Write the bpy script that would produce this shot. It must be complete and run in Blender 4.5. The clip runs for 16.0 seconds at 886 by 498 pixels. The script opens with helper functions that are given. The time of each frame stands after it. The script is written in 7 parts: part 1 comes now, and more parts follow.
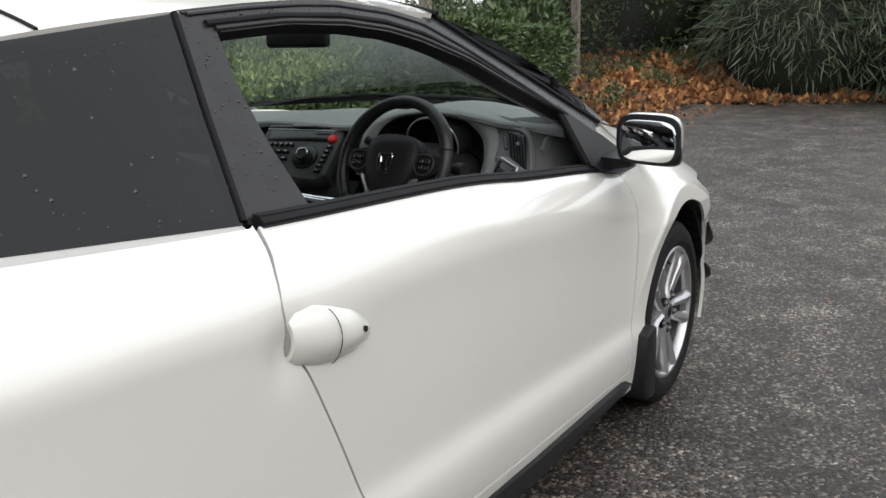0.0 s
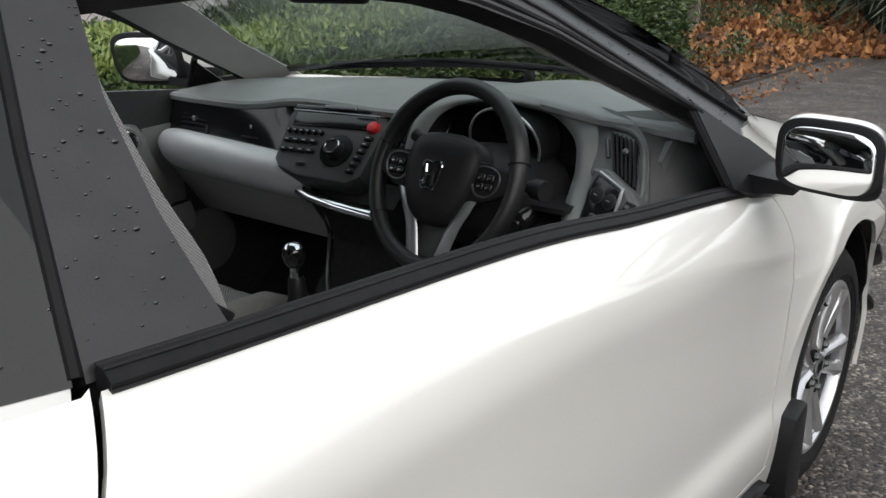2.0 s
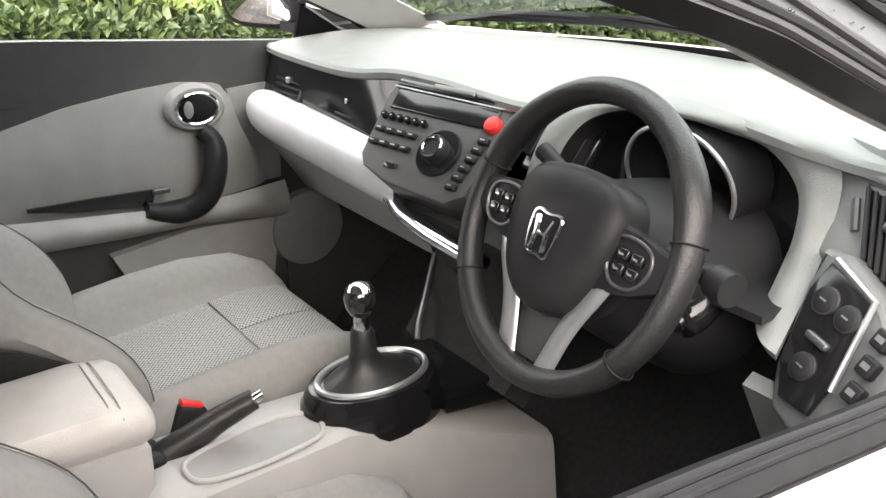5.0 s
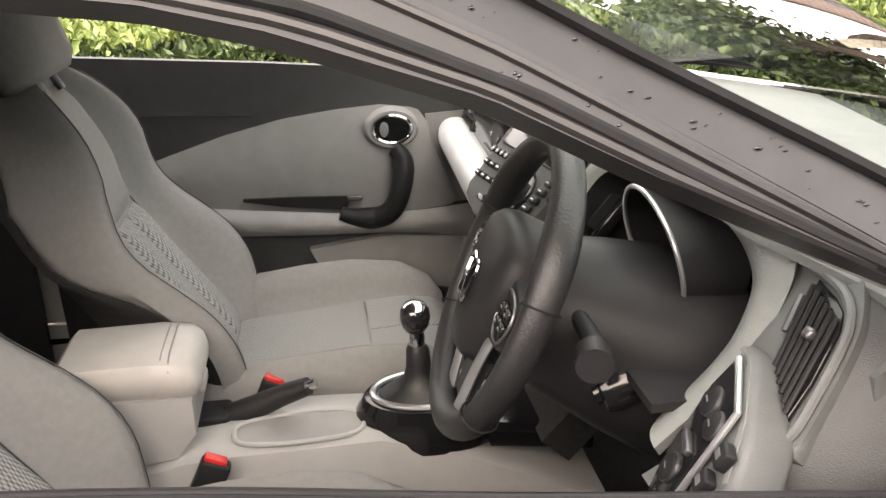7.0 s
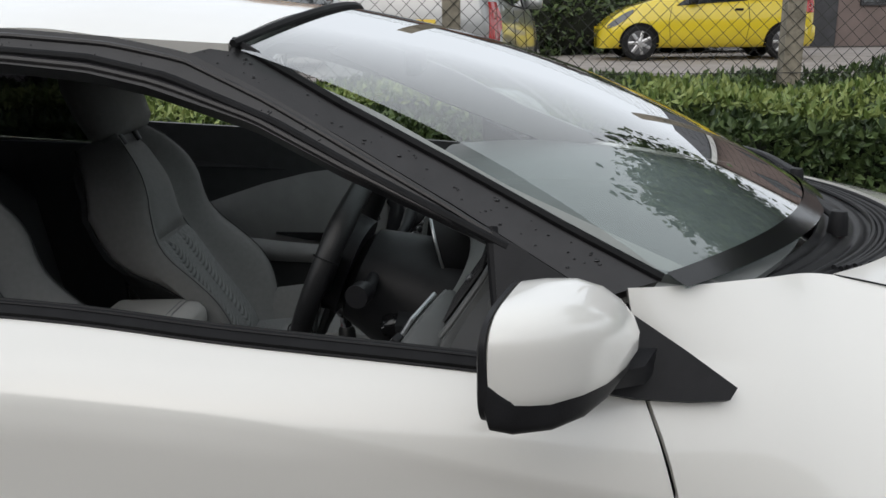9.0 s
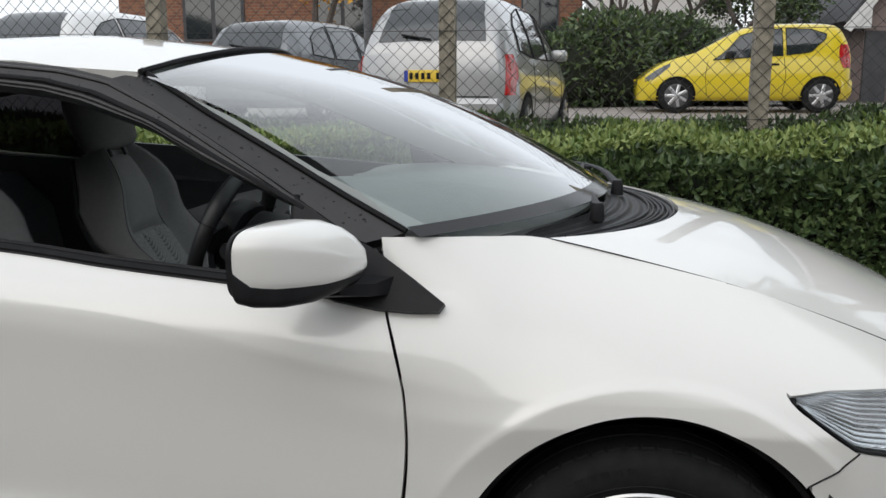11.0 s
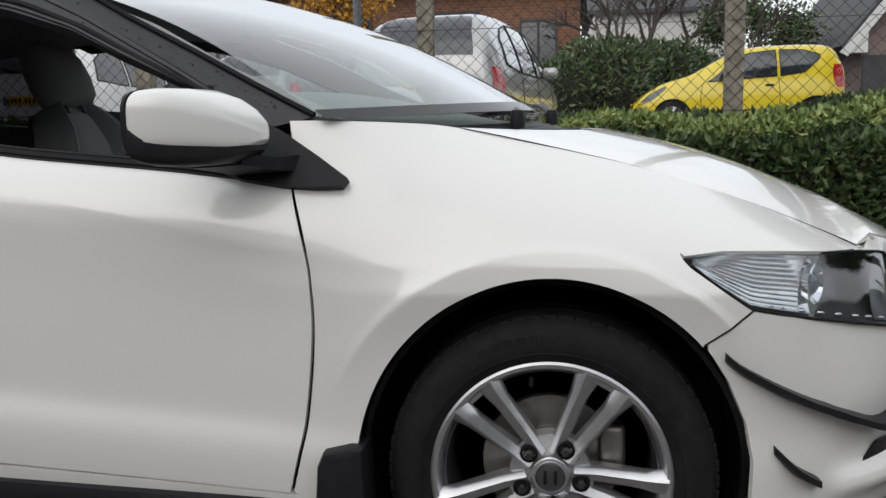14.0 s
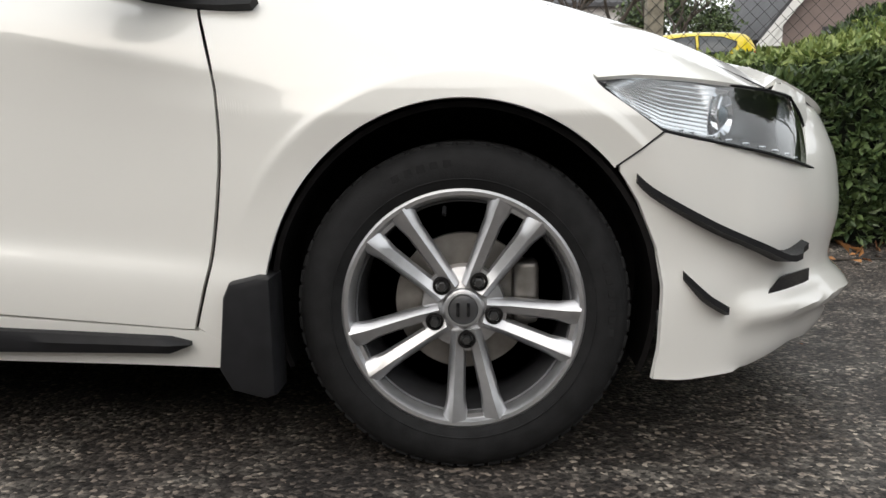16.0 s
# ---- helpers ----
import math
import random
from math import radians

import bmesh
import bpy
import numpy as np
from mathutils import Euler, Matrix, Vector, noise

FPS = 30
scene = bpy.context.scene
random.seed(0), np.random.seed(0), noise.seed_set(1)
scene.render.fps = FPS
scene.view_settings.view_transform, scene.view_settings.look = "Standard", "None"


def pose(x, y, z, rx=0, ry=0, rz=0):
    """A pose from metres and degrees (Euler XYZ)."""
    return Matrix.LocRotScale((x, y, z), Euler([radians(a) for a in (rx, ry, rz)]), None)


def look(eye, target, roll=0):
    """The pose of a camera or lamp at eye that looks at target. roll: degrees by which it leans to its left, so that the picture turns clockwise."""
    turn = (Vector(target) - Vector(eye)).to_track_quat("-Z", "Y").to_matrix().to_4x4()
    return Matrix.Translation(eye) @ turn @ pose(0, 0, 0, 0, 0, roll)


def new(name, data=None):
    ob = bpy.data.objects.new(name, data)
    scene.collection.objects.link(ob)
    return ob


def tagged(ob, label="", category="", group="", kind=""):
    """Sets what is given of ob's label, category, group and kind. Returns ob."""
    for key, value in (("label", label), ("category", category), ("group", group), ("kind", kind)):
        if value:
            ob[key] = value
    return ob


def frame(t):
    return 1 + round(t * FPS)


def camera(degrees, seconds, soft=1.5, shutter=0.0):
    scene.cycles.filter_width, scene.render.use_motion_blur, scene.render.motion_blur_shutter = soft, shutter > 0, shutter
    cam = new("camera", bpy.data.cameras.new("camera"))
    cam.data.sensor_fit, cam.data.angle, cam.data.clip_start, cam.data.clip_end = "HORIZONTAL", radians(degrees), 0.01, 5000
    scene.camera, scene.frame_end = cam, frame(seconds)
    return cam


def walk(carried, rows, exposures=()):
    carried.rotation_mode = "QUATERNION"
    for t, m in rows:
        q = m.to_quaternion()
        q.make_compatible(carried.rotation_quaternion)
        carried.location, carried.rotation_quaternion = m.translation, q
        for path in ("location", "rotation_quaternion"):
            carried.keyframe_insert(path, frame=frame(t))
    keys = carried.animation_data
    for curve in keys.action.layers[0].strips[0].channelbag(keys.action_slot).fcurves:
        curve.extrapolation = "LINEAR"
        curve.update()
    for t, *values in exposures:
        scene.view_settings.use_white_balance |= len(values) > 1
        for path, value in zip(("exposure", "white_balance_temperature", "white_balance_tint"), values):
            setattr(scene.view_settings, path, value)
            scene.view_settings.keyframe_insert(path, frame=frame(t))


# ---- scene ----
cam = camera(54.8, 16.0)

# ---- walk ----
PATH = [
    (0, (-2.669, -1.612, 1.227), (-1.027, -0.583, 0.73), -1.4),
    (0.5, (-2.477, -1.557, 1.233), (-0.882, -0.469, 0.71), -0.8),
    (1, (-2.326, -1.519, 1.231), (-0.783, -0.374, 0.675), -0.8),
    (1.5, (-2.181, -1.432, 1.234), (-0.678, -0.251, 0.644), -0.8),
    (2, (-2.07, -1.302, 1.251), (-0.593, -0.105, 0.629), -0.8),
    (2.5, (-1.99, -1.236, 1.261), (-0.54, -0.015, 0.624), -0.7),
    (3, (-1.874, -1.15, 1.249), (-0.462, 0.117, 0.616), -0.5),
    (3.5, (-1.771, -1.079, 1.256), (-0.42, 0.238, 0.594), -0.8),
    (4, (-1.698, -1.03, 1.26), (-0.418, 0.328, 0.543), -1.0),
    (4.5, (-1.637, -0.969, 1.253), (-0.409, 0.411, 0.488), 0.0),
    (6.8, (-1.139, -1.193, 1.263), (-0.795, 0.637, 0.536), -0.8),
    (7, (-1.1, -1.221, 1.276), (-0.823, 0.626, 0.56), -0.9),
    (7.2, (-1.063, -1.256, 1.272), (-0.842, 0.609, 0.586), -0.2),
    (7.5, (-0.984, -1.336, 1.276), (-0.863, 0.549, 0.619), -0.1),
    (8, (-0.843, -1.438, 1.273), (-0.865, 0.472, 0.682), -0.4),
    (8.5, (-0.762, -1.612, 1.274), (-0.827, 0.317, 0.749), -0.7),
    (9, (-0.672, -1.772, 1.282), (-0.756, 0.162, 0.777), -0.7),
    (9.2, (-0.612, -1.825, 1.278), (-0.721, 0.109, 0.782), -0.7),
    (11.3, (-0.119, -2.29, 1.225), (-0.374, -0.342, 0.848), -0.2),
    (11.5, (-0.071, -2.304, 1.202), (-0.342, -0.357, 0.83), -0.4),
    (12, (-0.02, -2.332, 1.148), (-0.32, -0.386, 0.798), -1.6),
    (12.5, (-0.018, -2.35, 1.081), (-0.311, -0.395, 0.773), -1.6),
    (13, (-0.015, -2.345, 1.024), (-0.29, -0.385, 0.733), -1.3),
    (13.5, (0.003, -2.327, 0.984), (-0.264, -0.365, 0.697), -1.0),
    (14, (0.011, -2.318, 0.95), (-0.251, -0.357, 0.661), -1.2),
    (14.5, (0.013, -2.309, 0.875), (-0.23, -0.345, 0.586), -1.1),
    (15, (0.021, -2.315, 0.772), (-0.175, -0.348, 0.473), -0.4),
    (15.5, (0.034, -2.316, 0.69), (-0.113, -0.344, 0.391), -0.3),
    (16, (0.035, -2.33, 0.644), (-0.058, -0.354, 0.346), -0.1),
]
LIGHT = [
    (0.0, 0.5, 6450, 10), (1.0, 0.47, 6480, 10), (2.5, 0.62, 6350, 10), (3.3, 1.4, 6200, 8), (3.8, 2.25, 6550, 13), (4.7, 2.78, 6950, 15),
    (6.8, 2.45, 7500, 17), (7.4, 2.15, 7650, 18), (8.0, 1.0, 7000, 15), (8.5, 0.32, 6700, 12), (9.0, 0.0, 6350, 10), (11.5, 0.05, 6330, 10), (14.0, 0.02, 6330, 10), (15.0, 0.14, 6350, 10), (16.0, 0.55, 6620, 10),
]
walk(cam, [(t, look(e, g, r)) for t, e, g, r in PATH], LIGHT)

# ---- light ----
world = bpy.data.worlds.new("sky")
scene.world = world
world.use_nodes = True
wn = world.node_tree.nodes
sky = wn.new("ShaderNodeTexSky")
sky.sky_type = "NISHITA"
sky.sun_disc = False
sky.sun_elevation, sky.sun_rotation = radians(35), radians(200)
sky.dust_density, sky.air_density = 4.0, 1.0
haze = wn.new("ShaderNodeMixRGB")
haze.inputs["Fac"].default_value = 0.8
haze.inputs["Color2"].default_value = (10.5, 10.8, 11.0, 1)
world.node_tree.links.new(sky.outputs[0], haze.inputs["Color1"])
world.node_tree.links.new(haze.outputs[0], wn["Background"].inputs["Color"])
wn["Background"].inputs["Strength"].default_value = 0.114
sun = new("sun", bpy.data.lights.new("sun", "SUN"))
sun.data.energy, sun.data.angle, sun.data.color = 0.62, radians(70), (1.0, 0.96, 0.9)
sun.matrix_world = look((-3, -8, 6), (0, 0, 0))


# ---- materials ----
def material(name, colour, rough=0.5, metal=0.0, spread=0.06, scale=8.0, bump=0.0, bump_scale=200.0, coat=0.0, spec=0.5, colour2=None, detail=6.0):
    """Colour varied by two noises, a fine relief, and rough, metal and coat as given."""
    m = bpy.data.materials.new(name)
    m.use_nodes = True
    nt = m.node_tree
    b = nt.nodes["Principled BSDF"]
    b.inputs["Roughness"].default_value = rough
    b.inputs["Metallic"].default_value = metal
    b.inputs["Coat Weight"].default_value = coat
    b.inputs["Coat Roughness"].default_value = 0.05
    b.inputs["Specular IOR Level"].default_value = spec
    tc = nt.nodes.new("ShaderNodeTexCoord")
    n1 = nt.nodes.new("ShaderNodeTexNoise")
    n1.inputs["Scale"].default_value = scale
    n1.inputs["Detail"].default_value = detail
    nt.links.new(tc.outputs["Object"], n1.inputs["Vector"])
    ramp = nt.nodes.new("ShaderNodeValToRGB")
    c2 = colour2 or tuple(min(1, c * (1 + spread)) for c in colour)
    c1 = colour if colour2 else tuple(c * (1 - spread) for c in colour)
    ramp.color_ramp.elements[0].position, ramp.color_ramp.elements[0].color = 0.3, (*c1, 1)
    ramp.color_ramp.elements[1].position, ramp.color_ramp.elements[1].color = 0.7, (*c2, 1)
    nt.links.new(n1.outputs["Fac"], ramp.inputs["Fac"])
    nt.links.new(ramp.outputs["Color"], b.inputs["Base Color"])
    if bump:
        n2 = nt.nodes.new("ShaderNodeTexNoise")
        n2.inputs["Scale"].default_value = bump_scale
        n2.inputs["Detail"].default_value = 4.0
        nt.links.new(tc.outputs["Object"], n2.inputs["Vector"])
        bp = nt.nodes.new("ShaderNodeBump")
        bp.inputs["Strength"].default_value = bump
        bp.inputs["Distance"].default_value = 0.002
        nt.links.new(n2.outputs["Fac"], bp.inputs["Height"])
        nt.links.new(bp.outputs["Normal"], b.inputs["Normal"])
    return m


def glass_material(name, tint, rough=0.0, panes=2):
    """Thin glazing: a tinted see-through sheet with a mirror-like gloss by Fresnel on each of its faces."""
    m = bpy.data.materials.new(name)
    m.use_nodes = True
    nt = m.node_tree
    nt.nodes.remove(nt.nodes["Principled BSDF"])
    out = nt.nodes["Material Output"]
    tr, gl, lw, fr, up, mx = (nt.nodes.new("ShaderNode" + k) for k in ("BsdfTransparent", "BsdfGlossy", "LayerWeight", "Math", "Math", "MixShader"))
    lw.inputs["Blend"].default_value = 0.5
    fr.operation, up.operation = "POWER", "MULTIPLY_ADD"
    up.use_clamp = True
    fr.inputs[1].default_value = 4.2
    up.inputs[1].default_value, up.inputs[2].default_value = 0.96 * panes, 0.043 * panes
    nt.links.new(lw.outputs["Facing"], fr.inputs[0])
    nt.links.new(fr.outputs[0], up.inputs[0])
    tr.inputs["Color"].default_value = (*tint, 1)
    gl.inputs["Roughness"].default_value = rough
    nt.links.new(up.outputs[0], mx.inputs[0])
    nt.links.new(tr.outputs[0], mx.inputs[1])
    nt.links.new(gl.outputs[0], mx.inputs[2])
    nt.links.new(mx.outputs[0], out.inputs["Surface"])
    return m


M_paint = material("pearl_white_paint", (0.80, 0.785, 0.745), 0.28, spread=0.012, scale=3.0, coat=1.0, bump=0.03, bump_scale=900)
M_black = material("satin_black_trim", (0.018, 0.018, 0.0195), 0.42, spread=0.15, scale=30, bump=0.15, bump_scale=600, spec=0.15)
M_frame = material("black_film_frame", (0.021, 0.020, 0.0215), 0.33, spread=0.2, scale=25, bump=0.1, bump_scale=300, spec=0.42)
M_rubber = material("rubber_seal", (0.011, 0.011, 0.012), 0.6, spread=0.2, scale=40, spec=0.15)
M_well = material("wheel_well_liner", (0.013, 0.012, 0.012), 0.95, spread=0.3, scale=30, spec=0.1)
M_tyre = material("tyre_rubber", (0.013, 0.013, 0.0135), 0.75, spread=0.3, scale=35, bump=0.3, bump_scale=300, spec=0.22)
M_alloy = material("silver_alloy", (0.56, 0.56, 0.57), 0.32, 0.85, spread=0.06, scale=60, bump=0.04, bump_scale=900)
# darker copy of the alloy: the shade behind the spokes put into the colour
M_alloy_shaded = material("shaded_alloy_barrel", (0.10, 0.10, 0.105), 0.5, 0.6, spread=0.2, scale=30)
M_disc = material("brake_disc_steel", (0.32, 0.30, 0.28), 0.45, 0.9, spread=0.25, scale=25)
M_chrome = material("chrome", (0.72, 0.73, 0.75), 0.08, 1.0, spread=0.03, scale=20)
M_satin = material("satin_silver_plastic", (0.50, 0.51, 0.52), 0.3, 0.8, spread=0.04, scale=50)
M_mirror = material("mirror_silvering", (0.9, 0.91, 0.92), 0.01, 1.0, spread=0.0)
M_dash = material("soft_grained_dash", (0.172, 0.180, 0.177), 0.45, spread=0.08, scale=25, bump=0.5, bump_scale=700)
# darker copy of the dash plastic: weaker light at the dash ends put into colour
M_dash_shaded = material("shaded_dash_plastic", (0.095, 0.099, 0.099), 0.45, spread=0.1, scale=25, bump=0.4, bump_scale=700)
M_dash_dark = material("dark_grained_plastic", (0.042, 0.043, 0.044), 0.5, spread=0.12, scale=30, bump=0.4, bump_scale=700)
M_silverpad = material("light_silver_dash_pad", (0.72, 0.73, 0.735), 0.38, 0.1, spread=0.05, scale=20, bump=0.25, bump_scale=600)
M_card = material("grey_door_card", (0.27, 0.264, 0.262), 0.6, spread=0.08, scale=20, bump=0.4, bump_scale=600)
M_cloth = material("grey_seat_cloth", (0.235, 0.229, 0.226), 0.9, spread=0.05, scale=90, bump=0.5, bump_scale=800)
M_leather = material("black_leather", (0.014, 0.014, 0.015), 0.42, spread=0.12, scale=25, bump=0.35, bump_scale=350)
M_console = material("light_grey_console", (0.37, 0.365, 0.358), 0.5, spread=0.05, scale=20, bump=0.3, bump_scale=600)
M_armrest = material("pale_grey_armrest_vinyl", (0.45, 0.43, 0.41), 0.5, spread=0.05, scale=25, bump=0.3, bump_scale=500)
M_carpet = material("black_carpet", (0.022, 0.022, 0.023), 0.95, spread=0.3, scale=80, bump=0.6, bump_scale=500)
M_gloss = material("piano_black", (0.010, 0.010, 0.011), 0.12, spread=0.1, scale=20)
M_red = material("red_plastic", (0.55, 0.02, 0.02), 0.35, spread=0.08, scale=20)
M_head = material("roof_lining", (0.30, 0.30, 0.30), 0.9, spread=0.06, scale=50, bump=0.3, bump_scale=900)
M_screen = glass_material("windscreen_glass", (0.82, 0.90, 0.88), 0.0, 2.7)
M_privacy = glass_material("privacy_glass", (0.03, 0.03, 0.035), 0.0, 1)
M_drop = material("water_drop", (0.006, 0.006, 0.007), 0.04, spread=0.1, scale=50, spec=0.8)
M_lens = glass_material("headlight_lens", (0.93, 0.95, 0.96))


# ---- mesh helpers ----
def part(name, bm, mat, parent=None, label="", smooth=True, angle=40):
    """Links a bmesh as one mesh object under a thing or under a part."""
    bmesh.ops.recalc_face_normals(bm, faces=bm.faces)
    me = bpy.data.meshes.new(name)
    if smooth:
        for f in bm.faces:
            f.smooth = True
        lim = radians(angle)
        for e in bm.edges:
            if len(e.link_faces) == 2 and e.calc_face_angle(0) > lim:
                e.smooth = False
    bm.to_mesh(me)
    bm.free()
    me.materials.append(mat)
    ob = new(name, me)
    ob.parent = parent
    if label:
        ob["label"] = label
    return ob


def thing(name, label, category, at=(0, 0, 0), group="", kind=""):
    ob = new(name)
    ob.location = at
    ob.empty_display_size = 0.1
    return tagged(ob, label, category, group, kind)


def spline(pts, n, closed=False):
    """n points evenly along a smooth curve through pts."""
    p = np.array(pts, float)
    k = len(p)
    if closed:
        p = np.vstack([p[-1], p, p[0], p[1]])
        segs = k
    else:
        p = np.vstack([2 * p[0] - p[1], p, 2 * p[-1] - p[-2]])
        segs = k - 1
    out = []
    for i in range(segs):
        a, b, c, d = p[i], p[i + 1], p[i + 2], p[i + 3]
        for t in np.linspace(0, 1, 16, endpoint=False):
            out.append(0.5 * (2 * b + (c - a) * t + (2 * a - 5 * b + 4 * c - d) * t * t + (3 * b - a - 3 * c + d) * t ** 3))
    out.append(out[0] if closed else p[-2])
    return resample(out, n + (1 if closed else 0))[: n]


def resample(pts, n):
    """n points evenly along a polyline."""
    p = np.array(pts, float)
    s = np.concatenate([[0], np.cumsum(np.linalg.norm(np.diff(p, axis=0), axis=1))])
    u = np.linspace(0, s[-1], n)
    return np.stack([np.interp(u, s, p[:, i]) for i in range(p.shape[1])], 1)


def lut(table):
    xs, ys = zip(*table)
    return lambda x: np.interp(x, xs, ys)


def smooth_lut(table):
    """A smooth function through a table of (x, y)."""
    c = spline(table, 200)
    return lambda x: np.interp(x, c[:, 0], c[:, 1])


def sheet(P, thick=0.0, toward=(0, 0, 0), bm=None):
    """A grid of points as a sheet; with thick, a closed shell that grows toward the given point."""
    P = np.array(P, float)
    nu, nv = P.shape[:2]
    bm = bm or bmesh.new()
    du, dv = np.gradient(P, axis=0), np.gradient(P, axis=1)
    N = np.cross(du, dv)
    N /= np.maximum(np.linalg.norm(N, axis=2, keepdims=True), 1e-9)
    mid = P.reshape(-1, 3).mean(0)
    if np.dot(N.reshape(-1, 3).mean(0), np.array(toward) - mid) < 0:
        N = -N
    A = [[bm.verts.new(P[i, j]) for j in range(nv)] for i in range(nu)]
    for i in range(nu - 1):
        for j in range(nv - 1):
            bm.faces.new((A[i][j], A[i + 1][j], A[i + 1][j + 1], A[i][j + 1]))
    if thick:
        Q = P + N * thick
        B = [[bm.verts.new(Q[i, j]) for j in range(nv)] for i in range(nu)]
        for i in range(nu - 1):
            for j in range(nv - 1):
                bm.faces.new((B[i][j], B[i][j + 1], B[i + 1][j + 1], B[i + 1][j]))
        for i in range(nu - 1):
            bm.faces.new((A[i][0], B[i][0], B[i + 1][0], A[i + 1][0]))
            bm.faces.new((A[i][-1], A[i + 1][-1], B[i + 1][-1], B[i][-1]))
        for j in range(nv - 1):
            bm.faces.new((A[0][j], A[0][j + 1], B[0][j + 1], B[0][j]))
            bm.faces.new((A[-1][j], B[-1][j], B[-1][j + 1], A[-1][j + 1]))
    return bm


def ruled(lower, upper, nv, bow=None):
    """A grid between two curves of equally many points."""
    a, b = np.array(lower, float), np.array(upper, float)
    t = np.linspace(0, 1, nv)[None, :, None]
    return a[:, None] * (1 - t) + b[:, None] * t


def loft(loops, caps=True, bm=None):
    """Skin over closed loops of equally many points."""
    bm = bm or bmesh.new()
    L = [[bm.verts.new(p) for p in loop] for loop in loops]
    n = len(L[0])
    for a, b in zip(L, L[1:]):
        for i in range(n):
            bm.faces.new((a[i], a[(i + 1) % n], b[(i + 1) % n], b[i]))
    if caps:
        bm.faces.new(L[0][::-1])
        bm.faces.new(L[-1])
    return bm


def tube(path, radius, n=10, closed=False, flat=1.0, up=(0, 0, 1), bm=None):
    """A rod along a path; radius a number or one for each point; flat squeezes it along up."""
    p = np.array(path, float)
    k = len(p)
    r = np.full(k, radius) if np.isscalar(radius) else np.array(radius)
    up = np.array(up, float)
    loops = []
    for i in range(k):
        d = p[(i + 1) % k] - p[i - 1] if closed else p[min(i + 1, k - 1)] - p[max(i - 1, 0)]
        d /= max(np.linalg.norm(d), 1e-9)
        s = np.cross(d, up)
        if np.linalg.norm(s) < 1e-3:
            s = np.cross(d, (1, 0, 0))
        s /= np.linalg.norm(s)
        w = np.cross(s, d)
        loops.append([p[i] + r[i] * (math.cos(a) * s + flat * math.sin(a) * w) for a in np.linspace(0, 2 * math.pi, n, endpoint=False)])
    if closed:
        loops.append(loops[0])
        bm = loft(loops, False, bm)
        bmesh.ops.remove_doubles(bm, verts=bm.verts, dist=1e-6)
        return bm
    return loft(loops, True, bm)


def lathe(profile, n=48, bm=None, axis="y", at=(0, 0, 0), ring=False):
    """A turned body: profile of (radius, along the axis)."""
    loops = []
    for r, h in profile:
        circle = []
        for a in np.linspace(0, 2 * math.pi, n, endpoint=False):
            c, s = max(r, 1e-4) * math.cos(a), max(r, 1e-4) * math.sin(a)
            q = {"y": (c, h, s), "z": (c, s, h), "x": (h, c, s)}[axis]
            circle.append((q[0] + at[0], q[1] + at[1], q[2] + at[2]))
        loops.append(circle)
    if ring:
        bm = loft(loops + [loops[0]], False, bm)
        bmesh.ops.remove_doubles(bm, verts=bm.verts, dist=1e-6)
        return bm
    return loft(loops, True, bm)


def rbox(c, s, r=0.01, seg=3, m=None, bm=None):
    """A box with rounded edges, centred at c with the size s, turned by m."""
    own = bmesh.new()
    bmesh.ops.create_cube(own, size=1)
    bmesh.ops.scale(own, vec=s, verts=own.verts)
    if r:
        bmesh.ops.bevel(own, geom=own.edges, offset=min(r, min(s) * 0.49), segments=seg, profile=0.5, affect="EDGES")
    if m is not None:
        bmesh.ops.transform(own, matrix=m, verts=own.verts)
    bmesh.ops.translate(own, vec=c, verts=own.verts)
    return merge(own, bm)


def merge(own, bm):
    if bm is None:
        return own
    me = bpy.data.meshes.new("tmp")
    own.to_mesh(me)
    own.free()
    bm.from_mesh(me)
    bpy.data.meshes.remove(me)
    return bm


def prism(outline, depth, axis="y", at=0.0, bevel=0.0, bm=None, seg=2):
    """An outline pulled along an axis from at to at + depth, with bevelled rims."""
    own = bmesh.new()
    put = {"y": lambda a, b, h: (a, h, b), "z": lambda a, b, h: (a, b, h), "x": lambda a, b, h: (h, a, b)}[axis]
    lo = [own.verts.new(put(a, b, at)) for a, b in outline]
    hi = [own.verts.new(put(a, b, at + depth)) for a, b in outline]
    n = len(lo)
    f1, f2 = own.faces.new(lo), own.faces.new(hi[::-1])
    for i in range(n):
        own.faces.new((lo[i], hi[i], hi[(i + 1) % n], lo[(i + 1) % n]))
    if bevel:
        es = list({e for f in (f1, f2) for e in f.edges})
        bmesh.ops.bevel(own, geom=es, offset=bevel, segments=seg, profile=0.5, affect="EDGES")
    return merge(own, bm)


def sided(P, s):
    """Points of the car's driver side, or mirrored to the other one."""
    P = np.array(P, float).copy()
    P[..., 1] *= s
    return P


def moved(bm, m):
    bmesh.ops.transform(bm, matrix=m, verts=bm.verts)
    return bm


# ---- car: forms of the body, driver's side at negative y, nose at positive x, front axle at x = 0 ----
plan = smooth_lut([(-3.22, 0.55), (-3.12, 0.70), (-2.9, 0.81), (-2.435, 0.858), (-1.8, 0.858), (-1.2, 0.855), (-0.6, 0.852), (-0.3, 0.856), (0.0, 0.862), (0.25, 0.852),
                   (0.35, 0.836), (0.45, 0.802), (0.55, 0.745), (0.62, 0.685), (0.68, 0.615), (0.75, 0.525), (0.81, 0.43)])
crease_z = smooth_lut([(-3.2, 0.99), (-2.6, 0.985), (-2.1, 0.955), (-1.87, 0.932), (-1.57, 0.897), (-1.23, 0.858), (-0.97, 0.828), (-0.76, 0.790), (-0.58, 0.752), (-0.35, 0.710), (-0.2, 0.70), (0.9, 0.70)])
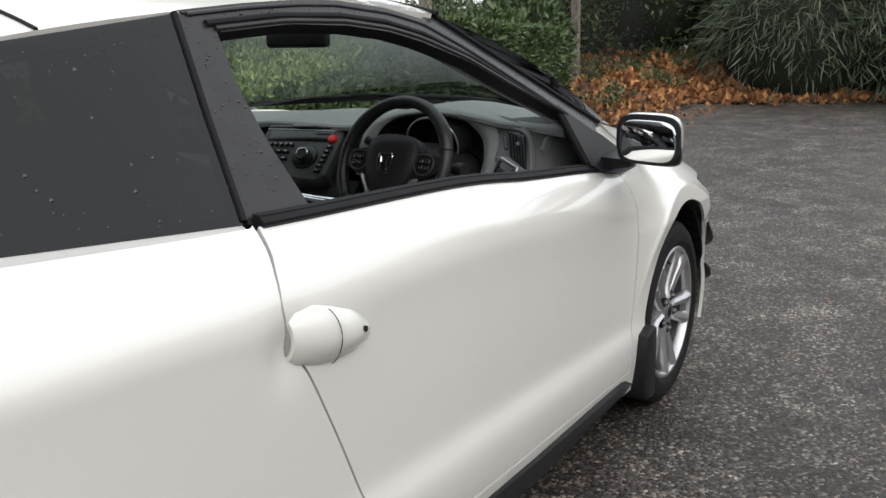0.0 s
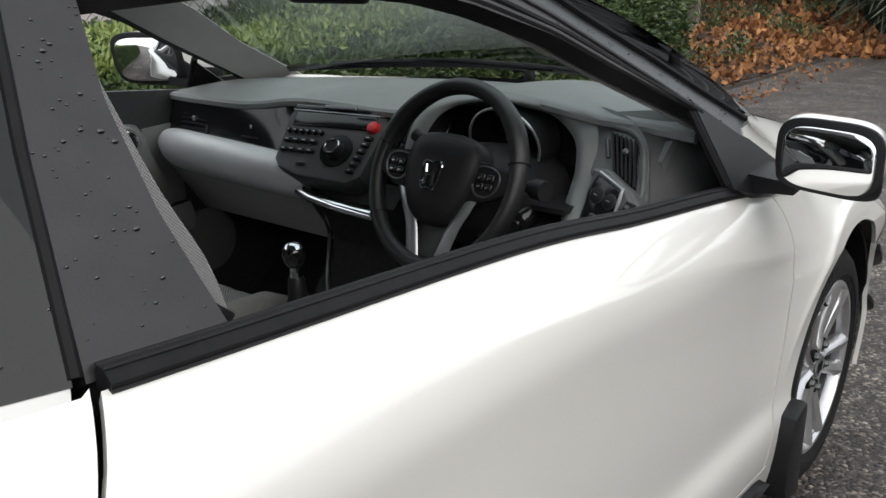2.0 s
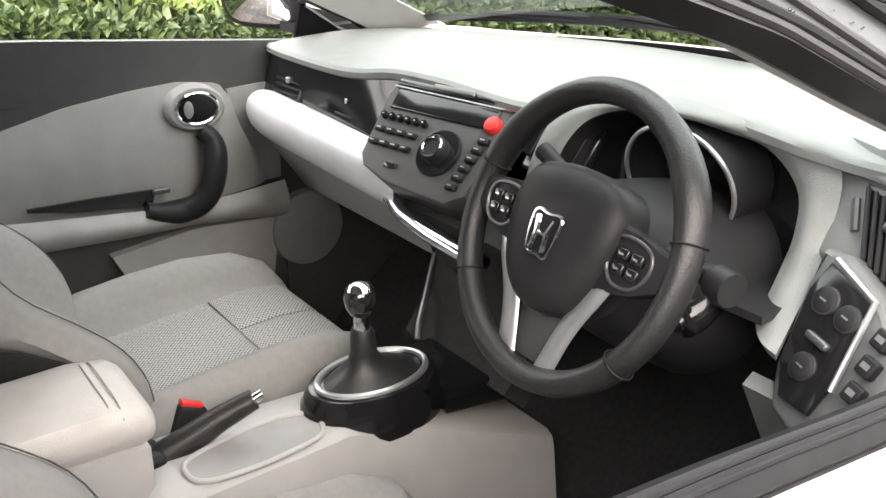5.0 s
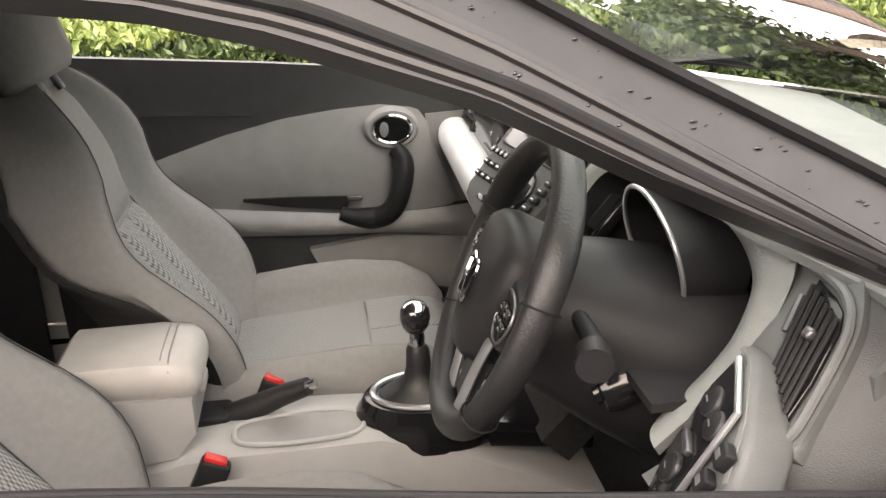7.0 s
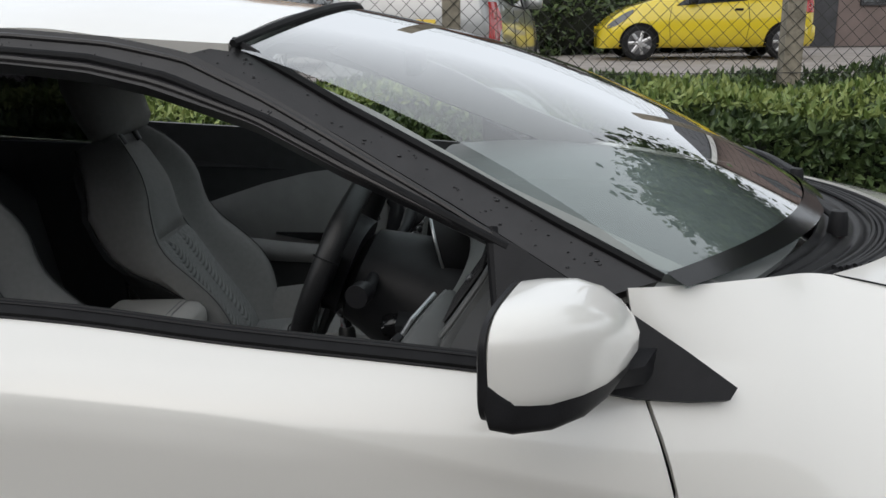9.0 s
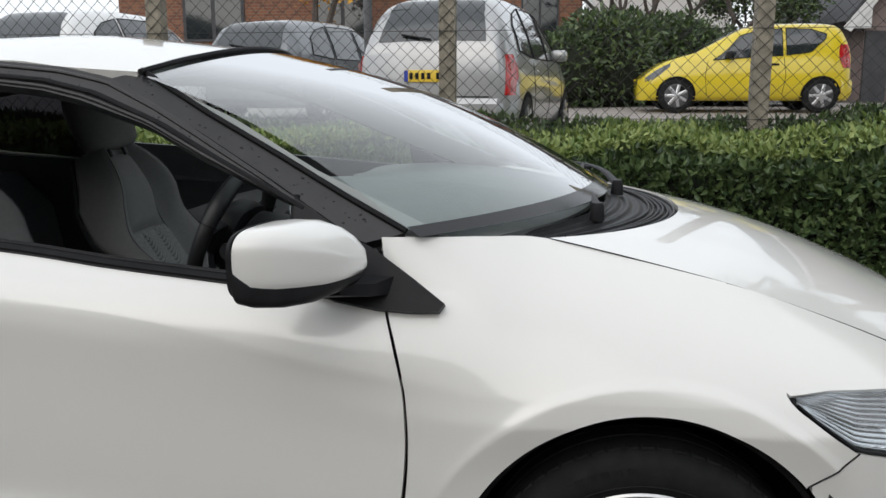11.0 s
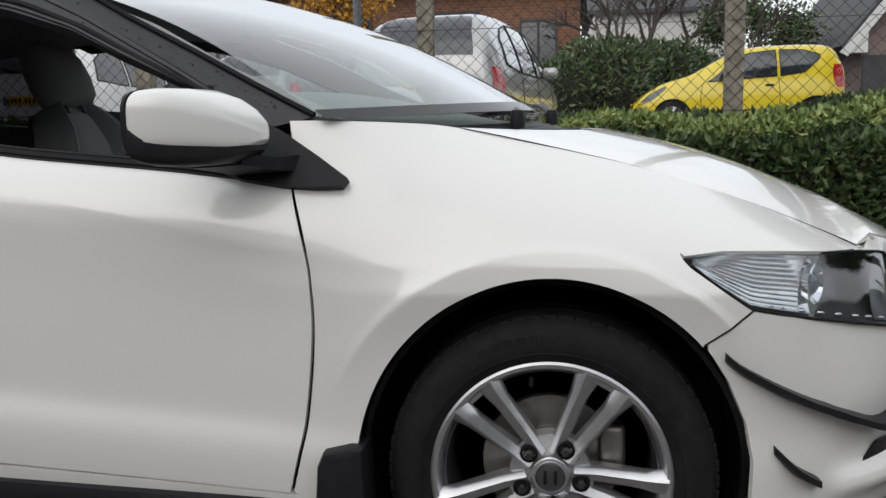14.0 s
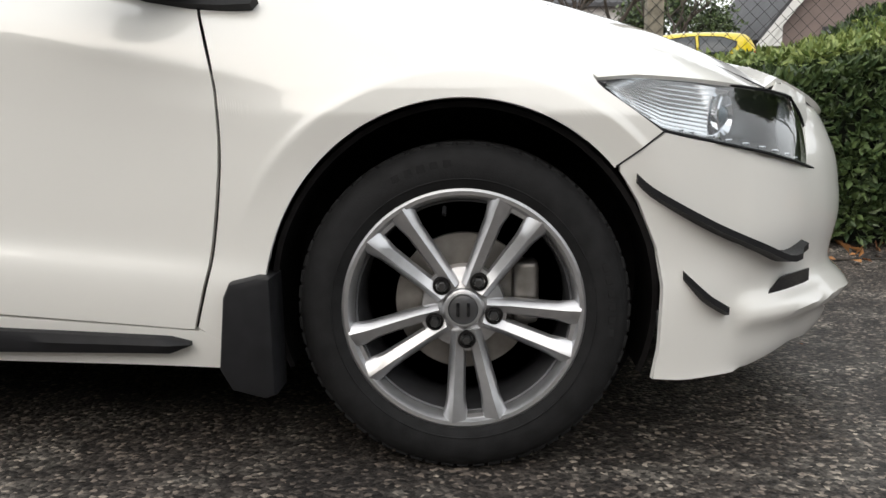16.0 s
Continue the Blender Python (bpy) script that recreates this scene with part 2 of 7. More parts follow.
belt_z = smooth_lut([(-3.2, 1.05), (-2.6, 1.022), (-2.13, 0.984), (-1.79, 0.957), (-1.263, 0.931), (-0.983, 0.901), (-0.684, 0.873), (-0.47, 0.845), (-0.3, 0.83)])
belt_w = smooth_lut([(-3.2, 0.62), (-2.6, 0.69), (-2.15, 0.727), (-1.79, 0.745), (-1.28, 0.762), (-0.7, 0.787), (-0.47, 0.79), (-0.3, 0.79)])
fend_z = smooth_lut([(-0.55, 0.965), (-0.47, 0.963), (-0.3, 0.955), (-0.18, 0.942), (0.04, 0.894), (0.2, 0.852), (0.4, 0.782), (0.58, 0.704), (0.7, 0.64)])
fend_w = smooth_lut([(-0.55, 0.745), (-0.47, 0.735), (-0.3, 0.672), (-0.18, 0.615), (0.04, 0.62), (0.2, 0.625), (0.4, 0.63), (0.58, 0.61), (0.7, 0.55)])
lower_form = smooth_lut([(0.12, -0.05), (0.2, -0.022), (0.27, -0.006), (0.32, 0.0), (0.36, 0.001), (0.385, -0.003), (0.42, -0.013), (0.5, -0.012), (0.6, -0.009), (0.7, -0.005), (0.8, -0.002), (0.9, 0.0)])


def crease_soft(x):
    """One where the crease is crisp, nought where it has run out towards the tail."""
    soft = np.clip((np.asarray(x, float) + 2.0) / 0.5, 0, 1)
    return soft * soft * (3 - 2 * soft)


def half_width(x, z):
    """Half the car's width at a place of its side."""
    x, z = np.asarray(x, float), np.asarray(z, float)
    zc, pl = crease_z(x), plan(x)
    soft = crease_soft(x)
    d = np.maximum(zc - z, 0)
    fade = np.clip((d - 0.03) / 0.26, 0, 1)
    under = lower_form(np.minimum(z + 0.085 * (np.clip(x, -1.8, -0.3) + 0.62), 0.88)) * np.clip(d / 0.12, 0, 1) - 0.0048 * (0.35 + 0.65 * soft) * (1 - np.exp(-d / 0.016)) * (1 - fade * fade * (3 - 2 * fade))
    # above the crease: the shoulder of door and quarter
    z0 = np.minimum(zc, belt_z(x) - 0.115)
    t = np.clip((z - z0) / np.maximum(belt_z(x) - z0, 0.02), 0, 1.3)
    door = pl - (pl - belt_w(x)) * (0.17 * t + 0.83 * t ** 2.4)
    # above the arch: the wing's crown
    zt, wt = fend_z(x), fend_w(x)
    r = np.clip((z - 0.655) / np.maximum(zt - 0.655, 0.02), 0, 1.05)
    wing = pl - (pl - wt) * (0.35 * r + 0.65 * r ** 2.6)
    k = np.clip((x + 0.62) / 0.36, 0, 1)
    k = k * k * (3 - 2 * k)
    up = door * (1 - k) + wing * k
    w = np.where(z > np.minimum(zc, 0.7 + 0 * z) - 0.05 * k, np.minimum(up, pl), pl) + under * (1 - 0.6 * k)
    # hollow behind the door handle
    w = w - 0.013 * np.exp(-((x + 1.858) / 0.034) ** 2 - ((z - 0.806) / 0.042) ** 2)
    # flared lips of the arches
    for cx in (0.0, -2.435):
        d = np.hypot(x - cx, z - 0.305)
        k = np.clip((d - 0.420) / 0.022, 0, 1)
        turn = np.clip((z - 0.42) / 0.26, 0, 1)
        turn = turn * turn * (3 - 2 * turn)
        f = 0.004 * (1 - k * k * (3 - 2 * k)) + 0.012 * np.clip((d - 0.355) / 0.068, 0, 1) * np.exp(-np.maximum(d - 0.425, 0) / 0.05)
        w = w + f * turn
    return w


def side(pts, s=1, out=0.0):
    """Points (x, z) laid on the car's side."""
    p = np.array(pts, float)
    y = -(half_width(p[..., 0], p[..., 1]) + out)
    return sided(np.stack([p[..., 0], y, p[..., 1]], -1), s)


def house(pts, s=1, out=0.0):
    """Points (x, z) laid on the sloping side of windows and pillars."""
    p = np.array(pts, float)
    z = p[..., 1]
    y = -(0.78 - 0.594 * (z - 0.9) - 0.35 * (z - 0.9) * (z - 1.25) * 0.3 + np.minimum(0, (p[..., 0] + 1.5) * 0.06) + out)
    return sided(np.stack([p[..., 0], y, z], -1), s)


def arch(cx, a0, a1, n, r=0.36):
    a = np.radians(np.linspace(a0, a1, n))
    return np.stack([cx + 0.356 * np.cos(a) * r / 0.36, 0.305 + 1.05 * r * np.sin(a)], 1)


car = thing("car", "white three-door hatchback coupe parked with the driver's window open", "car")
IN = (-1.3, 0, 0.5)

# door outlines
front_seam = [(-0.47, 0.842), (-0.45, 0.78), (-0.432, 0.70), (-0.428, 0.597), (-0.437, 0.492), (-0.452, 0.394), (-0.468, 0.327), (-0.482, 0.272)]
rear_seam = [(-1.788, 0.957), (-1.812, 0.935), (-1.835, 0.912), (-1.850, 0.889), (-1.857, 0.86), (-1.838, 0.80), (-1.815, 0.76), (-1.756, 0.634), (-1.702, 0.508), (-1.665, 0.41), (-1.64, 0.345)]

for s in (1, -1):
    # door skin
    nz, nx = 54, 110
    fs, rs = np.array(spline(front_seam, 60))[::-1], np.array(spline(rear_seam, 60))[::-1]
    g = np.zeros((nx, nz, 2))
    for i, u in enumerate(np.linspace(0, 1, nx)):
        xm = -1.72 * (1 - u) - 0.47 * u
        zlo, zhi = np.interp(xm, [-1.64, -0.48], [0.345, 0.272]), float(belt_z(np.interp(u, [0, 1], [-1.79, -0.473])))
        zc = 0.85
        for _ in range(6):
            xc = np.interp(zc, rs[:, 1], rs[:, 0]) * (1 - u) + np.interp(zc, fs[:, 1], fs[:, 0]) * u
            zc = min(float(crease_z(xc)), zhi - 0.02)
        z = np.concatenate([np.linspace(zlo, zc, 38), zc + (zhi - zc) * np.linspace(0, 1, 17)[1:]])
        g[i, :, 0] = (np.interp(z, rs[:, 1], rs[:, 0]) + 0.0006) * (1 - u) + (np.interp(z, fs[:, 1], fs[:, 0]) - 0.0015) * u
        g[i, :, 1] = z
    door = part("door", sheet(side(g, s), 0.012, IN), M_paint, car, "white door with a pull handle")
    # wing
    lo = arch(0.0, 196, 43, 130)
    bound = np.vstack([spline([(-0.476, 0.275), (-0.462, 0.327), (-0.446, 0.394), (-0.431, 0.492), (-0.423, 0.597), (-0.428, 0.70), (-0.445, 0.78), (-0.466, 0.842), (-0.476, 0.90), (-0.486, 0.962)], 22),
                       [(x, float(fend_z(x))) for x in np.linspace(-0.44, 0.16, 26)],
                       spline([(0.175, 0.838), (0.203, 0.782), (0.223, 0.732), (0.228, 0.708), (0.275, 0.672), (0.345, 0.622)], 16)])
    g = ruled(lo, resample(bound, 130), 72)
    part("wing", sheet(side(g, s), 0.010, IN), M_paint, car, "white front wing over the wheel")
    part("bumper_gap", tube(side(spline([(0.262, 0.565), (0.30, 0.592), (0.345, 0.625)], 12), s, 0.0), 0.0018, 6), M_rubber, car)
    # strip of wing between the headlight and the bonnet
    xs = np.concatenate([np.linspace(0.158, 0.23, 8), np.linspace(0.25, 0.60, 16)])
    bot = np.stack([xs, np.interp(xs, [0.158, 0.175, 0.203, 0.223, 0.3, 0.4, 0.55, 0.60], [0.862, 0.834, 0.778, 0.716, 0.7225, 0.7175, 0.7045, 0.699])], 1)
    top = np.stack([xs, fend_z(xs)], 1)
    top[:, 1] = np.maximum(top[:, 1], bot[:, 1] + 0.002)
    part("wing_top", sheet(side(ruled(bot, top, 10), s, -0.001), 0.008, IN), M_paint, car)
    # lower wing corner ahead of the sill
    g = ruled([(-0.478, 0.266), (-0.435, 0.198)], [(-0.474, 0.271), (-0.337, 0.198)], 6)
    part("sill_corner", sheet(side(g, s), 0.010, IN), M_paint, car)
    # sill under the door
    xs = np.linspace(-2.06, -0.43, 40)
    zt = np.interp(xs, [-2.06, -1.64, -0.478, -0.43], [0.355, 0.341, 0.268, 0.266])
    zb = np.interp(xs, [-2.06, -0.43], [0.215, 0.198])
    part("sill", sheet(side(ruled(np.stack([xs, zb], 1), np.stack([xs, zt], 1), 8), s), 0.02, IN), M_paint, car)
    # black strip along the sill
    xs = np.linspace(-1.95, -0.49, 40)
    ztop = np.interp(xs, [-1.95, -1.4, -1.06, -0.5, -0.488], [0.325, 0.300, 0.280, 0.259, 0.249])
    zbot = np.interp(xs, [-1.95, -1.4, -1.06, -0.52, -0.488], [0.27, 0.245, 0.226, 0.229, 0.245])
    prof = []
    for x, a, b in zip(xs, ztop, zbot):
        w = float(half_width(x, 0.27))
        prof.append(sided([(x, -w + 0.01, a), (x, -w - 0.014, a - 0.004), (x, -w - 0.02, (a + b) / 2), (x, -w - 0.012, b), (x, -w + 0.012, b - 0.004)], s))
    part("sill_strip", loft(prof), M_black, car, "black plastic rubbing strip")
    # rear quarter with its arch
    lo = np.vstack([[(-2.03, 0.24)], arch(-2.435, -8, 188, 60)[::1], [(-2.88, 0.26)]])
    bound = np.vstack([spline([(-1.644, 0.345), (-1.669, 0.41), (-1.706, 0.508), (-1.760, 0.634), (-1.819, 0.76), (-1.842, 0.80), (-1.861, 0.86), (-1.854, 0.889), (-1.839, 0.914), (-1.816, 0.938), (-1.793, 0.960)], 30),
                       [(x, float(belt_z(x))) for x in np.linspace(-1.80, -3.0, 60)], spline([(-3.05, 1.03), (-3.1, 0.9), (-3.1, 0.6), (-3.05, 0.3)], 14)])
    seam, edge = resample(bound[:30], 60), resample(bound[29:], 200)
    lo = resample(np.vstack([[(-1.645, 0.345), (-1.85, 0.352)], lo]), 200)
    g = ruled(lo, edge, 60)
    g += (1 - np.linspace(0, 1, 200)[:, None, None]) ** 6 * (seam - g[0])[None]
    part("rear_quarter", sheet(side(g, s), 0.010, IN), M_paint, car, "white rear quarter panel")
    # wheel arch liners
    for cx in (0.0, -2.435):
        a = np.radians(np.linspace(-20, 200, 40))
        P = [[(cx + 0.945 * r * math.cos(t), -(y - 0.09 * max(0, 0.35 - math.sin(t))) * s, 0.305 + r * math.sin(t)) for (r, y) in ((0.372, 0.83), (0.38, 0.79), (0.385, 0.55))] for t in a]
        part("arch_liner", sheet(P, 0.01, (cx, -0.7 * s, 0.305)), M_well, car, "black wheel arch liner")
        back = lathe([(0.38, -0.55 * s), (0.001, -0.54 * s)], 40, at=(cx, 0, 0.305))
        part("arch_back", back, M_well, car)
    # mud flap
    fl = [(-0.422, 0.335), (-0.41, 0.362), (-0.36, 0.374), (-0.335, 0.372), (-0.33, 0.16), (-0.35, 0.152), (-0.41, 0.167), (-0.432, 0.205)]
    part("mud_flap", prism(fl, 0.10, "y", -0.886 if s > 0 else 0.786, 0.012), M_black, car, "black plastic mud flap")

# bumper, from wing to wing round the nose
nose = spline([(0.345, -0.836), (0.45, -0.802), (0.55, -0.745), (0.62, -0.685), (0.68, -0.615), (0.75, -0.525), (0.81, -0.42), (0.85, -0.28), (0.868, -0.14), (0.872, 0)], 44)
nose = np.vstack([nose, (nose * [1, -1])[-2::-1]])
bulge = smooth_lut([(0.15, -0.075), (0.17, -0.05), (0.2, -0.02), (0.25, 0.0), (0.278, 0.028), (0.292, 0.034), (0.306, 0.022), (0.335, -0.006), (0.37, -0.008), (0.45, 0.006), (0.55, -0.004), (0.6, -0.02), (0.66, -0.05), (0.72, -0.1)])
rows = []
for i, (x, y) in enumerate(nose):
    d = np.gradient(nose, axis=0)[i]
    nrm = np.array([d[1], -d[0]]) / np.linalg.norm(d)
    f = min(1, max(0, (x - 0.345) / 0.35))
    top = np.interp(x, [0.345, 0.45, 0.55, 0.67, 0.69, 0.72, 0.75, 0.80, 0.85, 0.88], [0.622, 0.603, 0.583, 0.556, 0.60, 0.66, 0.685, 0.675, 0.65, 0.632])
    bot = np.interp(x, [0.34, 0.4, 0.55, 0.66, 0.75, 0.88], [0.185, 0.178, 0.182, 0.205, 0.19, 0.18])
    col = []
    for t in np.linspace(0, 1, 34):
        z = bot + (top - bot) * t
        o = float(bulge(z)) * f
        xa = x + nrm[0] * o
        if x < 0.36:
            xa = float(np.interp(z, [0.18, 0.24, 0.354, 0.424, 0.502, 0.54, 0.565, 0.622], [0.340, 0.350, 0.3535, 0.339, 0.305, 0.281, 0.263, 0.348]))
        elif x < 0.50:
            x_edge = float(np.interp(z, [0.18, 0.24, 0.354, 0.424, 0.502, 0.54, 0.565, 0.622], [0.340, 0.350, 0.3535, 0.339, 0.305, 0.281, 0.263, 0.348]))
            k = (0.50 - x) / 0.155
            xa = xa * (1 - k) + (x_edge + (x - 0.345)) * k
        ya = y + nrm[1] * o
        if abs(y) > 0.6 and xa < 0.6:
            ya = math.copysign(float(half_width(xa, max(z, 0.2))) if xa < 0.5 else abs(ya), y)
        col.append((xa, ya, z))
    rows.append(col)
part("front_bumper", sheet(rows, 0.012, IN), M_paint, car, "white front bumper with black winglets")


def hood_z(x, y):
    zc = smooth_lut([(-0.3, 0.985), (-0.15, 0.975), (0.0, 0.955), (0.15, 0.928), (0.3, 0.893), (0.45, 0.846), (0.6, 0.784), (0.7, 0.735), (0.8, 0.675), (0.86, 0.63)])(x)
    edge = fend_z(x) if x < 0.6 else zc - 0.06
    return zc + (edge - zc) * (abs(y) / 0.62) ** 2.2


# bonnet
ys = np.linspace(-1, 1, 49)
P = []
for v in ys:
    yb = v * 0.612
    xb = 0.145 - 0.325 * abs(v) ** 2.2
    xf = 0.84 - 0.26 * abs(v) ** 3
    col = []
    for t in np.linspace(0, 1, 32):
        x = xb + (xf - xb) * t
        w = v * (0.612 + 0.01 * math.sin(t * math.pi))
        col.append((x, w, float(hood_z(x, w))))
    P.append(col)
part("bonnet", sheet(P, 0.012, IN), M_paint, car, "white bonnet with rain on it")
for col in (P[0], P[-1]):
    part("bonnet_gap", tube([(x, y * 1.004, z - 0.001) for x, y, z in col], 0.0013, 6), M_rubber, car)
# strip of the nose between headlight and bonnet
for s in (1, -1):
    lo = resample([(0.560, -0.663, 0.7025), (0.635, -0.592, 0.692), (0.672, -0.562, 0.653), (0.694, -0.553, 0.61)], 14)
    hi = []
    for v in np.linspace(1.0, 0.80, 14):
        x, y = 0.84 - 0.26 * v ** 3 - 0.004, 0.612 * v
        hi.append((x, -y, float(hood_z(x, y)) - 0.004))
    part("nose_panel", sheet(sided(ruled(lo, hi, 5), s), 0.004, IN), M_paint, car)
# dark scuttle under the windscreen with ribs
P = []
for v in ys:
    xb = -0.035 - 0.34 * abs(v) ** 2.4
    xf = 0.14 - 0.325 * abs(v) ** 2.2
    zb = 0.952 - 0.02 * abs(v) ** 2
    zf = float(hood_z(xf, v * 0.612)) - 0.012
    P.append([(xb + (xf - xb) * t, v * (0.68 - 0.07 * t), zb + (zf - zb) * t - 0.006 * math.sin(t * math.pi) + 0.0025 * math.cos(t * 40)) for t in np.linspace(0, 1, 60)])
cowl = part("scuttle_panel", sheet(P, 0.01, (0, 0, 0)), M_black, car, "ribbed black scuttle panel")
for k in range(6):
    row = int(36 + 4.2 * k)
    part("scuttle_rib", tube([np.array(P[i][row]) + [0, 0, 0.003] for i in range(4, 45)], 0.0042, 6), M_black, cowl)

# windscreen and its black band
ws_base = [(-0.415 + 0.385 * (1 - abs(v) ** 2.3), v * 0.748, 0.963 + 0.015 * (1 - v * v)) for v in ys]
ws_top = [(-1.015 + 0.09 * (1 - v * v), v * 0.572, 1.258 + 0.062 * (1 - v * v)) for v in ys]
g = ruled(ws_base, ws_top, 24)
for j, t in enumerate(np.linspace(0, 1, 24)):
    g[:, j, 2] += 0.028 * math.sin(t * math.pi) + 0.03 * (1 - ys ** 2) * math.sin(0.35 + t * 2.4) - 0.03 * math.sin(0.35) * (1 - ys ** 2)
    g[:, j, 0] += 0.012 * math.sin(t * math.pi)
screen = part("windscreen", sheet(g), M_screen, car, "raked windscreen wet with rain")
screen.visible_shadow = False
part("screen_band", sheet(g[:, 0:2] + np.array([0.001, 0, 0.002])), M_gloss, screen)
part("header_seal", tube(g[:, -1] + np.array([0.004, 0, 0.004]), 0.006, 6), M_rubber, screen)

# roof
top_edge = smooth_lut([(-3.1, 1.03), (-2.7, 1.10), (-2.35, 1.175), (-2.04, 1.229), (-1.73, 1.264), (-1.35, 1.287), (-1.185, 1.273), (-1.02, 1.262)])
crown = smooth_lut([(-3.1, 1.055), (-2.7, 1.145), (-2.35, 1.24), (-2.04, 1.305), (-1.73, 1.345), (-1.35, 1.358), (-1.185, 1.348), (-1.0, 1.328), (-0.9, 1.31)])
P = []
for x in np.linspace(-2.25, -1.02, 40):
    e = house([(x, float(top_edge(x)))])[0]
    col = []
    for v in np.linspace(-1, 1, 41):
        xx = x + 0.09 * (1 - v * v) * min(1, max(0, (x + 1.6) / 0.58))
        z = e[2] + (float(crown(xx)) - e[2]) * (1 - abs(v) ** 2.6)
        col.append((xx, -e[1] * v, z))
    P.append(col)
part("roof", sheet(P, 0.02, IN), M_paint, car, "white roof")
part("roof_gap", tube([(q[0], q[1], q[2] + 0.001) for q in P[9]], 0.0035, 6), M_rubber, car)
part("roof_lining", sheet(np.array(P) - [0, 0, 0.035], 0.006, (-1.5, 0, 3)), M_head, car, "pale roof lining")
# tail: hatch glass and boot
P = []
for x in np.linspace(-3.0, -2.255, 20):
    e = house([(x, float(top_edge(x)))])[0]
    P.append([(x, -e[1] * v, e[2] + (float(crown(x)) - e[2]) * (1 - abs(v) ** 2.6)) for v in np.linspace(-1, 1, 31)])
part("hatch_glass", sheet(P), M_privacy, car, "dark sloping hatch glass")
P = [[(-3.02 - 0.18 * (1 - v * v) * (1 - 0.25 * t), v * (0.70 + 0.05 * math.sin(t * 3)), 0.26 + 0.78 * t) for v in np.linspace(-1, 1, 31)] for t in np.linspace(0, 1, 20)]
part("tail_panel", sheet(P, 0.02, IN), M_paint, car, "white tail panel")
# underside
part("underbody", rbox((-1.2, 0, 0.205), (1.7, 1.5, 0.05), 0.01), M_well, car)
part("engine_bay", rbox((0.32, 0, 0.40), (0.62, 0.9, 0.36), 0.03), M_well, car)
part("boot_floor", rbox((-2.5, 0, 0.45), (1.0, 1.05, 0.3), 0.03), M_carpet, car)

# windows, frames and pillars
wet = []
seam_line = [(-1.068, 1.248), (-0.962, 1.199), (-0.861, 1.145), (-0.709, 1.061), (-0.538, 0.96), (-0.497, 0.935)]
opening = [(-1.66, 1.232), (-1.50, 1.243), (-1.339, 1.239), (-1.218, 1.226), (-1.128, 1.206), (-0.976, 1.158), (-0.858, 1.102), (-0.658, 1.018)]
rail = [(-1.725, 1.266), (-1.6, 1.277), (-1.45, 1.286), (-1.349, 1.287), (-1.185, 1.273), (-1.075, 1.251), (-0.962, 1.197), (-0.861, 1.143), (-0.709, 1.059), (-0.60, 0.995)]
for s in (1, -1):
    fwd = np.array([0.0 if s > 0 else 0.06, 0.0])
    g = ruled(resample(opening, 50), resample(rail, 50), 8)
    fr_ = part("window_frame", sheet(house(g + fwd, s), 0.03, IN), M_frame, car, "black window frame with rain drops")
    for k, r_ in ((0.16, 0.0055), (0.80, 0.0045)):
        part("frame_ridge", tube(house(resample(opening, 50) * (1 - k) + resample(rail, 50) * k + fwd, s, 0.0), r_, 8), M_frame, fr_)
    if s > 0:
        wet.append((fr_, house(g[:, 3], s, 0.0005), house(g[:, 5], s, 0.0005), 45))
    inner = resample(opening, 50)
    part("frame_seal", tube(house(np.array(inner) + fwd + [0, 0.003], s, -0.012), 0.007, 8), M_rubber, car)
    part("frame_bead", tube(house(resample(np.array(opening) * 0.62 + np.array(resample(rail, 8)) * 0.38, 50) + fwd, s, 0.001), 0.0065, 8), M_rubber, car)
    # pillar trim beside the screen
    q1 = house(resample([(-1.075, 1.249), (-0.861, 1.143), (-0.709, 1.06), (-0.538, 0.961), (-0.515, 0.952)], 30) + fwd, s, -0.004)
    q2 = house(resample([(-1.02, 1.262), (-0.863, 1.178), (-0.71, 1.102), (-0.565, 1.027), (-0.445, 0.968)], 30) + fwd, s, -0.012)
    part("pillar_trim", sheet(ruled(q1, q2, 6), 0.03, IN), M_frame, car, "black windscreen pillar")
    if s > 0:
        wet.append((car, np.array(q1) * 0.85 + np.array(q2) * 0.15 + [0, -0.0008, 0.0008], np.array(q1) * 0.15 + np.array(q2) * 0.85 + [0, -0.0008, 0.0008], 60))
    q3 = np.array(q2) + [0.004, 0, 0.004]
    part("screen_seal", tube(q3, 0.006, 6), M_rubber, car)
    # door post behind the window
    g = ruled(resample([(-1.79, 0.959), (-1.763, 1.116), (-1.728, 1.262)], 20), resample([(-1.660, 0.962), (-1.680, 1.06), (-1.684, 1.15), (-1.668, 1.243)], 20), 6)
    post = part("door_post", sheet(house(g, s), 0.035, IN), M_frame, car, "black door post with rain drops")
    if s > 0:
        wet.append((post, house(g[:, 0], s, 0.0005), house(g[:, -1], s, 0.0005), 70))
    part("post_seal", tube(house(resample([(-1.796, 0.965), (-1.768, 1.116), (-1.733, 1.262)], 20), s, 0.0), 0.006, 6), M_rubber, car)
    # dark rear side glass
    g = ruled(resample([(-1.80, 0.960), (-2.13, 0.988), (-2.45, 1.021), (-2.62, 1.037)], 30), resample([(-1.74, 1.26), (-2.04, 1.224), (-2.4, 1.145), (-2.64, 1.07)], 30), 12)
    pane = part("rear_side_glass", sheet(house(g, s)), M_privacy, car, "black privacy glass with rain drops")
    if s > 0:
        wet.append((pane, house(g[:, 0], s, 0.0005), house(g[:, -1], s, 0.0005), 330))
    # ledge under the side glass joins the quarter
    q = house(resample([(-1.80, 0.960), (-2.13, 0.988), (-2.45, 1.021), (-2.62, 1.037)], 30), s, -0.004)
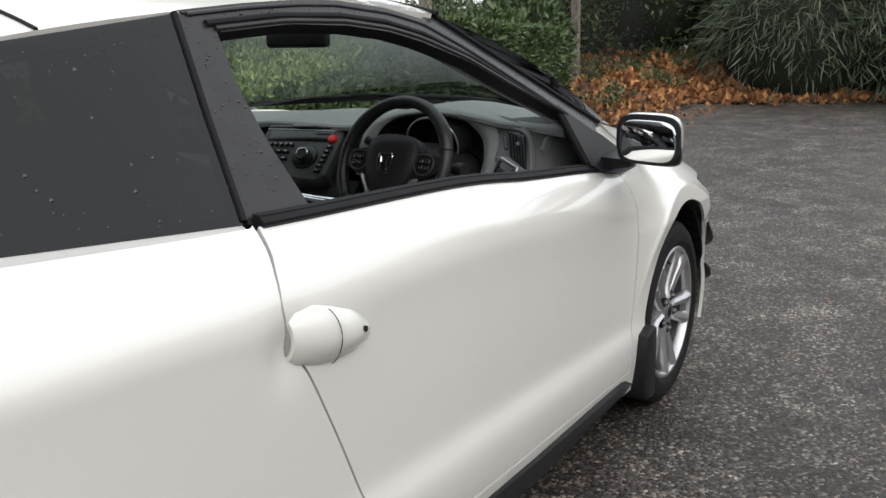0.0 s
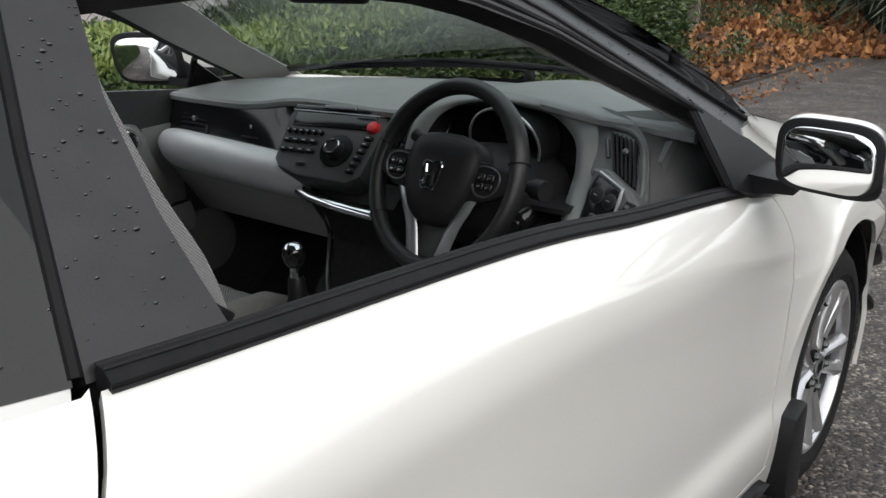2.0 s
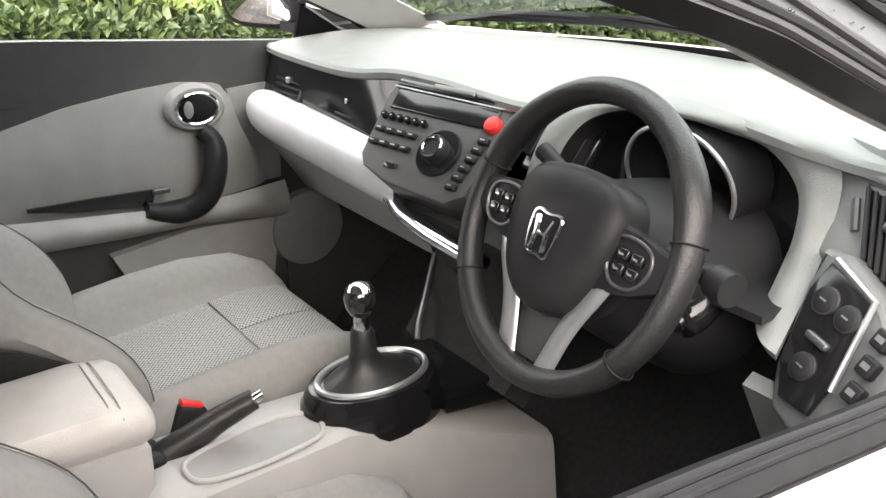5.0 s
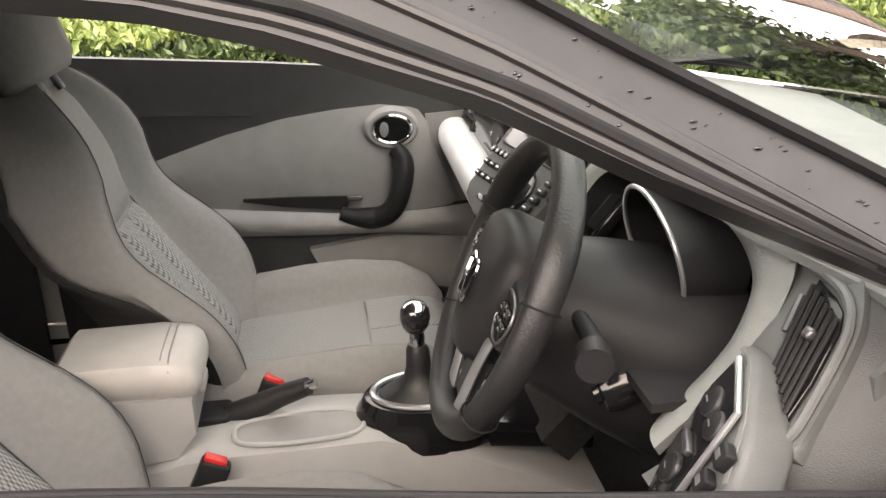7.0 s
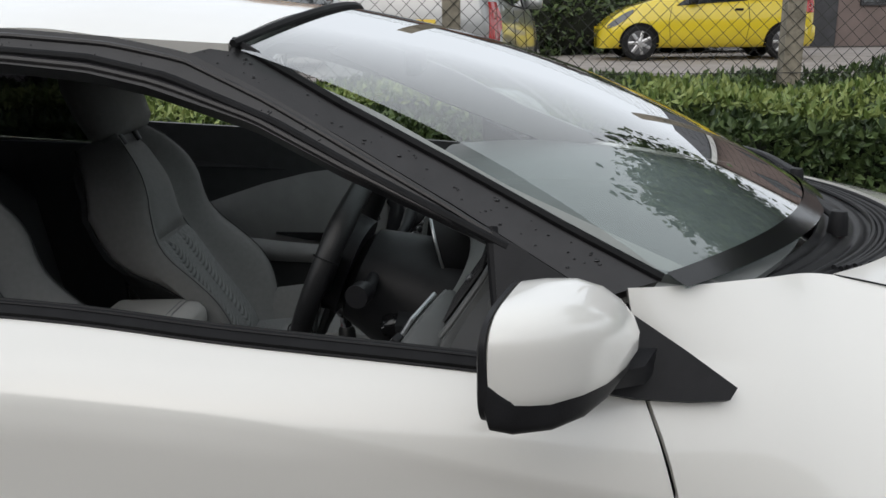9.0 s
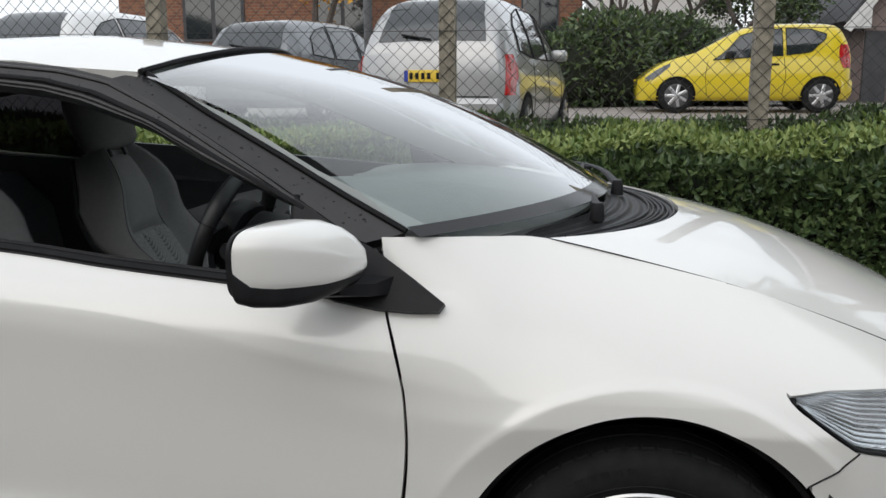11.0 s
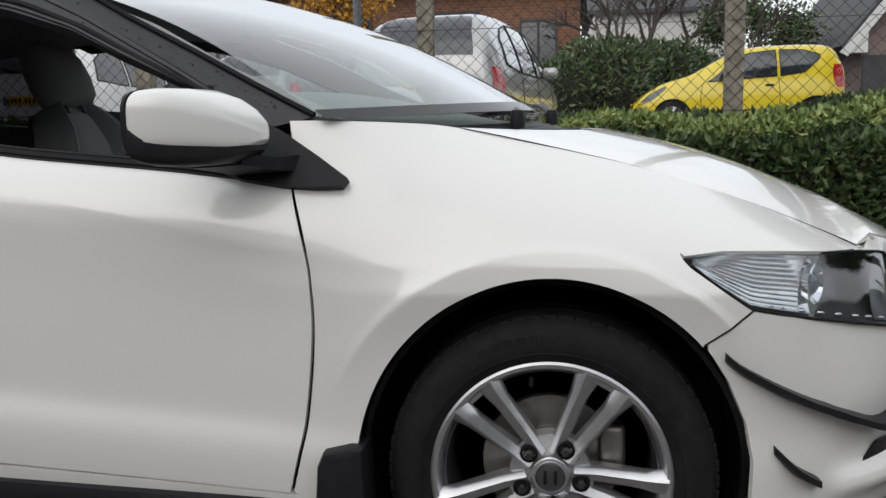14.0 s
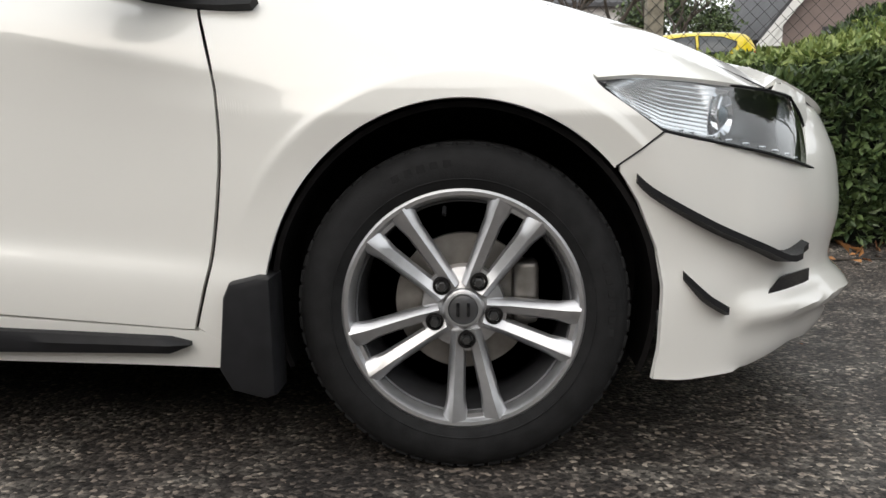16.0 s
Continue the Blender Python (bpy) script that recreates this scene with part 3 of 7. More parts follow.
    q2 = side(np.stack([np.linspace(-1.81, -2.66, 30), belt_z(np.linspace(-1.81, -2.66, 30))], 1), s)
    part("quarter_ledge", sheet(ruled(q, q2, 4), 0.004, (-2, 0, 0.3)), M_paint, car)
    # black moulding along the window's foot, and the inner sill of the door
    xs = np.linspace(-1.782, -0.52, 42)
    zb = belt_z(xs)
    prof = []
    for x, z in zip(xs, zb):
        w = float(belt_w(x))
        prof.append(sided([(x, -w - 0.003, z - 0.003), (x, -w - 0.006, z + 0.006), (x, -w + 0.002, z + 0.014), (x, -w + 0.010, z + 0.017), (x, -w + 0.016, z + 0.012), (x, -w + 0.018, z - 0.01)], s))
    foot = part("belt_moulding", loft(prof), M_rubber, car, "black moulding along the window's foot")
    for dy, dz in ((0.004, -0.001), (-0.004, 0.0155), (-0.014, 0.016)):
        part("moulding_lip", tube(sided([(x, -float(belt_w(x)) - dy, z + dz) for x, z in zip(xs, zb)], s), 0.0022, 6), M_black, foot)
    prof = []
    for x, z in zip(xs, zb):
        w = float(belt_w(x)) - 0.022
        prof.append(sided([(x, -w, z - 0.03), (x, -w, z + 0.004), (x, -w + 0.006, z + 0.008), (x, -w + 0.014, z + 0.004), (x, -w + 0.022, z - 0.012), (x, -w + 0.05, z - 0.05)], s))
    part("inner_belt", loft(prof), M_black, car, "dark inner ledge of the door")
    # triangular mirror sail
    lo = resample([(-0.645, 0.885), (-0.56, 0.858), (-0.484, 0.846), (-0.42, 0.843), (-0.372, 0.845)], 26)
    hi = resample([(-0.655, 1.030), (-0.60, 0.998), (-0.538, 0.962), (-0.497, 0.945), (-0.42, 0.897), (-0.362, 0.858)], 26)
    A, B = house(lo, s, 0.006), house(hi, s, 0.006)
    A[:, 1] = np.where(np.arange(26) < 0, A[:, 1], -s * np.maximum(np.abs(A[:, 1]), half_width(lo[:, 0], lo[:, 1]) + 0.004))
    B[:, 1] = -s * np.maximum(np.abs(B[:, 1]), np.where(hi[:, 0] > -0.5, half_width(hi[:, 0], hi[:, 1]) + 0.004, 0))
    part("mirror_sail", sheet(ruled(A, B, 8), 0.02, IN), M_black, car, "black triangular mirror mount")
    part("sail_seal", tube(house([(-0.656, 1.03), (-0.65, 0.96), (-0.642, 0.89)], s, -0.006), 0.009, 8), M_rubber, car)


def rain(parent, base, across, n, seed, least=0.0011, most=0.0034):
    """Low water drops over a patch: base and across are two corner-to-corner curves of equally many points."""
    r_ = np.random.default_rng(seed)
    a, b = np.array(base), np.array(across)
    V, F = [], []
    for _ in range(n):
        i, t = r_.uniform(0, len(a) - 1.001), r_.uniform(0.04, 0.96)
        k, q = int(i), i - int(i)
        lo, hi = a[k] * (1 - q) + a[k + 1] * q, b[k] * (1 - q) + b[k + 1] * q
        c = lo + (hi - lo) * t
        e1 = (a[k + 1] - a[k]) / np.linalg.norm(a[k + 1] - a[k])
        e2 = (hi - lo) / np.linalg.norm(hi - lo)
        nrm = np.cross(e1, e2)
        nrm *= np.sign(nrm[1] * c[1]) / np.linalg.norm(nrm)
        r = r_.uniform(least, most) * (0.6 + 0.8 * r_.random() ** 4)
        m = len(V)
        for rad, h in ((1.0, 0.0), (0.7, 0.38)):
            for w in range(7):
                an = 2 * math.pi * w / 7
                V.append(c + r * rad * (math.cos(an) * e1 + 1.25 * math.sin(an) * e2) + nrm * r * h)
        V.append(c + nrm * r * 0.55)
        for w in range(7):
            x2 = (w + 1) % 7
            F += [(m + w, m + x2, m + 7 + x2, m + 7 + w), (m + 7 + w, m + 7 + x2, m + 14)]
    me = bpy.data.meshes.new("rain_drop")
    me.from_pydata([tuple(v) for v in V], [], F)
    me.materials.append(M_drop)
    me.polygons.foreach_set("use_smooth", [True] * len(me.polygons))
    ob = new("rain_drop", me)
    ob.parent = parent
    ob["kind"] = "stuff"



for k, (ob, a, b, n) in enumerate(wet):
    rain(ob, a, b, n, 11 + k, 0.0009, 0.0027)

# ---- wheels ----
def make_wheel(cx, s):
    """A tyre on a five double-spoke alloy with brake disc; built for the driver's side, mirrored by s."""
    w = new("front_wheel" if cx > -1 else "rear_wheel")
    w.parent = car
    w["label"] = "silver five-spoke alloy wheel with a black tyre"
    w.location = (cx, -0.82 * s, 0.305)
    o = -1 if s > 0 else 1
    tyre = [(0.216, 0.0), (0.222, -0.004), (0.232, -0.010), (0.245, -0.013), (0.268, -0.012), (0.285, -0.004), (0.296, 0.008), (0.301, 0.020)]
    tyre = [(r, h) for r, h in tyre] + [(0.303, 0.035), (0.303, 0.06), (0.298, 0.061), (0.298, 0.066), (0.303, 0.067), (0.304, 0.10), (0.299, 0.101), (0.299, 0.106), (0.304, 0.107), (0.303, 0.15), (0.296, 0.17), (0.27, 0.19), (0.22, 0.19)]
    t = part("tyre", lathe([(r, h * -o) for r, h in tyre], 96, ring=True), M_tyre, w, "black road tyre")
    # tread grooves across the shoulder
    bm = bmesh.new()
    for k in range(64):
        a = 2 * math.pi * k / 64
        m = Matrix.Rotation(a, 4, "Y") @ Matrix.Translation((0.2975, 0.022 * -o, 0))
        bm = merge(moved(rbox((0, 0, 0), (0.009, 0.026, 0.024), 0.002, 1), m), bm)
    part("tread_block", bm, M_tyre, t)
    for k in list(range(6)) + list(range(20, 25)):
        a = radians(-8 + 5.2 * k)
        m = Matrix.Rotation(-a, 4, "Y") @ Matrix.Translation((0.266, -0.0125 * -o, 0))
        part("sidewall_mark", moved(rbox((0, 0, 0), (0.013, 0.0016, 0.014), 0.0004, 1), m), M_tyre, t)
    part("bead_ring", lathe([(0.236, -0.0115 * -o), (0.2375, -0.0135 * -o), (0.239, -0.0125 * -o)], 96, ring=True), M_tyre, t)
    part("rim", lathe([(0.2205, 0.004 * -o), (0.2205, -0.004 * -o), (0.216, -0.007 * -o), (0.209, -0.006 * -o), (0.204, 0.002 * -o), (0.200, 0.02 * -o), (0.195, 0.10 * -o), (0.20, 0.17 * -o), (0.206, 0.17 * -o), (0.206, 0.02 * -o)], 96, ring=True), M_alloy, w, "bright rim lip")
    part("barrel", lathe([(0.199, 0.022 * -o), (0.194, 0.10 * -o), (0.199, 0.168 * -o), (0.194, 0.168 * -o), (0.190, 0.10 * -o), (0.195, 0.024 * -o)], 64, ring=True), M_alloy_shaded, w)
    part("brake_disc", lathe([(0.13, 0.085 * -o), (0.13, 0.105 * -o), (0.07, 0.105 * -o), (0.07, 0.06 * -o), (0.05, 0.055 * -o), (0.072, 0.083 * -o)], 64, ring=True), M_disc, w, "brake disc")
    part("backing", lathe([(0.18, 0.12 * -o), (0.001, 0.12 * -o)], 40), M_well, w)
    cal = rbox((0.115, 0.09 * -o, 0.02), (0.05, 0.06, 0.12), 0.012)
    part("brake_caliper", cal, M_disc, w)
    spin = -6.5
    for k in range(5):
        a = radians(90 + 72 * k + 36) - radians(spin)
        bm = bmesh.new()
        for sd in (-1, 1):
            # each spoke is a pair of bars that part towards the rim
            secs = []
            for q in np.linspace(0, 1, 9):
                r = 0.040 + (0.207 - 0.040) * q
                off = sd * (0.0140 + 0.0240 * q)
                hw = 0.0140 + 0.0055 * q + 0.006 * max(0, q - 0.75) * 4
                h = np.interp(q, [0, 0.25, 0.6, 0.85, 1], [0.010, 0.014, 0.006, -0.002, -0.003])
                dp = np.interp(q, [0, 1], [0.045, 0.03])
                ridge = -0.006
                loop = [(r, off - hw), (r, off - hw * 0.75), (r, off + sd * hw * 0.2), (r, off + hw * 0.75), (r, off + hw)]
                hs = [h + 0.010, h + 0.001, h + ridge, h + 0.001, h + 0.010]
                sec = [(p[0], e, p[1]) for p, e in zip(loop, hs)] + [(r, h + dp, off + hw * 0.7), (r, h + dp, off - hw * 0.7)]
                secs.append([(x, y_ * -o, z_) for x, y_, z_ in sec])
            loft(secs, True, bm)
        # web between the pair near the hub and near the rim
        for r0, r1 in ((0.035, 0.080), (0.196, 0.207)):
            secs = []
            for r in (r0, r1):
                h = np.interp(r, [0.03, 0.08, 0.14, 0.18, 0.21], [0.014, 0.017, 0.012, 0.005, 0.002])
                wd = 0.018 if r < 0.1 else 0.034
                secs.append([(r, h * -o, -wd), (r, h * -o, wd), (r, (h + 0.03) * -o, wd), (r, (h + 0.03) * -o, -wd)])
            loft(secs, True, bm)
        moved(bm, Matrix.Rotation(-a, 4, "Y"))
        part("spoke", bm, M_alloy, w)
    part("hub", lathe([(0.001, 0.008 * -o), (0.033, 0.008 * -o), (0.036, 0.010 * -o), (0.038, 0.014 * -o), (0.055, 0.020 * -o), (0.075, 0.026 * -o), (0.078, 0.05 * -o), (0.001, 0.05 * -o)], 60), M_alloy, w)
    cap = part("centre_cap", lathe([(0.001, 0.003 * -o), (0.024, 0.003 * -o), (0.0275, 0.005 * -o), (0.029, 0.009 * -o), (0.001, 0.009 * -o)], 48), M_satin_dark, w, "dark grey centre cap with a raised badge")
    ring = lathe([(0.0275, 0.0035 * -o), (0.0275, 0.001 * -o), (0.030, 0.001 * -o), (0.030, 0.006 * -o)], 48, ring=True)
    part("cap_ring", ring, M_satin, cap)
    bm = bmesh.new()
    for bx in (-0.0095, 0.0095):
        rbox((bx, 0.0015 * -o, 0), (0.0055, 0.004, 0.026), 0.0012, 2, None, bm)
    part("badge", bm, M_gloss, cap)
    for k in range(5):
        a = radians(90 + 72 * k + 36) - radians(spin)
        x, z = 0.0572 * math.cos(a), 0.0572 * math.sin(a)
        nut = lathe([(0.001, -0.004 * -o), (0.007, -0.004 * -o), (0.0095, 0.0 * -o), (0.0105, 0.02 * -o), (0.001, 0.02 * -o)], 6, at=(x, 0, z))
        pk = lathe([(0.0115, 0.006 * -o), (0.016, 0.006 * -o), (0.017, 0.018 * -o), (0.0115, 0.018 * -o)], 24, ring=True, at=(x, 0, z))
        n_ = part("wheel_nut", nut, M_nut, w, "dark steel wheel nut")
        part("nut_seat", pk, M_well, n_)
    vx, vz = 0.195 * math.cos(radians(100)), 0.18 * math.sin(radians(100))
    part("valve", tube([(vx, 0.012 * -o, vz + 0.008), (vx, -0.004 * -o, vz - 0.004)], 0.004, 8), M_rubber, w)
    return w


M_satin_dark = material("dark_grey_metal", (0.13, 0.13, 0.135), 0.35, 0.7, spread=0.06, scale=40)
M_nut = material("dark_steel", (0.12, 0.12, 0.12), 0.35, 0.9, spread=0.15, scale=80)
for s in (1, -1):
    make_wheel(0.0, s)
    make_wheel(-2.435, s)


# ---- door mirrors ----
def oval(x, yc, hy, zc, hz, n=64, p=3.8):
    a = np.linspace(0, 2 * math.pi, n, endpoint=False)
    c, s_ = np.cos(a), np.sin(a)
    return [(x, yc + hy * np.sign(ci) * abs(ci) ** (2 / p), zc + hz * np.sign(si) * abs(si) ** (2 / p)) for ci, si in zip(c, s_)]


for s in (1, -1):
    mir = new("door_mirror")
    mir.parent = car
    mir["label"] = "white door mirror with a black foot"
    lift = 0.0 if s > 0 else 0.062
    tall = 1.0 if s > 0 else 1.22
    slant = 0.28 if s > 0 else 0.62

    def turned(loop):
        """The housing is turned outwards, with its outer end further back."""
        q = np.array(loop, float)
        q[:, 0] = -0.514 + (q[:, 0] + 0.514) * 0.77 + (q[:, 1] + 0.938) * slant
        if s < 0:
            q[:, 0] -= (q[:, 2] - 0.955) * 0.16
        q[:, 2] = 0.955 + (q[:, 2] - 0.955) * tall + lift
        return sided(q, s)

    secs = [(-0.684, -0.938, 0.080, 0.960, 0.052), (-0.678, -0.938, 0.086, 0.961, 0.056), (-0.645, -0.935, 0.088, 0.962, 0.057), (-0.605, -0.925, 0.086, 0.962, 0.054), (-0.57, -0.908, 0.076, 0.957, 0.046), (-0.545, -0.892, 0.060, 0.950, 0.036), (-0.525, -0.875, 0.038, 0.943, 0.022), (-0.514, -0.865, 0.013, 0.938, 0.008)]
    part("mirror_housing", loft([turned(oval(*q)) for q in secs]), M_paint, mir)
    secs = [(-0.692, -0.938, 0.083, 0.958, 0.0525), (-0.689, -0.938, 0.0880, 0.9595, 0.0570), (-0.682, -0.938, 0.0885, 0.9595, 0.0580), (-0.677, -0.938, 0.0885, 0.932, 0.037), (-0.65, -0.935, 0.088, 0.922, 0.032), (-0.605, -0.923, 0.083, 0.916, 0.028), (-0.57, -0.905, 0.072, 0.915, 0.025), (-0.545, -0.888, 0.055, 0.918, 0.020), (-0.525, -0.870, 0.028, 0.924, 0.012)]
    part("mirror_base", loft([turned(oval(*q)) for q in secs]), M_black, mir, "black lower shell")
    part("mirror_glass", loft([turned(oval(x, -0.938, hy, 0.954, hz)) for x, hy, hz in ((-0.6925, 0.077, 0.050), (-0.6945, 0.075, 0.048))]), M_mirror, mir, "mirror glass")
    part("mirror_arm", loft([sided([(x, y, z - h + lift), (x + w, y, z - h * 0.6 + lift), (x + w, y, z + h + lift), (x, y, z + h * 0.8 + lift)], s) for x, y, z, h, w in ((-0.62, -0.885, 0.894, 0.012, 0.09), (-0.58, -0.84, 0.884, 0.014, 0.10), (-0.565, -0.785, 0.880, 0.02, 0.11))]), M_black, mir)

# ---- headlights ----
M_lampback = material("grey_lamp_shell", (0.12, 0.125, 0.13), 0.3, 0.5, spread=0.1, scale=30)
M_reflector = material("ridged_reflector", (0.78, 0.79, 0.80), 0.22, 0.9, spread=0.12, scale=14)
M_projector = material("projector_glass", (0.02, 0.05, 0.07), 0.05, 0.2, spread=0.1, scale=20, coat=1.0)
for s in (1, -1):
    lamp = new("headlight")
    lamp.parent = car
    lamp["label"] = "clear headlight with a chrome reflector"
    lo = resample([(0.228, -0.812, 0.711), (0.28, -0.822, 0.669), (0.345, -0.828, 0.625), (0.45, -0.80, 0.604), (0.55, -0.748, 0.584), (0.62, -0.69, 0.567), (0.692, -0.588, 0.548)], 30)
    hi = resample([(0.228, -0.812, 0.713), (0.30, -0.797, 0.722), (0.40, -0.762, 0.717), (0.5, -0.708, 0.705), (0.57, -0.655, 0.700), (0.635, -0.592, 0.690), (0.672, -0.562, 0.65), (0.695, -0.552, 0.56)], 30)
    g = ruled(lo, hi, 12)
    bow = np.sin(np.linspace(0, math.pi, 12))[None, :, None] * np.sin(np.linspace(0.2, math.pi - 0.1, 30))[:, None, None]
    outw = np.array([0.4, -0.9, 0.1])
    lens = part("lens", sheet(sided(g + bow * 0.012 * outw, s)), M_lens, lamp, "clear curved lens")
    lens.visible_shadow = False
    back = g - 0.07 * outw * np.clip(bow * 1.6, 0.06, 1)
    part("shell", sheet(sided(back, s)), M_lampback, lamp, "dark lamp shell")
    for k, rim in enumerate((lo, hi)):
        part("lamp_seal", tube(sided(np.array(rim)[1:] + 0.001 * outw, s), 0.0028, 6), M_rubber, lamp)
    # bright reflector with fine ridges behind the rear part, dark bowl ahead of it
    for name_, u0, u1, mat, dp in (("reflector", 0.05, 0.40, M_reflector, 0.016), ("inner_bowl", 0.40, 0.46, M_chrome, 0.03), ("front_shell", 0.72, 0.97, M_lampback, 0.02)):
        R = []
        for u in np.linspace(u0, u1, 30):
            q = g[int(u * 29)] * (1 - u * 29 % 1) + g[min(int(u * 29) + 1, 29)] * (u * 29 % 1)
            col = []
            for t in np.linspace(0.06, 0.93, 34):
                j = t * 11
                pnt = q[int(j)] * (1 - j % 1) + q[min(int(j) + 1, 11)] * (j % 1)
                col.append(pnt - outw * (dp * math.sin(math.pi * t) ** 0.5 + (0.0016 * math.sin(t * 80) if name_ == "reflector" else 0)))
            R.append(col)
        part(name_, sheet(sided(np.array(R), s), 0.002, (0.3, 0, 0.6)), mat, lamp)
    c = np.array([0.46, -0.725, 0.652])
    m = Matrix.Translation(c * [1, s, 1]) @ Matrix.Rotation(radians(-35 * s), 4, "Z")
    part("projector_ring", moved(lathe([(0.030, 0), (0.036, 0.004), (0.040, 0.016), (0.036, 0.018), (0.030, 0.008)][::1] + [(0.028, 0.004)], 32, axis="x"), m), M_chrome, lamp, "chrome projector ring")
    part("projector", moved(lathe([(0.001, 0.022), (0.012, 0.019), (0.022, 0.012), (0.029, 0.0), (0.029, -0.03), (0.001, -0.03)], 32, axis="x"), m), M_projector, lamp, "dark blue projector lens")
    for k in range(9):
        q = g[int(9 + k * 1.9)][1] - 0.012 * outw
        part("lamp_led", rbox(q * [1, s, 1], (0.014, 0.012, 0.006), 0.002, 1), M_chrome, lamp)

# ---- black winglets and duct patches on the bumper ----
for s in (1, -1):
    for pts, w in (([(0.296, 0.545), (0.33, 0.516), (0.43, 0.460), (0.53, 0.416), (0.60, 0.388), (0.655, 0.402)], 0.040), ([(0.388, 0.371), (0.425, 0.332), (0.472, 0.302)], 0.030)):
        c = spline(pts, 24)
        secs = []
        for i, (x, z) in enumerate(c):
            y = -(float(half_width(x, z)) if x < 0.5 else float(plan(x)) + 0.002)
            t = i / 23
            wd = w * (0.25 + 0.75 * math.sin(min(1, t * 1.6) * math.pi / 2)) * (1 if t < 0.93 else 0.6)
            secs.append(sided([(x, y + 0.012, z + 0.012), (x + wd * 0.35, y - wd * 0.8, z + 0.007), (x + wd * 0.35, y - wd * 0.8, z - 0.005), (x, y + 0.012, z - 0.012)], s))
        part("winglet", loft(secs), M_black, car, "black rubber bumper winglet")
    # flat black patch on the skin: the duct hole's shade put into colour
    d = resample([(0.543, 0.302), (0.605, 0.352), (0.69, 0.350)], 10)
    e = resample([(0.548, 0.299), (0.62, 0.303), (0.69, 0.300)], 10)
    P = ruled(d, e, 5)
    Y = -(plan(P[..., 0]) + 0.004)
    part("duct_patch", sheet(sided(np.stack([P[..., 0], Y, P[..., 1]], -1), s), 0.004, IN), M_gloss, car, "flat black patch for the shaded bumper duct")

# ---- door handles ----
for s in (1, -1):
    w = lambda x, z: float(half_width(x, z))
    # scooped plate
    secs = []
    for x, zc, h in ((-1.850, 0.822, 0.034), (-1.838, 0.820, 0.042), (-1.80, 0.812, 0.046), (-1.76, 0.803, 0.043), (-1.72, 0.795, 0.035), (-1.69, 0.789, 0.022), (-1.676, 0.786, 0.008)):
        y = -w(x, zc)
        d = 0.024 if x > -1.845 else 0.018
        loop = []
        for a in np.linspace(0, 2 * math.pi, 16, endpoint=False):
            loop.append((x, y - d * 0.9 * math.cos(a) ** 2 * (math.cos(a) > 0) * min(1, h / 0.03) + 0.012 * (math.cos(a) < 0), zc + h * math.sin(a)))
        secs.append(sided(loop, s))
    hd = part("door_handle", loft(secs), M_paint, car, "white moulded door handle")
    y = -w(-1.705, 0.80)
    part("keyhole", lathe([(0.001, 0.0), (0.0048, 0.0), (0.0048, 0.004), (0.001, 0.004)], 20, at=(-1.708, (y - 0.021) * s, 0.797)), M_black, hd, "black keyhole")
    part("handle_joint", tube(sided([(-1.772 + 0.004 * math.cos(t * 3), y - 0.0235 * math.cos(t * 1.25), 0.805 - 0.042 * math.sin(t * 1.4)) for t in np.linspace(-1, 1, 14)], s), 0.0008, 5), M_dash_dark, hd)
    part("handle_mouth", loft([sided([(x, -w(x, 0.82) - o * math.cos(a) ** 2 + 0.004, 0.822 + h * math.sin(a)) for a in np.linspace(-1.5, 1.5, 12)], s) for x, o, h in ((-1.8515, 0.014, 0.030), (-1.8535, 0.010, 0.026))]), M_console, hd)

# ---- wipers ----
for a, b, c in (((-0.075, -0.36, 0.968), (-0.10, -0.10, 1.0), (-0.085, 0.24, 1.005)), ((-0.0, 0.05, 0.972), (-0.045, 0.22, 0.998), (-0.16, 0.50, 0.995))):
    wip = new("wiper")
    wip.parent = car
    wip["label"] = "black wiper arm and blade"
    part("pivot", lathe([(0.001, 0.012), (0.012, 0.010), (0.015, 0.0), (0.017, -0.03)], 20, axis="z", at=a), M_black, wip)
    part("arm", tube(spline([a, b, c], 16), np.interp(np.linspace(0, 1, 16), [0, 0.3, 1], [0.013, 0.009, 0.005]), 8, flat=0.6), M_black, wip)
    d = np.array(c) - np.array(b)
    part("blade", tube(spline([np.array(b) - [0.02, 0.0, 0.002], np.array(c) - [0.022, 0.0, 0.003], np.array(c) + d * 0.35 - [0.05, 0, 0.006]], 16), 0.006, 6), M_rubber, wip)

# ---- inside: floor, bulkheads and linings ----
part("cabin_floor", rbox((-1.15, 0, 0.235), (1.5, 1.42, 0.03), 0.005), M_carpet, car, "black carpet")
part("firewall", sheet([[(x, y, z) for y in np.linspace(-0.70, 0.70, 5)] for x, z in ((-0.62, 0.24), (-0.42, 0.40), (-0.36, 0.60), (-0.38, 0.90))], 0.02, (-2, 0, 0.5)), M_carpet, car, "dark footwell wall")
part("rear_trim", sheet([[(x, y, z) for y in np.linspace(-0.70, 0.70, 5)] for x, z in ((-1.88, 0.25), (-1.98, 0.80), (-2.1, 0.92), (-2.6, 0.95))], 0.02, (-3, 0, 0.0)), M_dash_dark, car, "dark trim behind the seats")
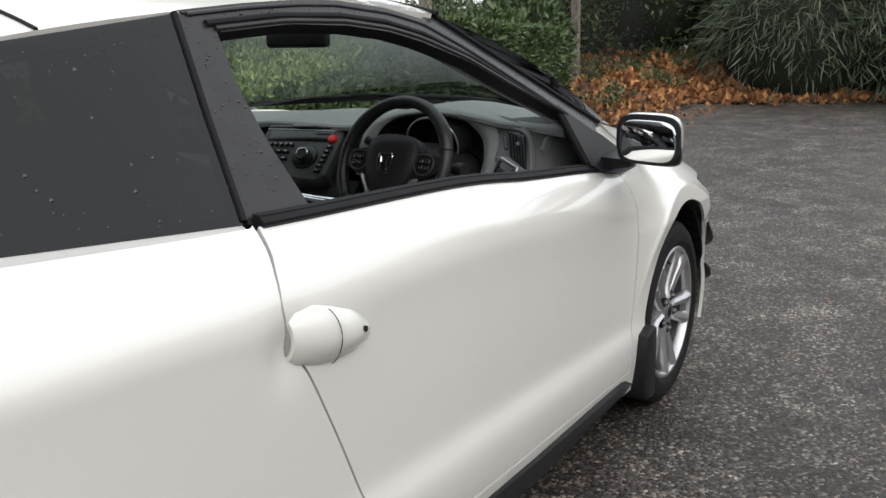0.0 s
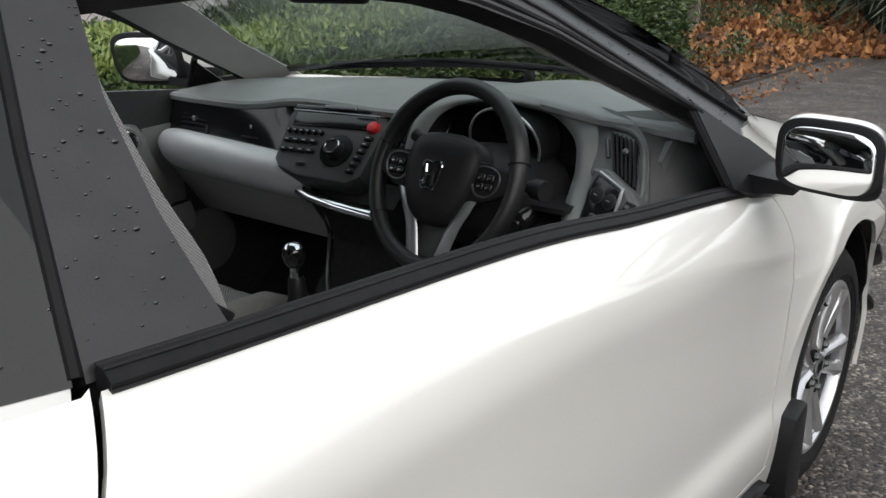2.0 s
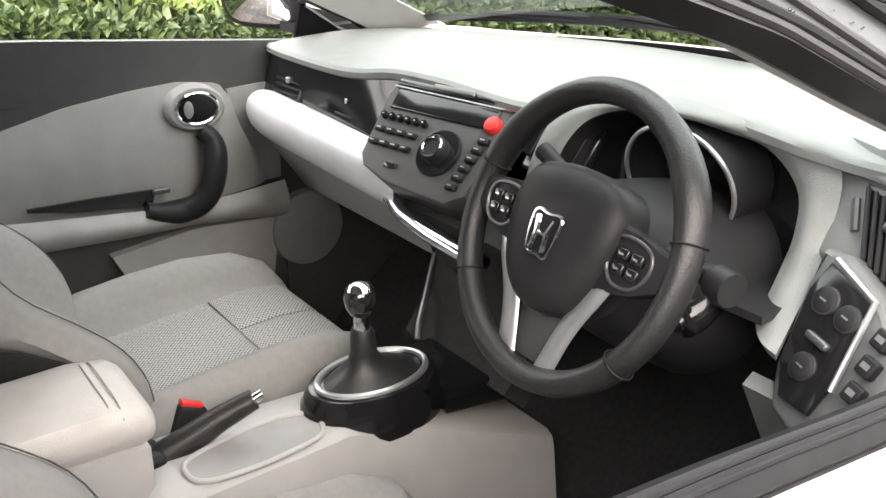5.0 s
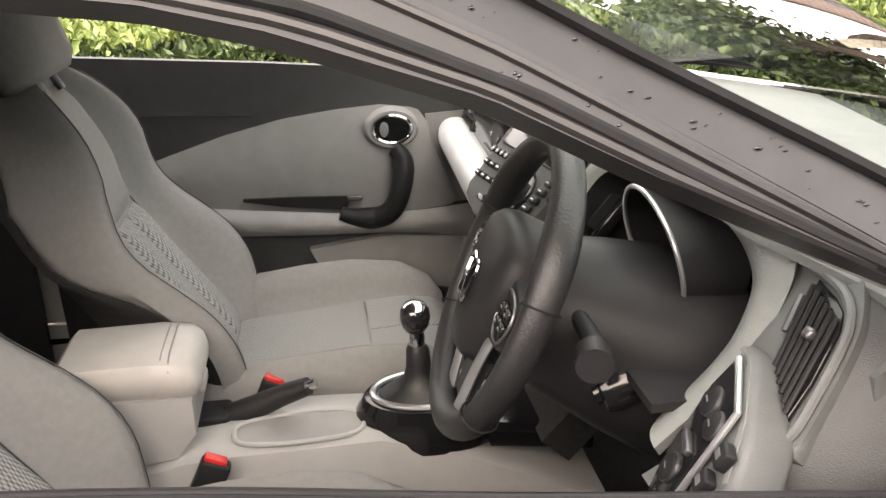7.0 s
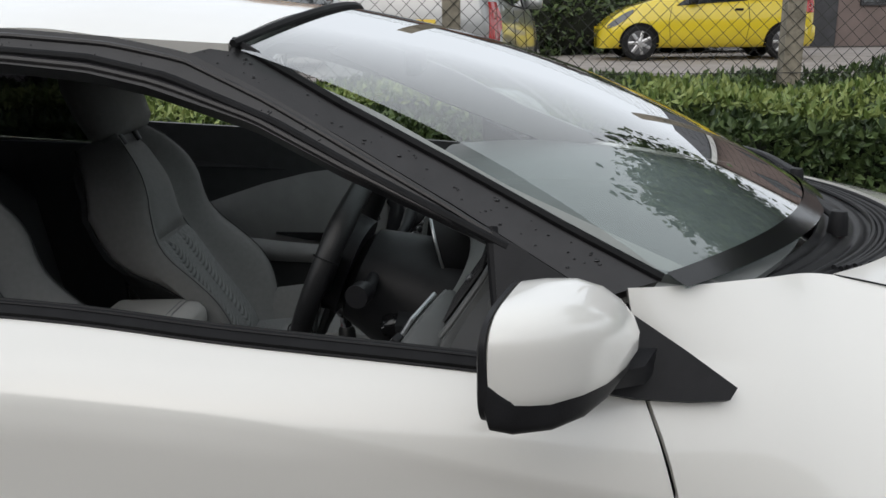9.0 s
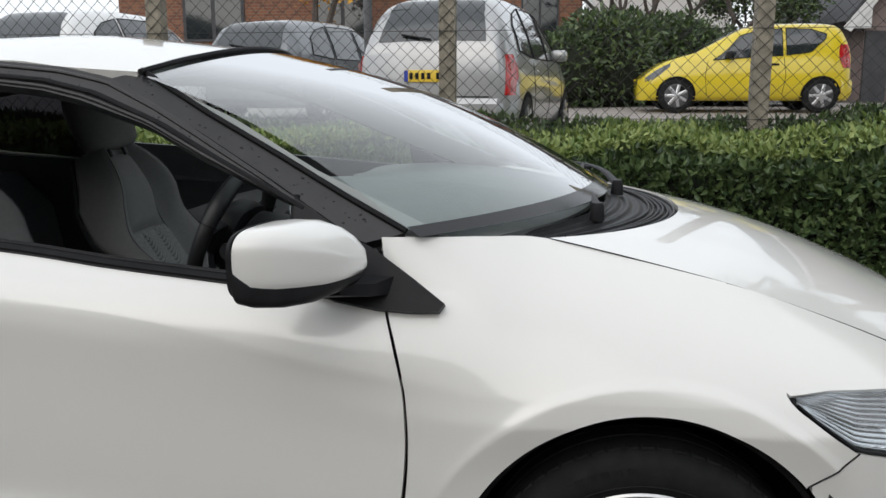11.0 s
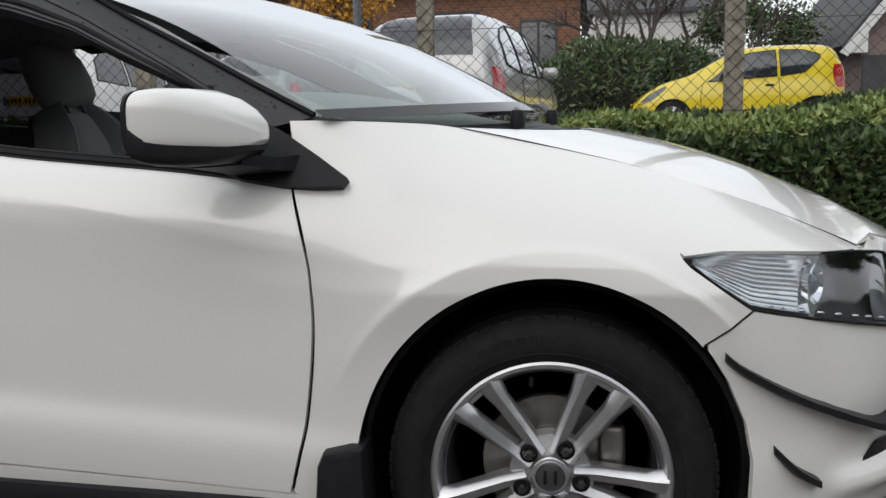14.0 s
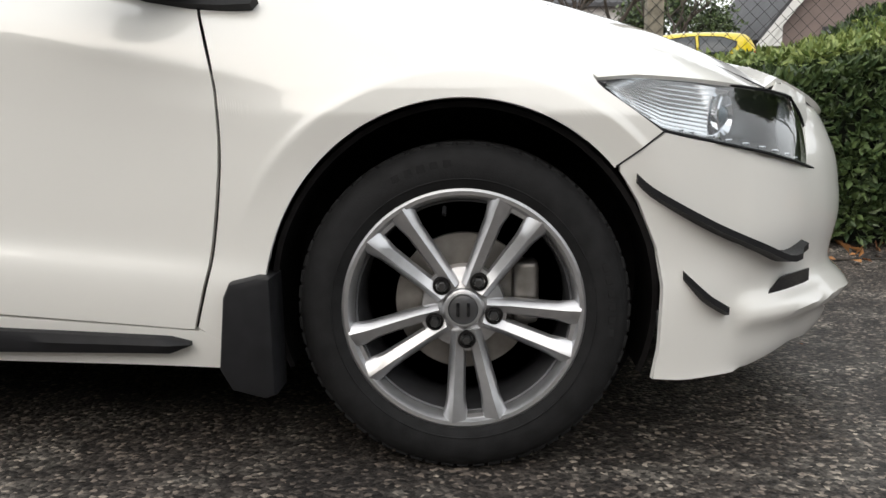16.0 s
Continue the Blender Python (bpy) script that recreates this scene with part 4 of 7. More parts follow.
for s in (1, -1):
    g = ruled(resample([(-1.74, 0.30), (-2.6, 0.30)], 10), resample([(-1.74, 0.96), (-2.6, 1.0)], 10), 6)
    P = np.stack([g[..., 0], np.full(g.shape[:2], -0.68 * s), g[..., 1]], -1)
    part("rear_side_trim", sheet(P, 0.02, (-2, 0, 0.6)), M_dash_dark, car, "dark rear side trim")
    q1 = house(resample([(-1.15, 1.225), (-0.861, 1.09), (-0.62, 0.985), (-0.50, 0.93)], 24), s, -0.045)
    q2 = house(resample([(-1.05, 1.262), (-0.82, 1.17), (-0.63, 1.07), (-0.36, 0.955)], 24), s, -0.055)
    part("pillar_lining", sheet(ruled(q1, q2, 6) + np.array([0 if s > 0 else 0.08, 0, 0]), 0.006, (-1.2, 0, 1.0)), M_console, car, "grey inner lining of the pillar")
    # footwell side below the dash
    part("kick_panel", sheet([[(x, -0.70 * s, z) for z in np.linspace(0.25, 0.82, 4)] for x in (-0.74, -0.38)], 0.02, (-0.6, 0, 0.5)), M_dash_dark, car)
    part("dash_side", sheet([[(x, -(0.695 - 0.03 * t) * s, 0.80 + (zt - 0.80) * t) for t in np.linspace(0, 1, 6)] for x, zt in ((-0.66, 0.92), (-0.62, 0.950), (-0.55, 0.955), (-0.42, 0.95))], 0.02, (-0.6, 0, 0.8)), M_dash_shaded, car)


# ---- inside: doors ----
def flat_on_door(pts, s, off):
    p = np.array(pts, float)
    return np.stack([p[..., 0], np.full(p.shape[:-1], -s * (0.692 - off)), p[..., 1]], -1)


for s in (1, -1):
    top = resample([(-1.72, 0.90), (-1.25, 0.87), (-0.95, 0.845), (-0.66, 0.815)], 40) if s > 0 else resample([(-1.72, 1.028), (-1.56, 1.018), (-1.2, 0.995), (-0.74, 0.957), (-0.66, 0.95)], 40)
    bot = resample([(-1.70, 0.30), (-0.66, 0.29)], 40)
    P = flat_on_door(ruled(bot, top, 16), s, 0.0)
    card = part("door_card", sheet(P, 0.025, (-1.2, -2 * s, 0.6)), M_dash_dark, car, "dark slab for the shadowed recess under the eave lining")
    if s < 0:
        # pale raised insert with its curved upper edge
        hi = resample([(-1.62, 0.735), (-1.42, 0.803), (-1.30, 0.842), (-1.172, 0.873), (-1.05, 0.889), (-0.95, 0.896), (-0.87, 0.885), (-0.845, 0.85), (-0.835, 0.80)], 50)
        lo = resample([(-1.62, 0.70), (-1.42, 0.685), (-1.25, 0.665), (-1.08, 0.648), (-0.97, 0.64), (-0.90, 0.64), (-0.85, 0.645), (-0.80, 0.65), (-0.78, 0.66)], 50)
        g = ruled(lo, hi, 12)
        P = flat_on_door(g, s, 0.012)
        P[..., 1] -= 0.014 * np.sin(np.linspace(0, math.pi, 12))[None, :]
        part("card_insert", sheet(P, 0.02, (-1.2, 3, 0.7)), M_card, card, "grey curved insert")
        # arm shelf
        hi = resample([(-1.66, 0.71), (-1.42, 0.692), (-1.25, 0.672), (-1.08, 0.655), (-0.97, 0.646), (-0.86, 0.65), (-0.745, 0.66)], 50)
        lo = resample([(-1.66, 0.63), (-1.42, 0.622), (-1.25, 0.610), (-1.08, 0.602), (-0.97, 0.600), (-0.86, 0.592), (-0.745, 0.575)], 50)
        g = ruled(lo, hi, 10)
        P = flat_on_door(g, s, 0.03)
        P[..., 1] -= 0.022 * np.sin(np.linspace(0.2, math.pi * 0.95, 10))[None, :]
        part("arm_shelf", sheet(P, 0.04, (-1.2, 3, 0.7)), M_card, card, "grey padded arm shelf")
        # upper front panel of the lining beside the dash
        g = ruled(resample([(-0.84, 0.655), (-0.72, 0.66)], 8), resample([(-0.85, 0.868), (-0.72, 0.875)], 8), 8)
        part("front_panel", sheet(flat_on_door(g, s, 0.008), 0.02, (-1, 3, 0.7)), M_card, card)
        # black pocket and its switch
        g = ruled(resample([(-1.27, 0.693), (-1.18, 0.676), (-1.04, 0.660)], 14), resample([(-1.27, 0.699), (-1.15, 0.697), (-1.03, 0.692)], 14), 5)
        part("card_pocket", sheet(flat_on_door(g, s, 0.034), 0.008, (-1, 3, 0.7)), M_gloss, card, "black recess")
        part("window_switch", rbox((-1.02, 0.652, 0.690), (0.035, 0.012, 0.012), 0.003), M_satin_dark, card)
        # pull
        pull = spline([(-0.925, 0.80), (-0.908, 0.775), (-0.915, 0.72), (-0.935, 0.665), (-0.97, 0.64), (-1.02, 0.643), (-1.055, 0.655)], 30)
        P3 = [(x, 0.692 - 0.04 - 0.028 * math.sin(min(1, i / 20) * math.pi), z) for i, (x, z) in enumerate(pull)]
        part("door_pull", tube(P3, np.interp(np.arange(30), [0, 5, 14, 22, 29], [0.018, 0.024, 0.024, 0.026, 0.016]), 12, up=(0, 1, 0)), M_black, card, "black grab handle")
        # oval release
        def ring(rx, rz, y):
            return [(-0.93 + rx * math.cos(a), y, 0.845 + rz * math.sin(a)) for a in np.linspace(0, 2 * math.pi, 40, endpoint=False)]
        part("release_surround", loft([ring(0.062, 0.047, 0.68), ring(0.060, 0.045, 0.655), ring(0.055, 0.041, 0.650), ring(0.042, 0.030, 0.652), ring(0.040, 0.028, 0.68)]), M_card, card)
        part("release_ring", tube(ring(0.043, 0.031, 0.650), 0.0045, 8, closed=True, up=(0, 1, 0)), M_chrome, card, "chrome oval ring")
        part("release_bowl", loft([ring(0.040, 0.028, 0.648), ring(0.034, 0.022, 0.668), ring(0.01, 0.006, 0.672)]), M_gloss, card)
        part("release_lever", loft([[(-0.948 + rx * math.cos(a), y, 0.845 + rz * math.sin(a)) for a in np.linspace(0, 2 * math.pi, 24, endpoint=False)] for rx, rz, y in ((0.017, 0.025, 0.664), (0.018, 0.026, 0.655), (0.014, 0.023, 0.649), (0.006, 0.012, 0.647))]), M_satin, card, "silver door release")
        # loudspeaker
        part("speaker_grille", lathe([(0.001, 0.655), (0.078, 0.655), (0.088, 0.660), (0.092, 0.69)], 40, at=(-0.69, 0, 0.532)), M_dash, card, "round grey speaker grille")
        g = ruled(resample([(-1.10, 0.50), (-0.78, 0.44)], 14), resample([(-1.13, 0.565), (-0.95, 0.588), (-0.76, 0.575)], 14), 6)
        part("door_pocket", sheet(flat_on_door(g, s, 0.025), 0.025, (-1, 3, 0.7)), M_card, card)


# ---- inside: seats ----
def knit_material(name, turn, scale=185, dark=0.07):
    """A light and dark weave of about five millimetres, laid on the plane that turn brings flat."""
    m = material(name, (0.22, 0.22, 0.22), 0.9, spread=0.1, scale=40)
    nt = m.node_tree
    b = nt.nodes["Principled BSDF"]
    tc = nt.nodes.new("ShaderNodeTexCoord")
    mp, mq = nt.nodes.new("ShaderNodeMapping"), nt.nodes.new("ShaderNodeMapping")
    mp.inputs["Rotation"].default_value = turn
    mq.inputs["Rotation"].default_value = (0.0, 0.0, 0.78)
    ch = nt.nodes.new("ShaderNodeTexVoronoi")
    ch.voronoi_dimensions = "2D"
    ch.inputs["Scale"].default_value = scale
    ch.inputs["Randomness"].default_value = 0.12
    nt.links.new(tc.outputs["Object"], mp.inputs["Vector"])
    nt.links.new(mp.outputs["Vector"], mq.inputs["Vector"])
    nt.links.new(mq.outputs["Vector"], ch.inputs["Vector"])
    ramp = nt.nodes.new("ShaderNodeValToRGB")
    ramp.color_ramp.elements[0].position, ramp.color_ramp.elements[0].color = 0.26, (0.37, 0.37, 0.365, 1)
    ramp.color_ramp.elements[1].position, ramp.color_ramp.elements[1].color = 0.62, (dark, dark, dark * 1.04, 1)
    nt.links.new(ch.outputs["Distance"], ramp.inputs["Fac"])
    nt.links.new(ramp.outputs["Color"], b.inputs["Base Color"])
    bp = nt.nodes.new("ShaderNodeBump")
    bp.inputs["Strength"].default_value = 0.5
    bp.inputs["Distance"].default_value = 0.002
    bp.invert = True
    nt.links.new(ch.outputs["Distance"], bp.inputs["Height"])
    nt.links.new(bp.outputs["Normal"], b.inputs["Normal"])
    return m


M_knit = knit_material("woven_seat_panel", (0, 0, 0))
M_knit_back = knit_material("woven_back_panel", (0, radians(65), 0))
M_knit_side = knit_material("woven_side_panel", (radians(90), 0, 0), 400, 0.16)


def make_seat(y0, dx, outer, sink=0.0):
    """A sports seat: cushion and back with side bolsters, woven inserts and a head restraint."""
    seat = new("front_seat")
    seat.parent = car
    seat["label"] = "grey cloth sports seat with woven inserts"
    seat.location = (dx, y0, 0)
    cw = [(-1, -0.06), (-1.0, 0.015), (-0.96, 0.060), (-0.88, 0.080), (-0.79, 0.072), (-0.71, 0.038), (-0.65, 0.006), (-0.60, 0.0), (-0.3, 0.003), (0, 0.005)]
    cw = cw + [(-a, b) for a, b in cw[-2::-1]]
    secs = []
    for x, z, w, k in ((-0.842, 0.425, 0.18, 0.0), (-0.838, 0.455, 0.200, 0.1), (-0.846, 0.485, 0.212, 0.25), (-0.875, 0.506, 0.222, 0.5), (-0.94, 0.514, 0.232, 0.8), (-1.04, 0.507, 0.238, 1.0), (-1.14, 0.497, 0.240, 1.05), (-1.24, 0.489, 0.238, 1.0), (-1.33, 0.483, 0.225, 0.7), (-1.37, 0.475, 0.21, 0.4)):
        loop = [(x, a * w, z - sink + b * k) for a, b in cw] + [(x, w * 0.96, 0.36), (x, w * 0.8, 0.32), (x, -w * 0.8, 0.32), (x, -w * 0.96, 0.36)]
        secs.append(loop)
    part("cushion", loft(secs), M_cloth, seat, "", True, 60)

    def top_z(x):
        return np.interp(-x, [0.838, 0.846, 0.875, 0.94, 1.04, 1.14, 1.24, 1.33], [0.460, 0.489, 0.511, 0.519, 0.512, 0.502, 0.494, 0.488]) - sink

    def field(x0, x1, ya, yb):
        """One woven field, pillowed between its seams."""
        P = []
        for x in np.linspace(x0, x1, 16):
            u = abs((x - (x0 + x1) / 2) / (x1 - x0)) * 2
            P.append([(x, y, top_z(x) + 0.009 - 0.007 * max(u, abs((y - (ya + yb) / 2) / (yb - ya)) * 2) ** 6) for y in np.linspace(ya, yb, 16)])
        return sheet(P, 0.006, (x0, 0, 0))
    part("cushion_panel", field(-0.845, -1.018, -0.142, -0.001), M_knit, seat, "light woven insert")
    part("cushion_panel", field(-0.845, -1.018, 0.002, 0.142), M_knit, seat, "light woven insert")
    part("cushion_panel", field(-1.023, -1.31, -0.142, 0.142), M_knit, seat, "light woven insert")
    for sg in (-1, 1):
        part("bolster_seam", tube([(x, sg * 0.208 * np.interp(-x, [0.85, 0.95, 1.3], [0.84, 0.97, 1]), top_z(x) + np.interp(-x, [0.85, 0.95, 1.05, 1.25], [0.018, 0.052, 0.062, 0.06])) for x in np.linspace(-0.87, -1.27, 16)], 0.0011, 5), M_dash_dark, seat)

    def back_point(h, y, f):
        """h up the back, y across, f forward of its face."""
        ang = radians(24 + 4 * h)
        return (-1.245 - 0.30 * h + f * math.cos(ang), y, 0.47 + 0.588 * h + f * math.sin(ang))
    wide = smooth_lut([(0.0, 0.195), (0.1, 0.222), (0.25, 0.240), (0.4, 0.243), (0.52, 0.236), (0.62, 0.215), (0.70, 0.204), (0.78, 0.184), (0.86, 0.158), (0.92, 0.134), (0.99, 0.095)])
    wing = smooth_lut([(0.0, 0.015), (0.1, 0.036), (0.2, 0.056), (0.3, 0.056), (0.4, 0.036), (0.5, 0.010), (0.58, 0.002), (0.66, 0.014), (0.73, 0.030), (0.81, 0.034), (0.9, 0.022), (0.99, 0.0)])
    dish = smooth_lut([(0.0, -0.02), (0.15, -0.03), (0.4, -0.052), (0.6, -0.058), (0.75, -0.036), (0.99, -0.03)])
    secs, shell = [], []
    for h in np.linspace(0.0, 0.99, 26):
        w, b, dp, c0, c1 = float(wide(h)), float(wing(h)), float(np.interp(h, [0, 0.1, 0.6, 0.9, 0.99], [0.12, 0.14, 0.20, 0.20, 0.14])), float(dish(h)), float(wing(h) - np.interp(h, [0, 0.3, 0.45, 0.6, 0.75, 1], [0.045, 0.05, 0.07, 0.125, 0.165, 0.11]))
        front = [(-0.93, c1), (-0.99, c1 + 0.02), (-1.0, b - 0.045), (-0.985, b - 0.015), (-0.94, b - 0.002), (-0.88, b), (-0.80, b + 0.12 * (c0 - b)), (-0.71, b + 0.45 * (c0 - b)), (-0.63, b + 0.82 * (c0 - b)), (-0.56, c0), (-0.3, c0 + 0.003), (0, c0 + 0.004)]
        front = front + [(-a, c) for a, c in front[-2::-1]]
        secs.append([back_point(h, a * w, c) for a, c in front] + [back_point(h, 0.6 * w, -dp * 0.72), back_point(h, 0, -dp * 0.8), back_point(h, -0.6 * w, -dp * 0.72)])
        shell.append([back_point(h, a * w, c) for a, c in ((-0.955, c1 + 0.004), (-0.93, c1 - 0.010), (-0.6, -dp * 0.72 - 0.012), (0, -dp * 0.8 - 0.012), (0.6, -dp * 0.72 - 0.012), (0.93, c1 - 0.010), (0.955, c1 + 0.004))])
    part("backrest", loft(secs), M_cloth, seat, "", True, 60)
    part("back_shell", sheet(shell, 0.004, (-3, 0, 0.6)), M_carpet, seat, "black back of the seat")
    # padded fields: lower woven field in three channels and the lighter shoulder pad above them
    for h0, h1, ya, yb, mat, nm in ((0.05, 0.555, -0.137, -0.046, M_knit_back, "back_panel"), (0.05, 0.555, -0.044, 0.044, M_knit_back, "back_panel"), (0.05, 0.555, 0.046, 0.137, M_knit_back, "back_panel"), (0.562, 0.95, -0.122, 0.122, M_cloth, "shoulder_panel")):
        P = []
        for h in np.linspace(h0, h1, 16):
            k = float(np.interp(h, [0.05, 0.2, 0.56, 0.75, 0.88, 0.95], [0.88, 1, 0.97, 0.96, 0.78, 0.52])) if h0 < 0.5 else float(np.interp(h, [0.56, 0.78, 0.88, 0.95], [1, 0.98, 0.80, 0.48]))
            v = abs((h - (h0 + h1) / 2) / (h1 - h0) * 2)
            row = []
            for y in np.linspace(-1, 1, 12):
                yy = ((ya + yb) / 2 + (yb - ya) / 2 * y) * k
                row.append(back_point(h, yy, float(dish(h)) + 0.002 + (0.017 if h0 < 0.5 else 0.026) * (1 - max(abs(y) ** 4, v ** 8))))
            P.append(row)
        part(nm, sheet(P, 0.008, (-3, 0, 0.5)), mat, seat)
    # woven cloth over the outer shoulder
    P = []
    for h in np.linspace(0.25, 0.93, 14):
        w, b = float(wide(h)), float(wing(h))
        P.append([back_point(h, outer * (w * a + 0.003), c) for a, c in ((0.97, b - float(np.interp(h, [0, 0.3, 0.45, 0.6, 0.75, 1], [0.045, 0.05, 0.07, 0.125, 0.165, 0.11])) + 0.012), (1.0, b - 0.048), (1.0, b - 0.045), (0.99, b - 0.016))])
    part("side_panel", sheet(P, 0.004, (-1.4, 0, 0.7)), M_knit_side, seat, "woven outer side of the back")
    secs = []
    for h, w, f0, f1 in ((0.97, 0.10, 0.02, -0.06), (1.0, 0.122, 0.035, -0.07), (1.09, 0.132, 0.045, -0.07), (1.19, 0.128, 0.045, -0.065), (1.27, 0.110, 0.03, -0.05), (1.29, 0.08, 0.01, -0.03)):
        secs.append([back_point(h, a * w, f1 + (f0 - f1) * b) for a, b in ((-0.85, 0.1), (-1, 0.35), (-1, 0.7), (-0.8, 0.95), (-0.4, 1.0), (0.4, 1.0), (0.8, 0.95), (1, 0.7), (1, 0.35), (0.85, 0.1), (0.4, 0), (-0.4, 0))])
    part("head_restraint", loft(secs), M_cloth, seat, "", True, 60)
    for sg in (-1, 1):
        part("seat_seam", tube([back_point(h, sg * 0.575 * float(wide(h)), 0.004 + float(dish(h))) for h in np.linspace(0.03, 0.95, 24)], 0.0014, 5), M_dash_dark, seat)
        part("bolster_seam", tube([back_point(h, sg * 0.94 * float(wide(h)), 0.0006 + float(wing(h))) for h in np.linspace(0.06, 0.95, 24)], 0.0011, 5), M_dash_dark, seat)
        part("restraint_rod", tube([back_point(0.93, sg * 0.045, -0.012), back_point(1.03, sg * 0.045, -0.012)], 0.007, 10), M_satin_dark, seat)
    return seat


make_seat(0.325, 0.0, 1)
make_seat(-0.345, -0.13, -1, 0.055).location.z = -0.012
# belt of the driver's seat with its tongue, hanging beside the post
belt = part("seat_belt", sheet([[(x + dx_, y, z) for dx_ in (-0.024, 0.0, 0.024)] for x, y, z in spline([(-1.70, -0.60, 1.17), (-1.655, -0.604, 1.06), (-1.60, -0.603, 0.95), (-1.575, -0.60, 0.80), (-1.57, -0.60, 0.50)], 24)], 0.0015, (-1.6, 0, 0.8)), M_knit_side, car, "grey woven seat belt")
part("belt_tongue", rbox((-1.578, -0.607, 0.915), (0.030, 0.008, 0.016), 0.003, 2, Matrix.Rotation(radians(40), 4, "Y")), M_black, belt, "black belt tongue")

# ---- inside: dashboard ----
dash = new("dashboard")
dash.parent = car
dash["label"] = "soft grey dashboard with silver passenger pad"
ry = np.linspace(0.69, -0.70, 80)
rear_x = smooth_lut([(-0.72, -0.60), (-0.66, -0.61), (-0.60, -0.63), (-0.535, -0.66), (-0.50, -0.69), (-0.43, -0.715), (-0.37, -0.718), (-0.31, -0.712), (-0.24, -0.715), (-0.18, -0.728), (-0.12, -0.715), (0.0, -0.717), (0.1, -0.722), (0.2, -0.742), (0.27, -0.760), (0.40, -0.765), (0.60, -0.76), (0.70, -0.745)])
rear_z = smooth_lut([(-0.72, 0.962), (-0.66, 0.970), (-0.60, 0.980), (-0.535, 0.990), (-0.50, 1.003), (-0.43, 1.02), (-0.37, 1.027), (-0.31, 1.02), (-0.24, 1.008), (-0.18, 0.988), (-0.10, 0.970), (0.0, 0.968), (0.2, 0.974), (0.30, 0.962), (0.40, 0.955), (0.60, 0.953), (0.70, 0.952)])
P = []
for y in ry:
    xr, zr = float(rear_x(y)), float(rear_z(y))
    xf = -0.07 - 0.27 * (abs(y) / 0.70) ** 2.2
    zf = 0.948
    col = []
    for t in np.linspace(0, 1, 30):
        z = zf + (zr - zf) * (1 - (1 - t) ** 2) + 0.012 * math.sin(t * math.pi)
        col.append((xf + (xr - xf) * t, y, z))
    col += [(xr - 0.006, y, zr - 0.006), (xr - 0.005, y, zr - 0.016), (xr + 0.01, y, zr - 0.022)]
    P.append(col)
part("dash_top", sheet(P, 0.012, (-0.5, 0, 0)), M_dash, dash, "grey grained dash top")
# dark band with vents on the passenger side
yy = np.linspace(0.69, 0.205, 24)
hi = [(float(rear_x(y)) + 0.004, y, float(rear_z(y)) - 0.016) for y in yy]
lo = [(-0.768 - 0.03 * (0.69 - y), y, 0.850 + 0.01 * math.sin((0.69 - y) * 5)) for y in yy]
part("vent_band", sheet(ruled(lo, hi, 6), 0.02, (0, 0.4, 0.8)), M_gloss, dash, "dark band with air vents")
for y0, y1 in ((0.625, 0.515), (0.375, 0.305)):
    vent = part("air_vent", tube(resample([(-0.755, y0, 0.865), (-0.775 - 0.0, y1, 0.862), (-0.745, y1, 0.925), (-0.722, y0, 0.925), (-0.755, y0, 0.865)], 30), 0.005, 6), M_dash_dark, dash, "slatted air vent")
    for k in range(5):
        z = 0.873 + 0.011 * k
        xk = np.interp(z, [0.865, 0.925], [-0.768, -0.738])
        part("slat", rbox((xk - 0.006, (y0 + y1) / 2, z), (0.016, abs(y0 - y1) - 0.006, 0.0035), 0.001, 1), M_black, vent)
    part("vent_tab", rbox((-0.764, (y0 + y1) / 2, 0.897), (0.014, 0.010, 0.012), 0.003), M_satin, vent)
# silver pad
secs = []
for t in np.linspace(0, 1, 26):
    y = 0.675 - 0.555 * t
    x, z = -0.770 - 0.02 * t, 0.812 - 0.010 * t
    hh, dd = np.interp(t, [0, 0.04, 0.1, 0.9, 0.97, 1], [0.040, 0.054, 0.058, 0.056, 0.050, 0.040]), np.interp(t, [0, 0.05, 0.9, 1], [0.04, 0.055, 0.048, 0.03])
    loop = []
    for a in np.linspace(0, 2 * math.pi, 22, endpoint=False):
        loop.append((x - dd * math.cos(a) - 0.018 * math.sin(a), y, z + hh * math.sin(a)))
    secs.append(loop)
part("passenger_pad", loft(secs), M_silverpad, dash, "pale silver dash pad")
part("lower_dash", sheet(ruled([(-0.68, y, 0.625) for y in np.linspace(0.68, 0.15, 10)], [(-0.782, y, 0.77) for y in np.linspace(0.68, 0.12, 10)], 8), 0.02, (-0.4, 0.4, 0.8)), M_console, dash, "grey lower dash")

# centre stack: a panel that leans towards the driver
RC = Vector((-0.786, 0.085, 0.902))
ez = Vector((-0.72, -0.14, 0.68)).normalized()
ex = Vector((0.19, -1.0, 0.0))
ex = (ex - ez * ex.dot(ez)).normalized()
ey = ez.cross(ex)
RM = Matrix.Translation(RC) @ Matrix((ex, ey, ez)).transposed().to_4x4()
stack = new("centre_stack")
stack.parent = car
stack["label"] = "black radio and heater stack"


def on(m, bm):
    return moved(bm, m)


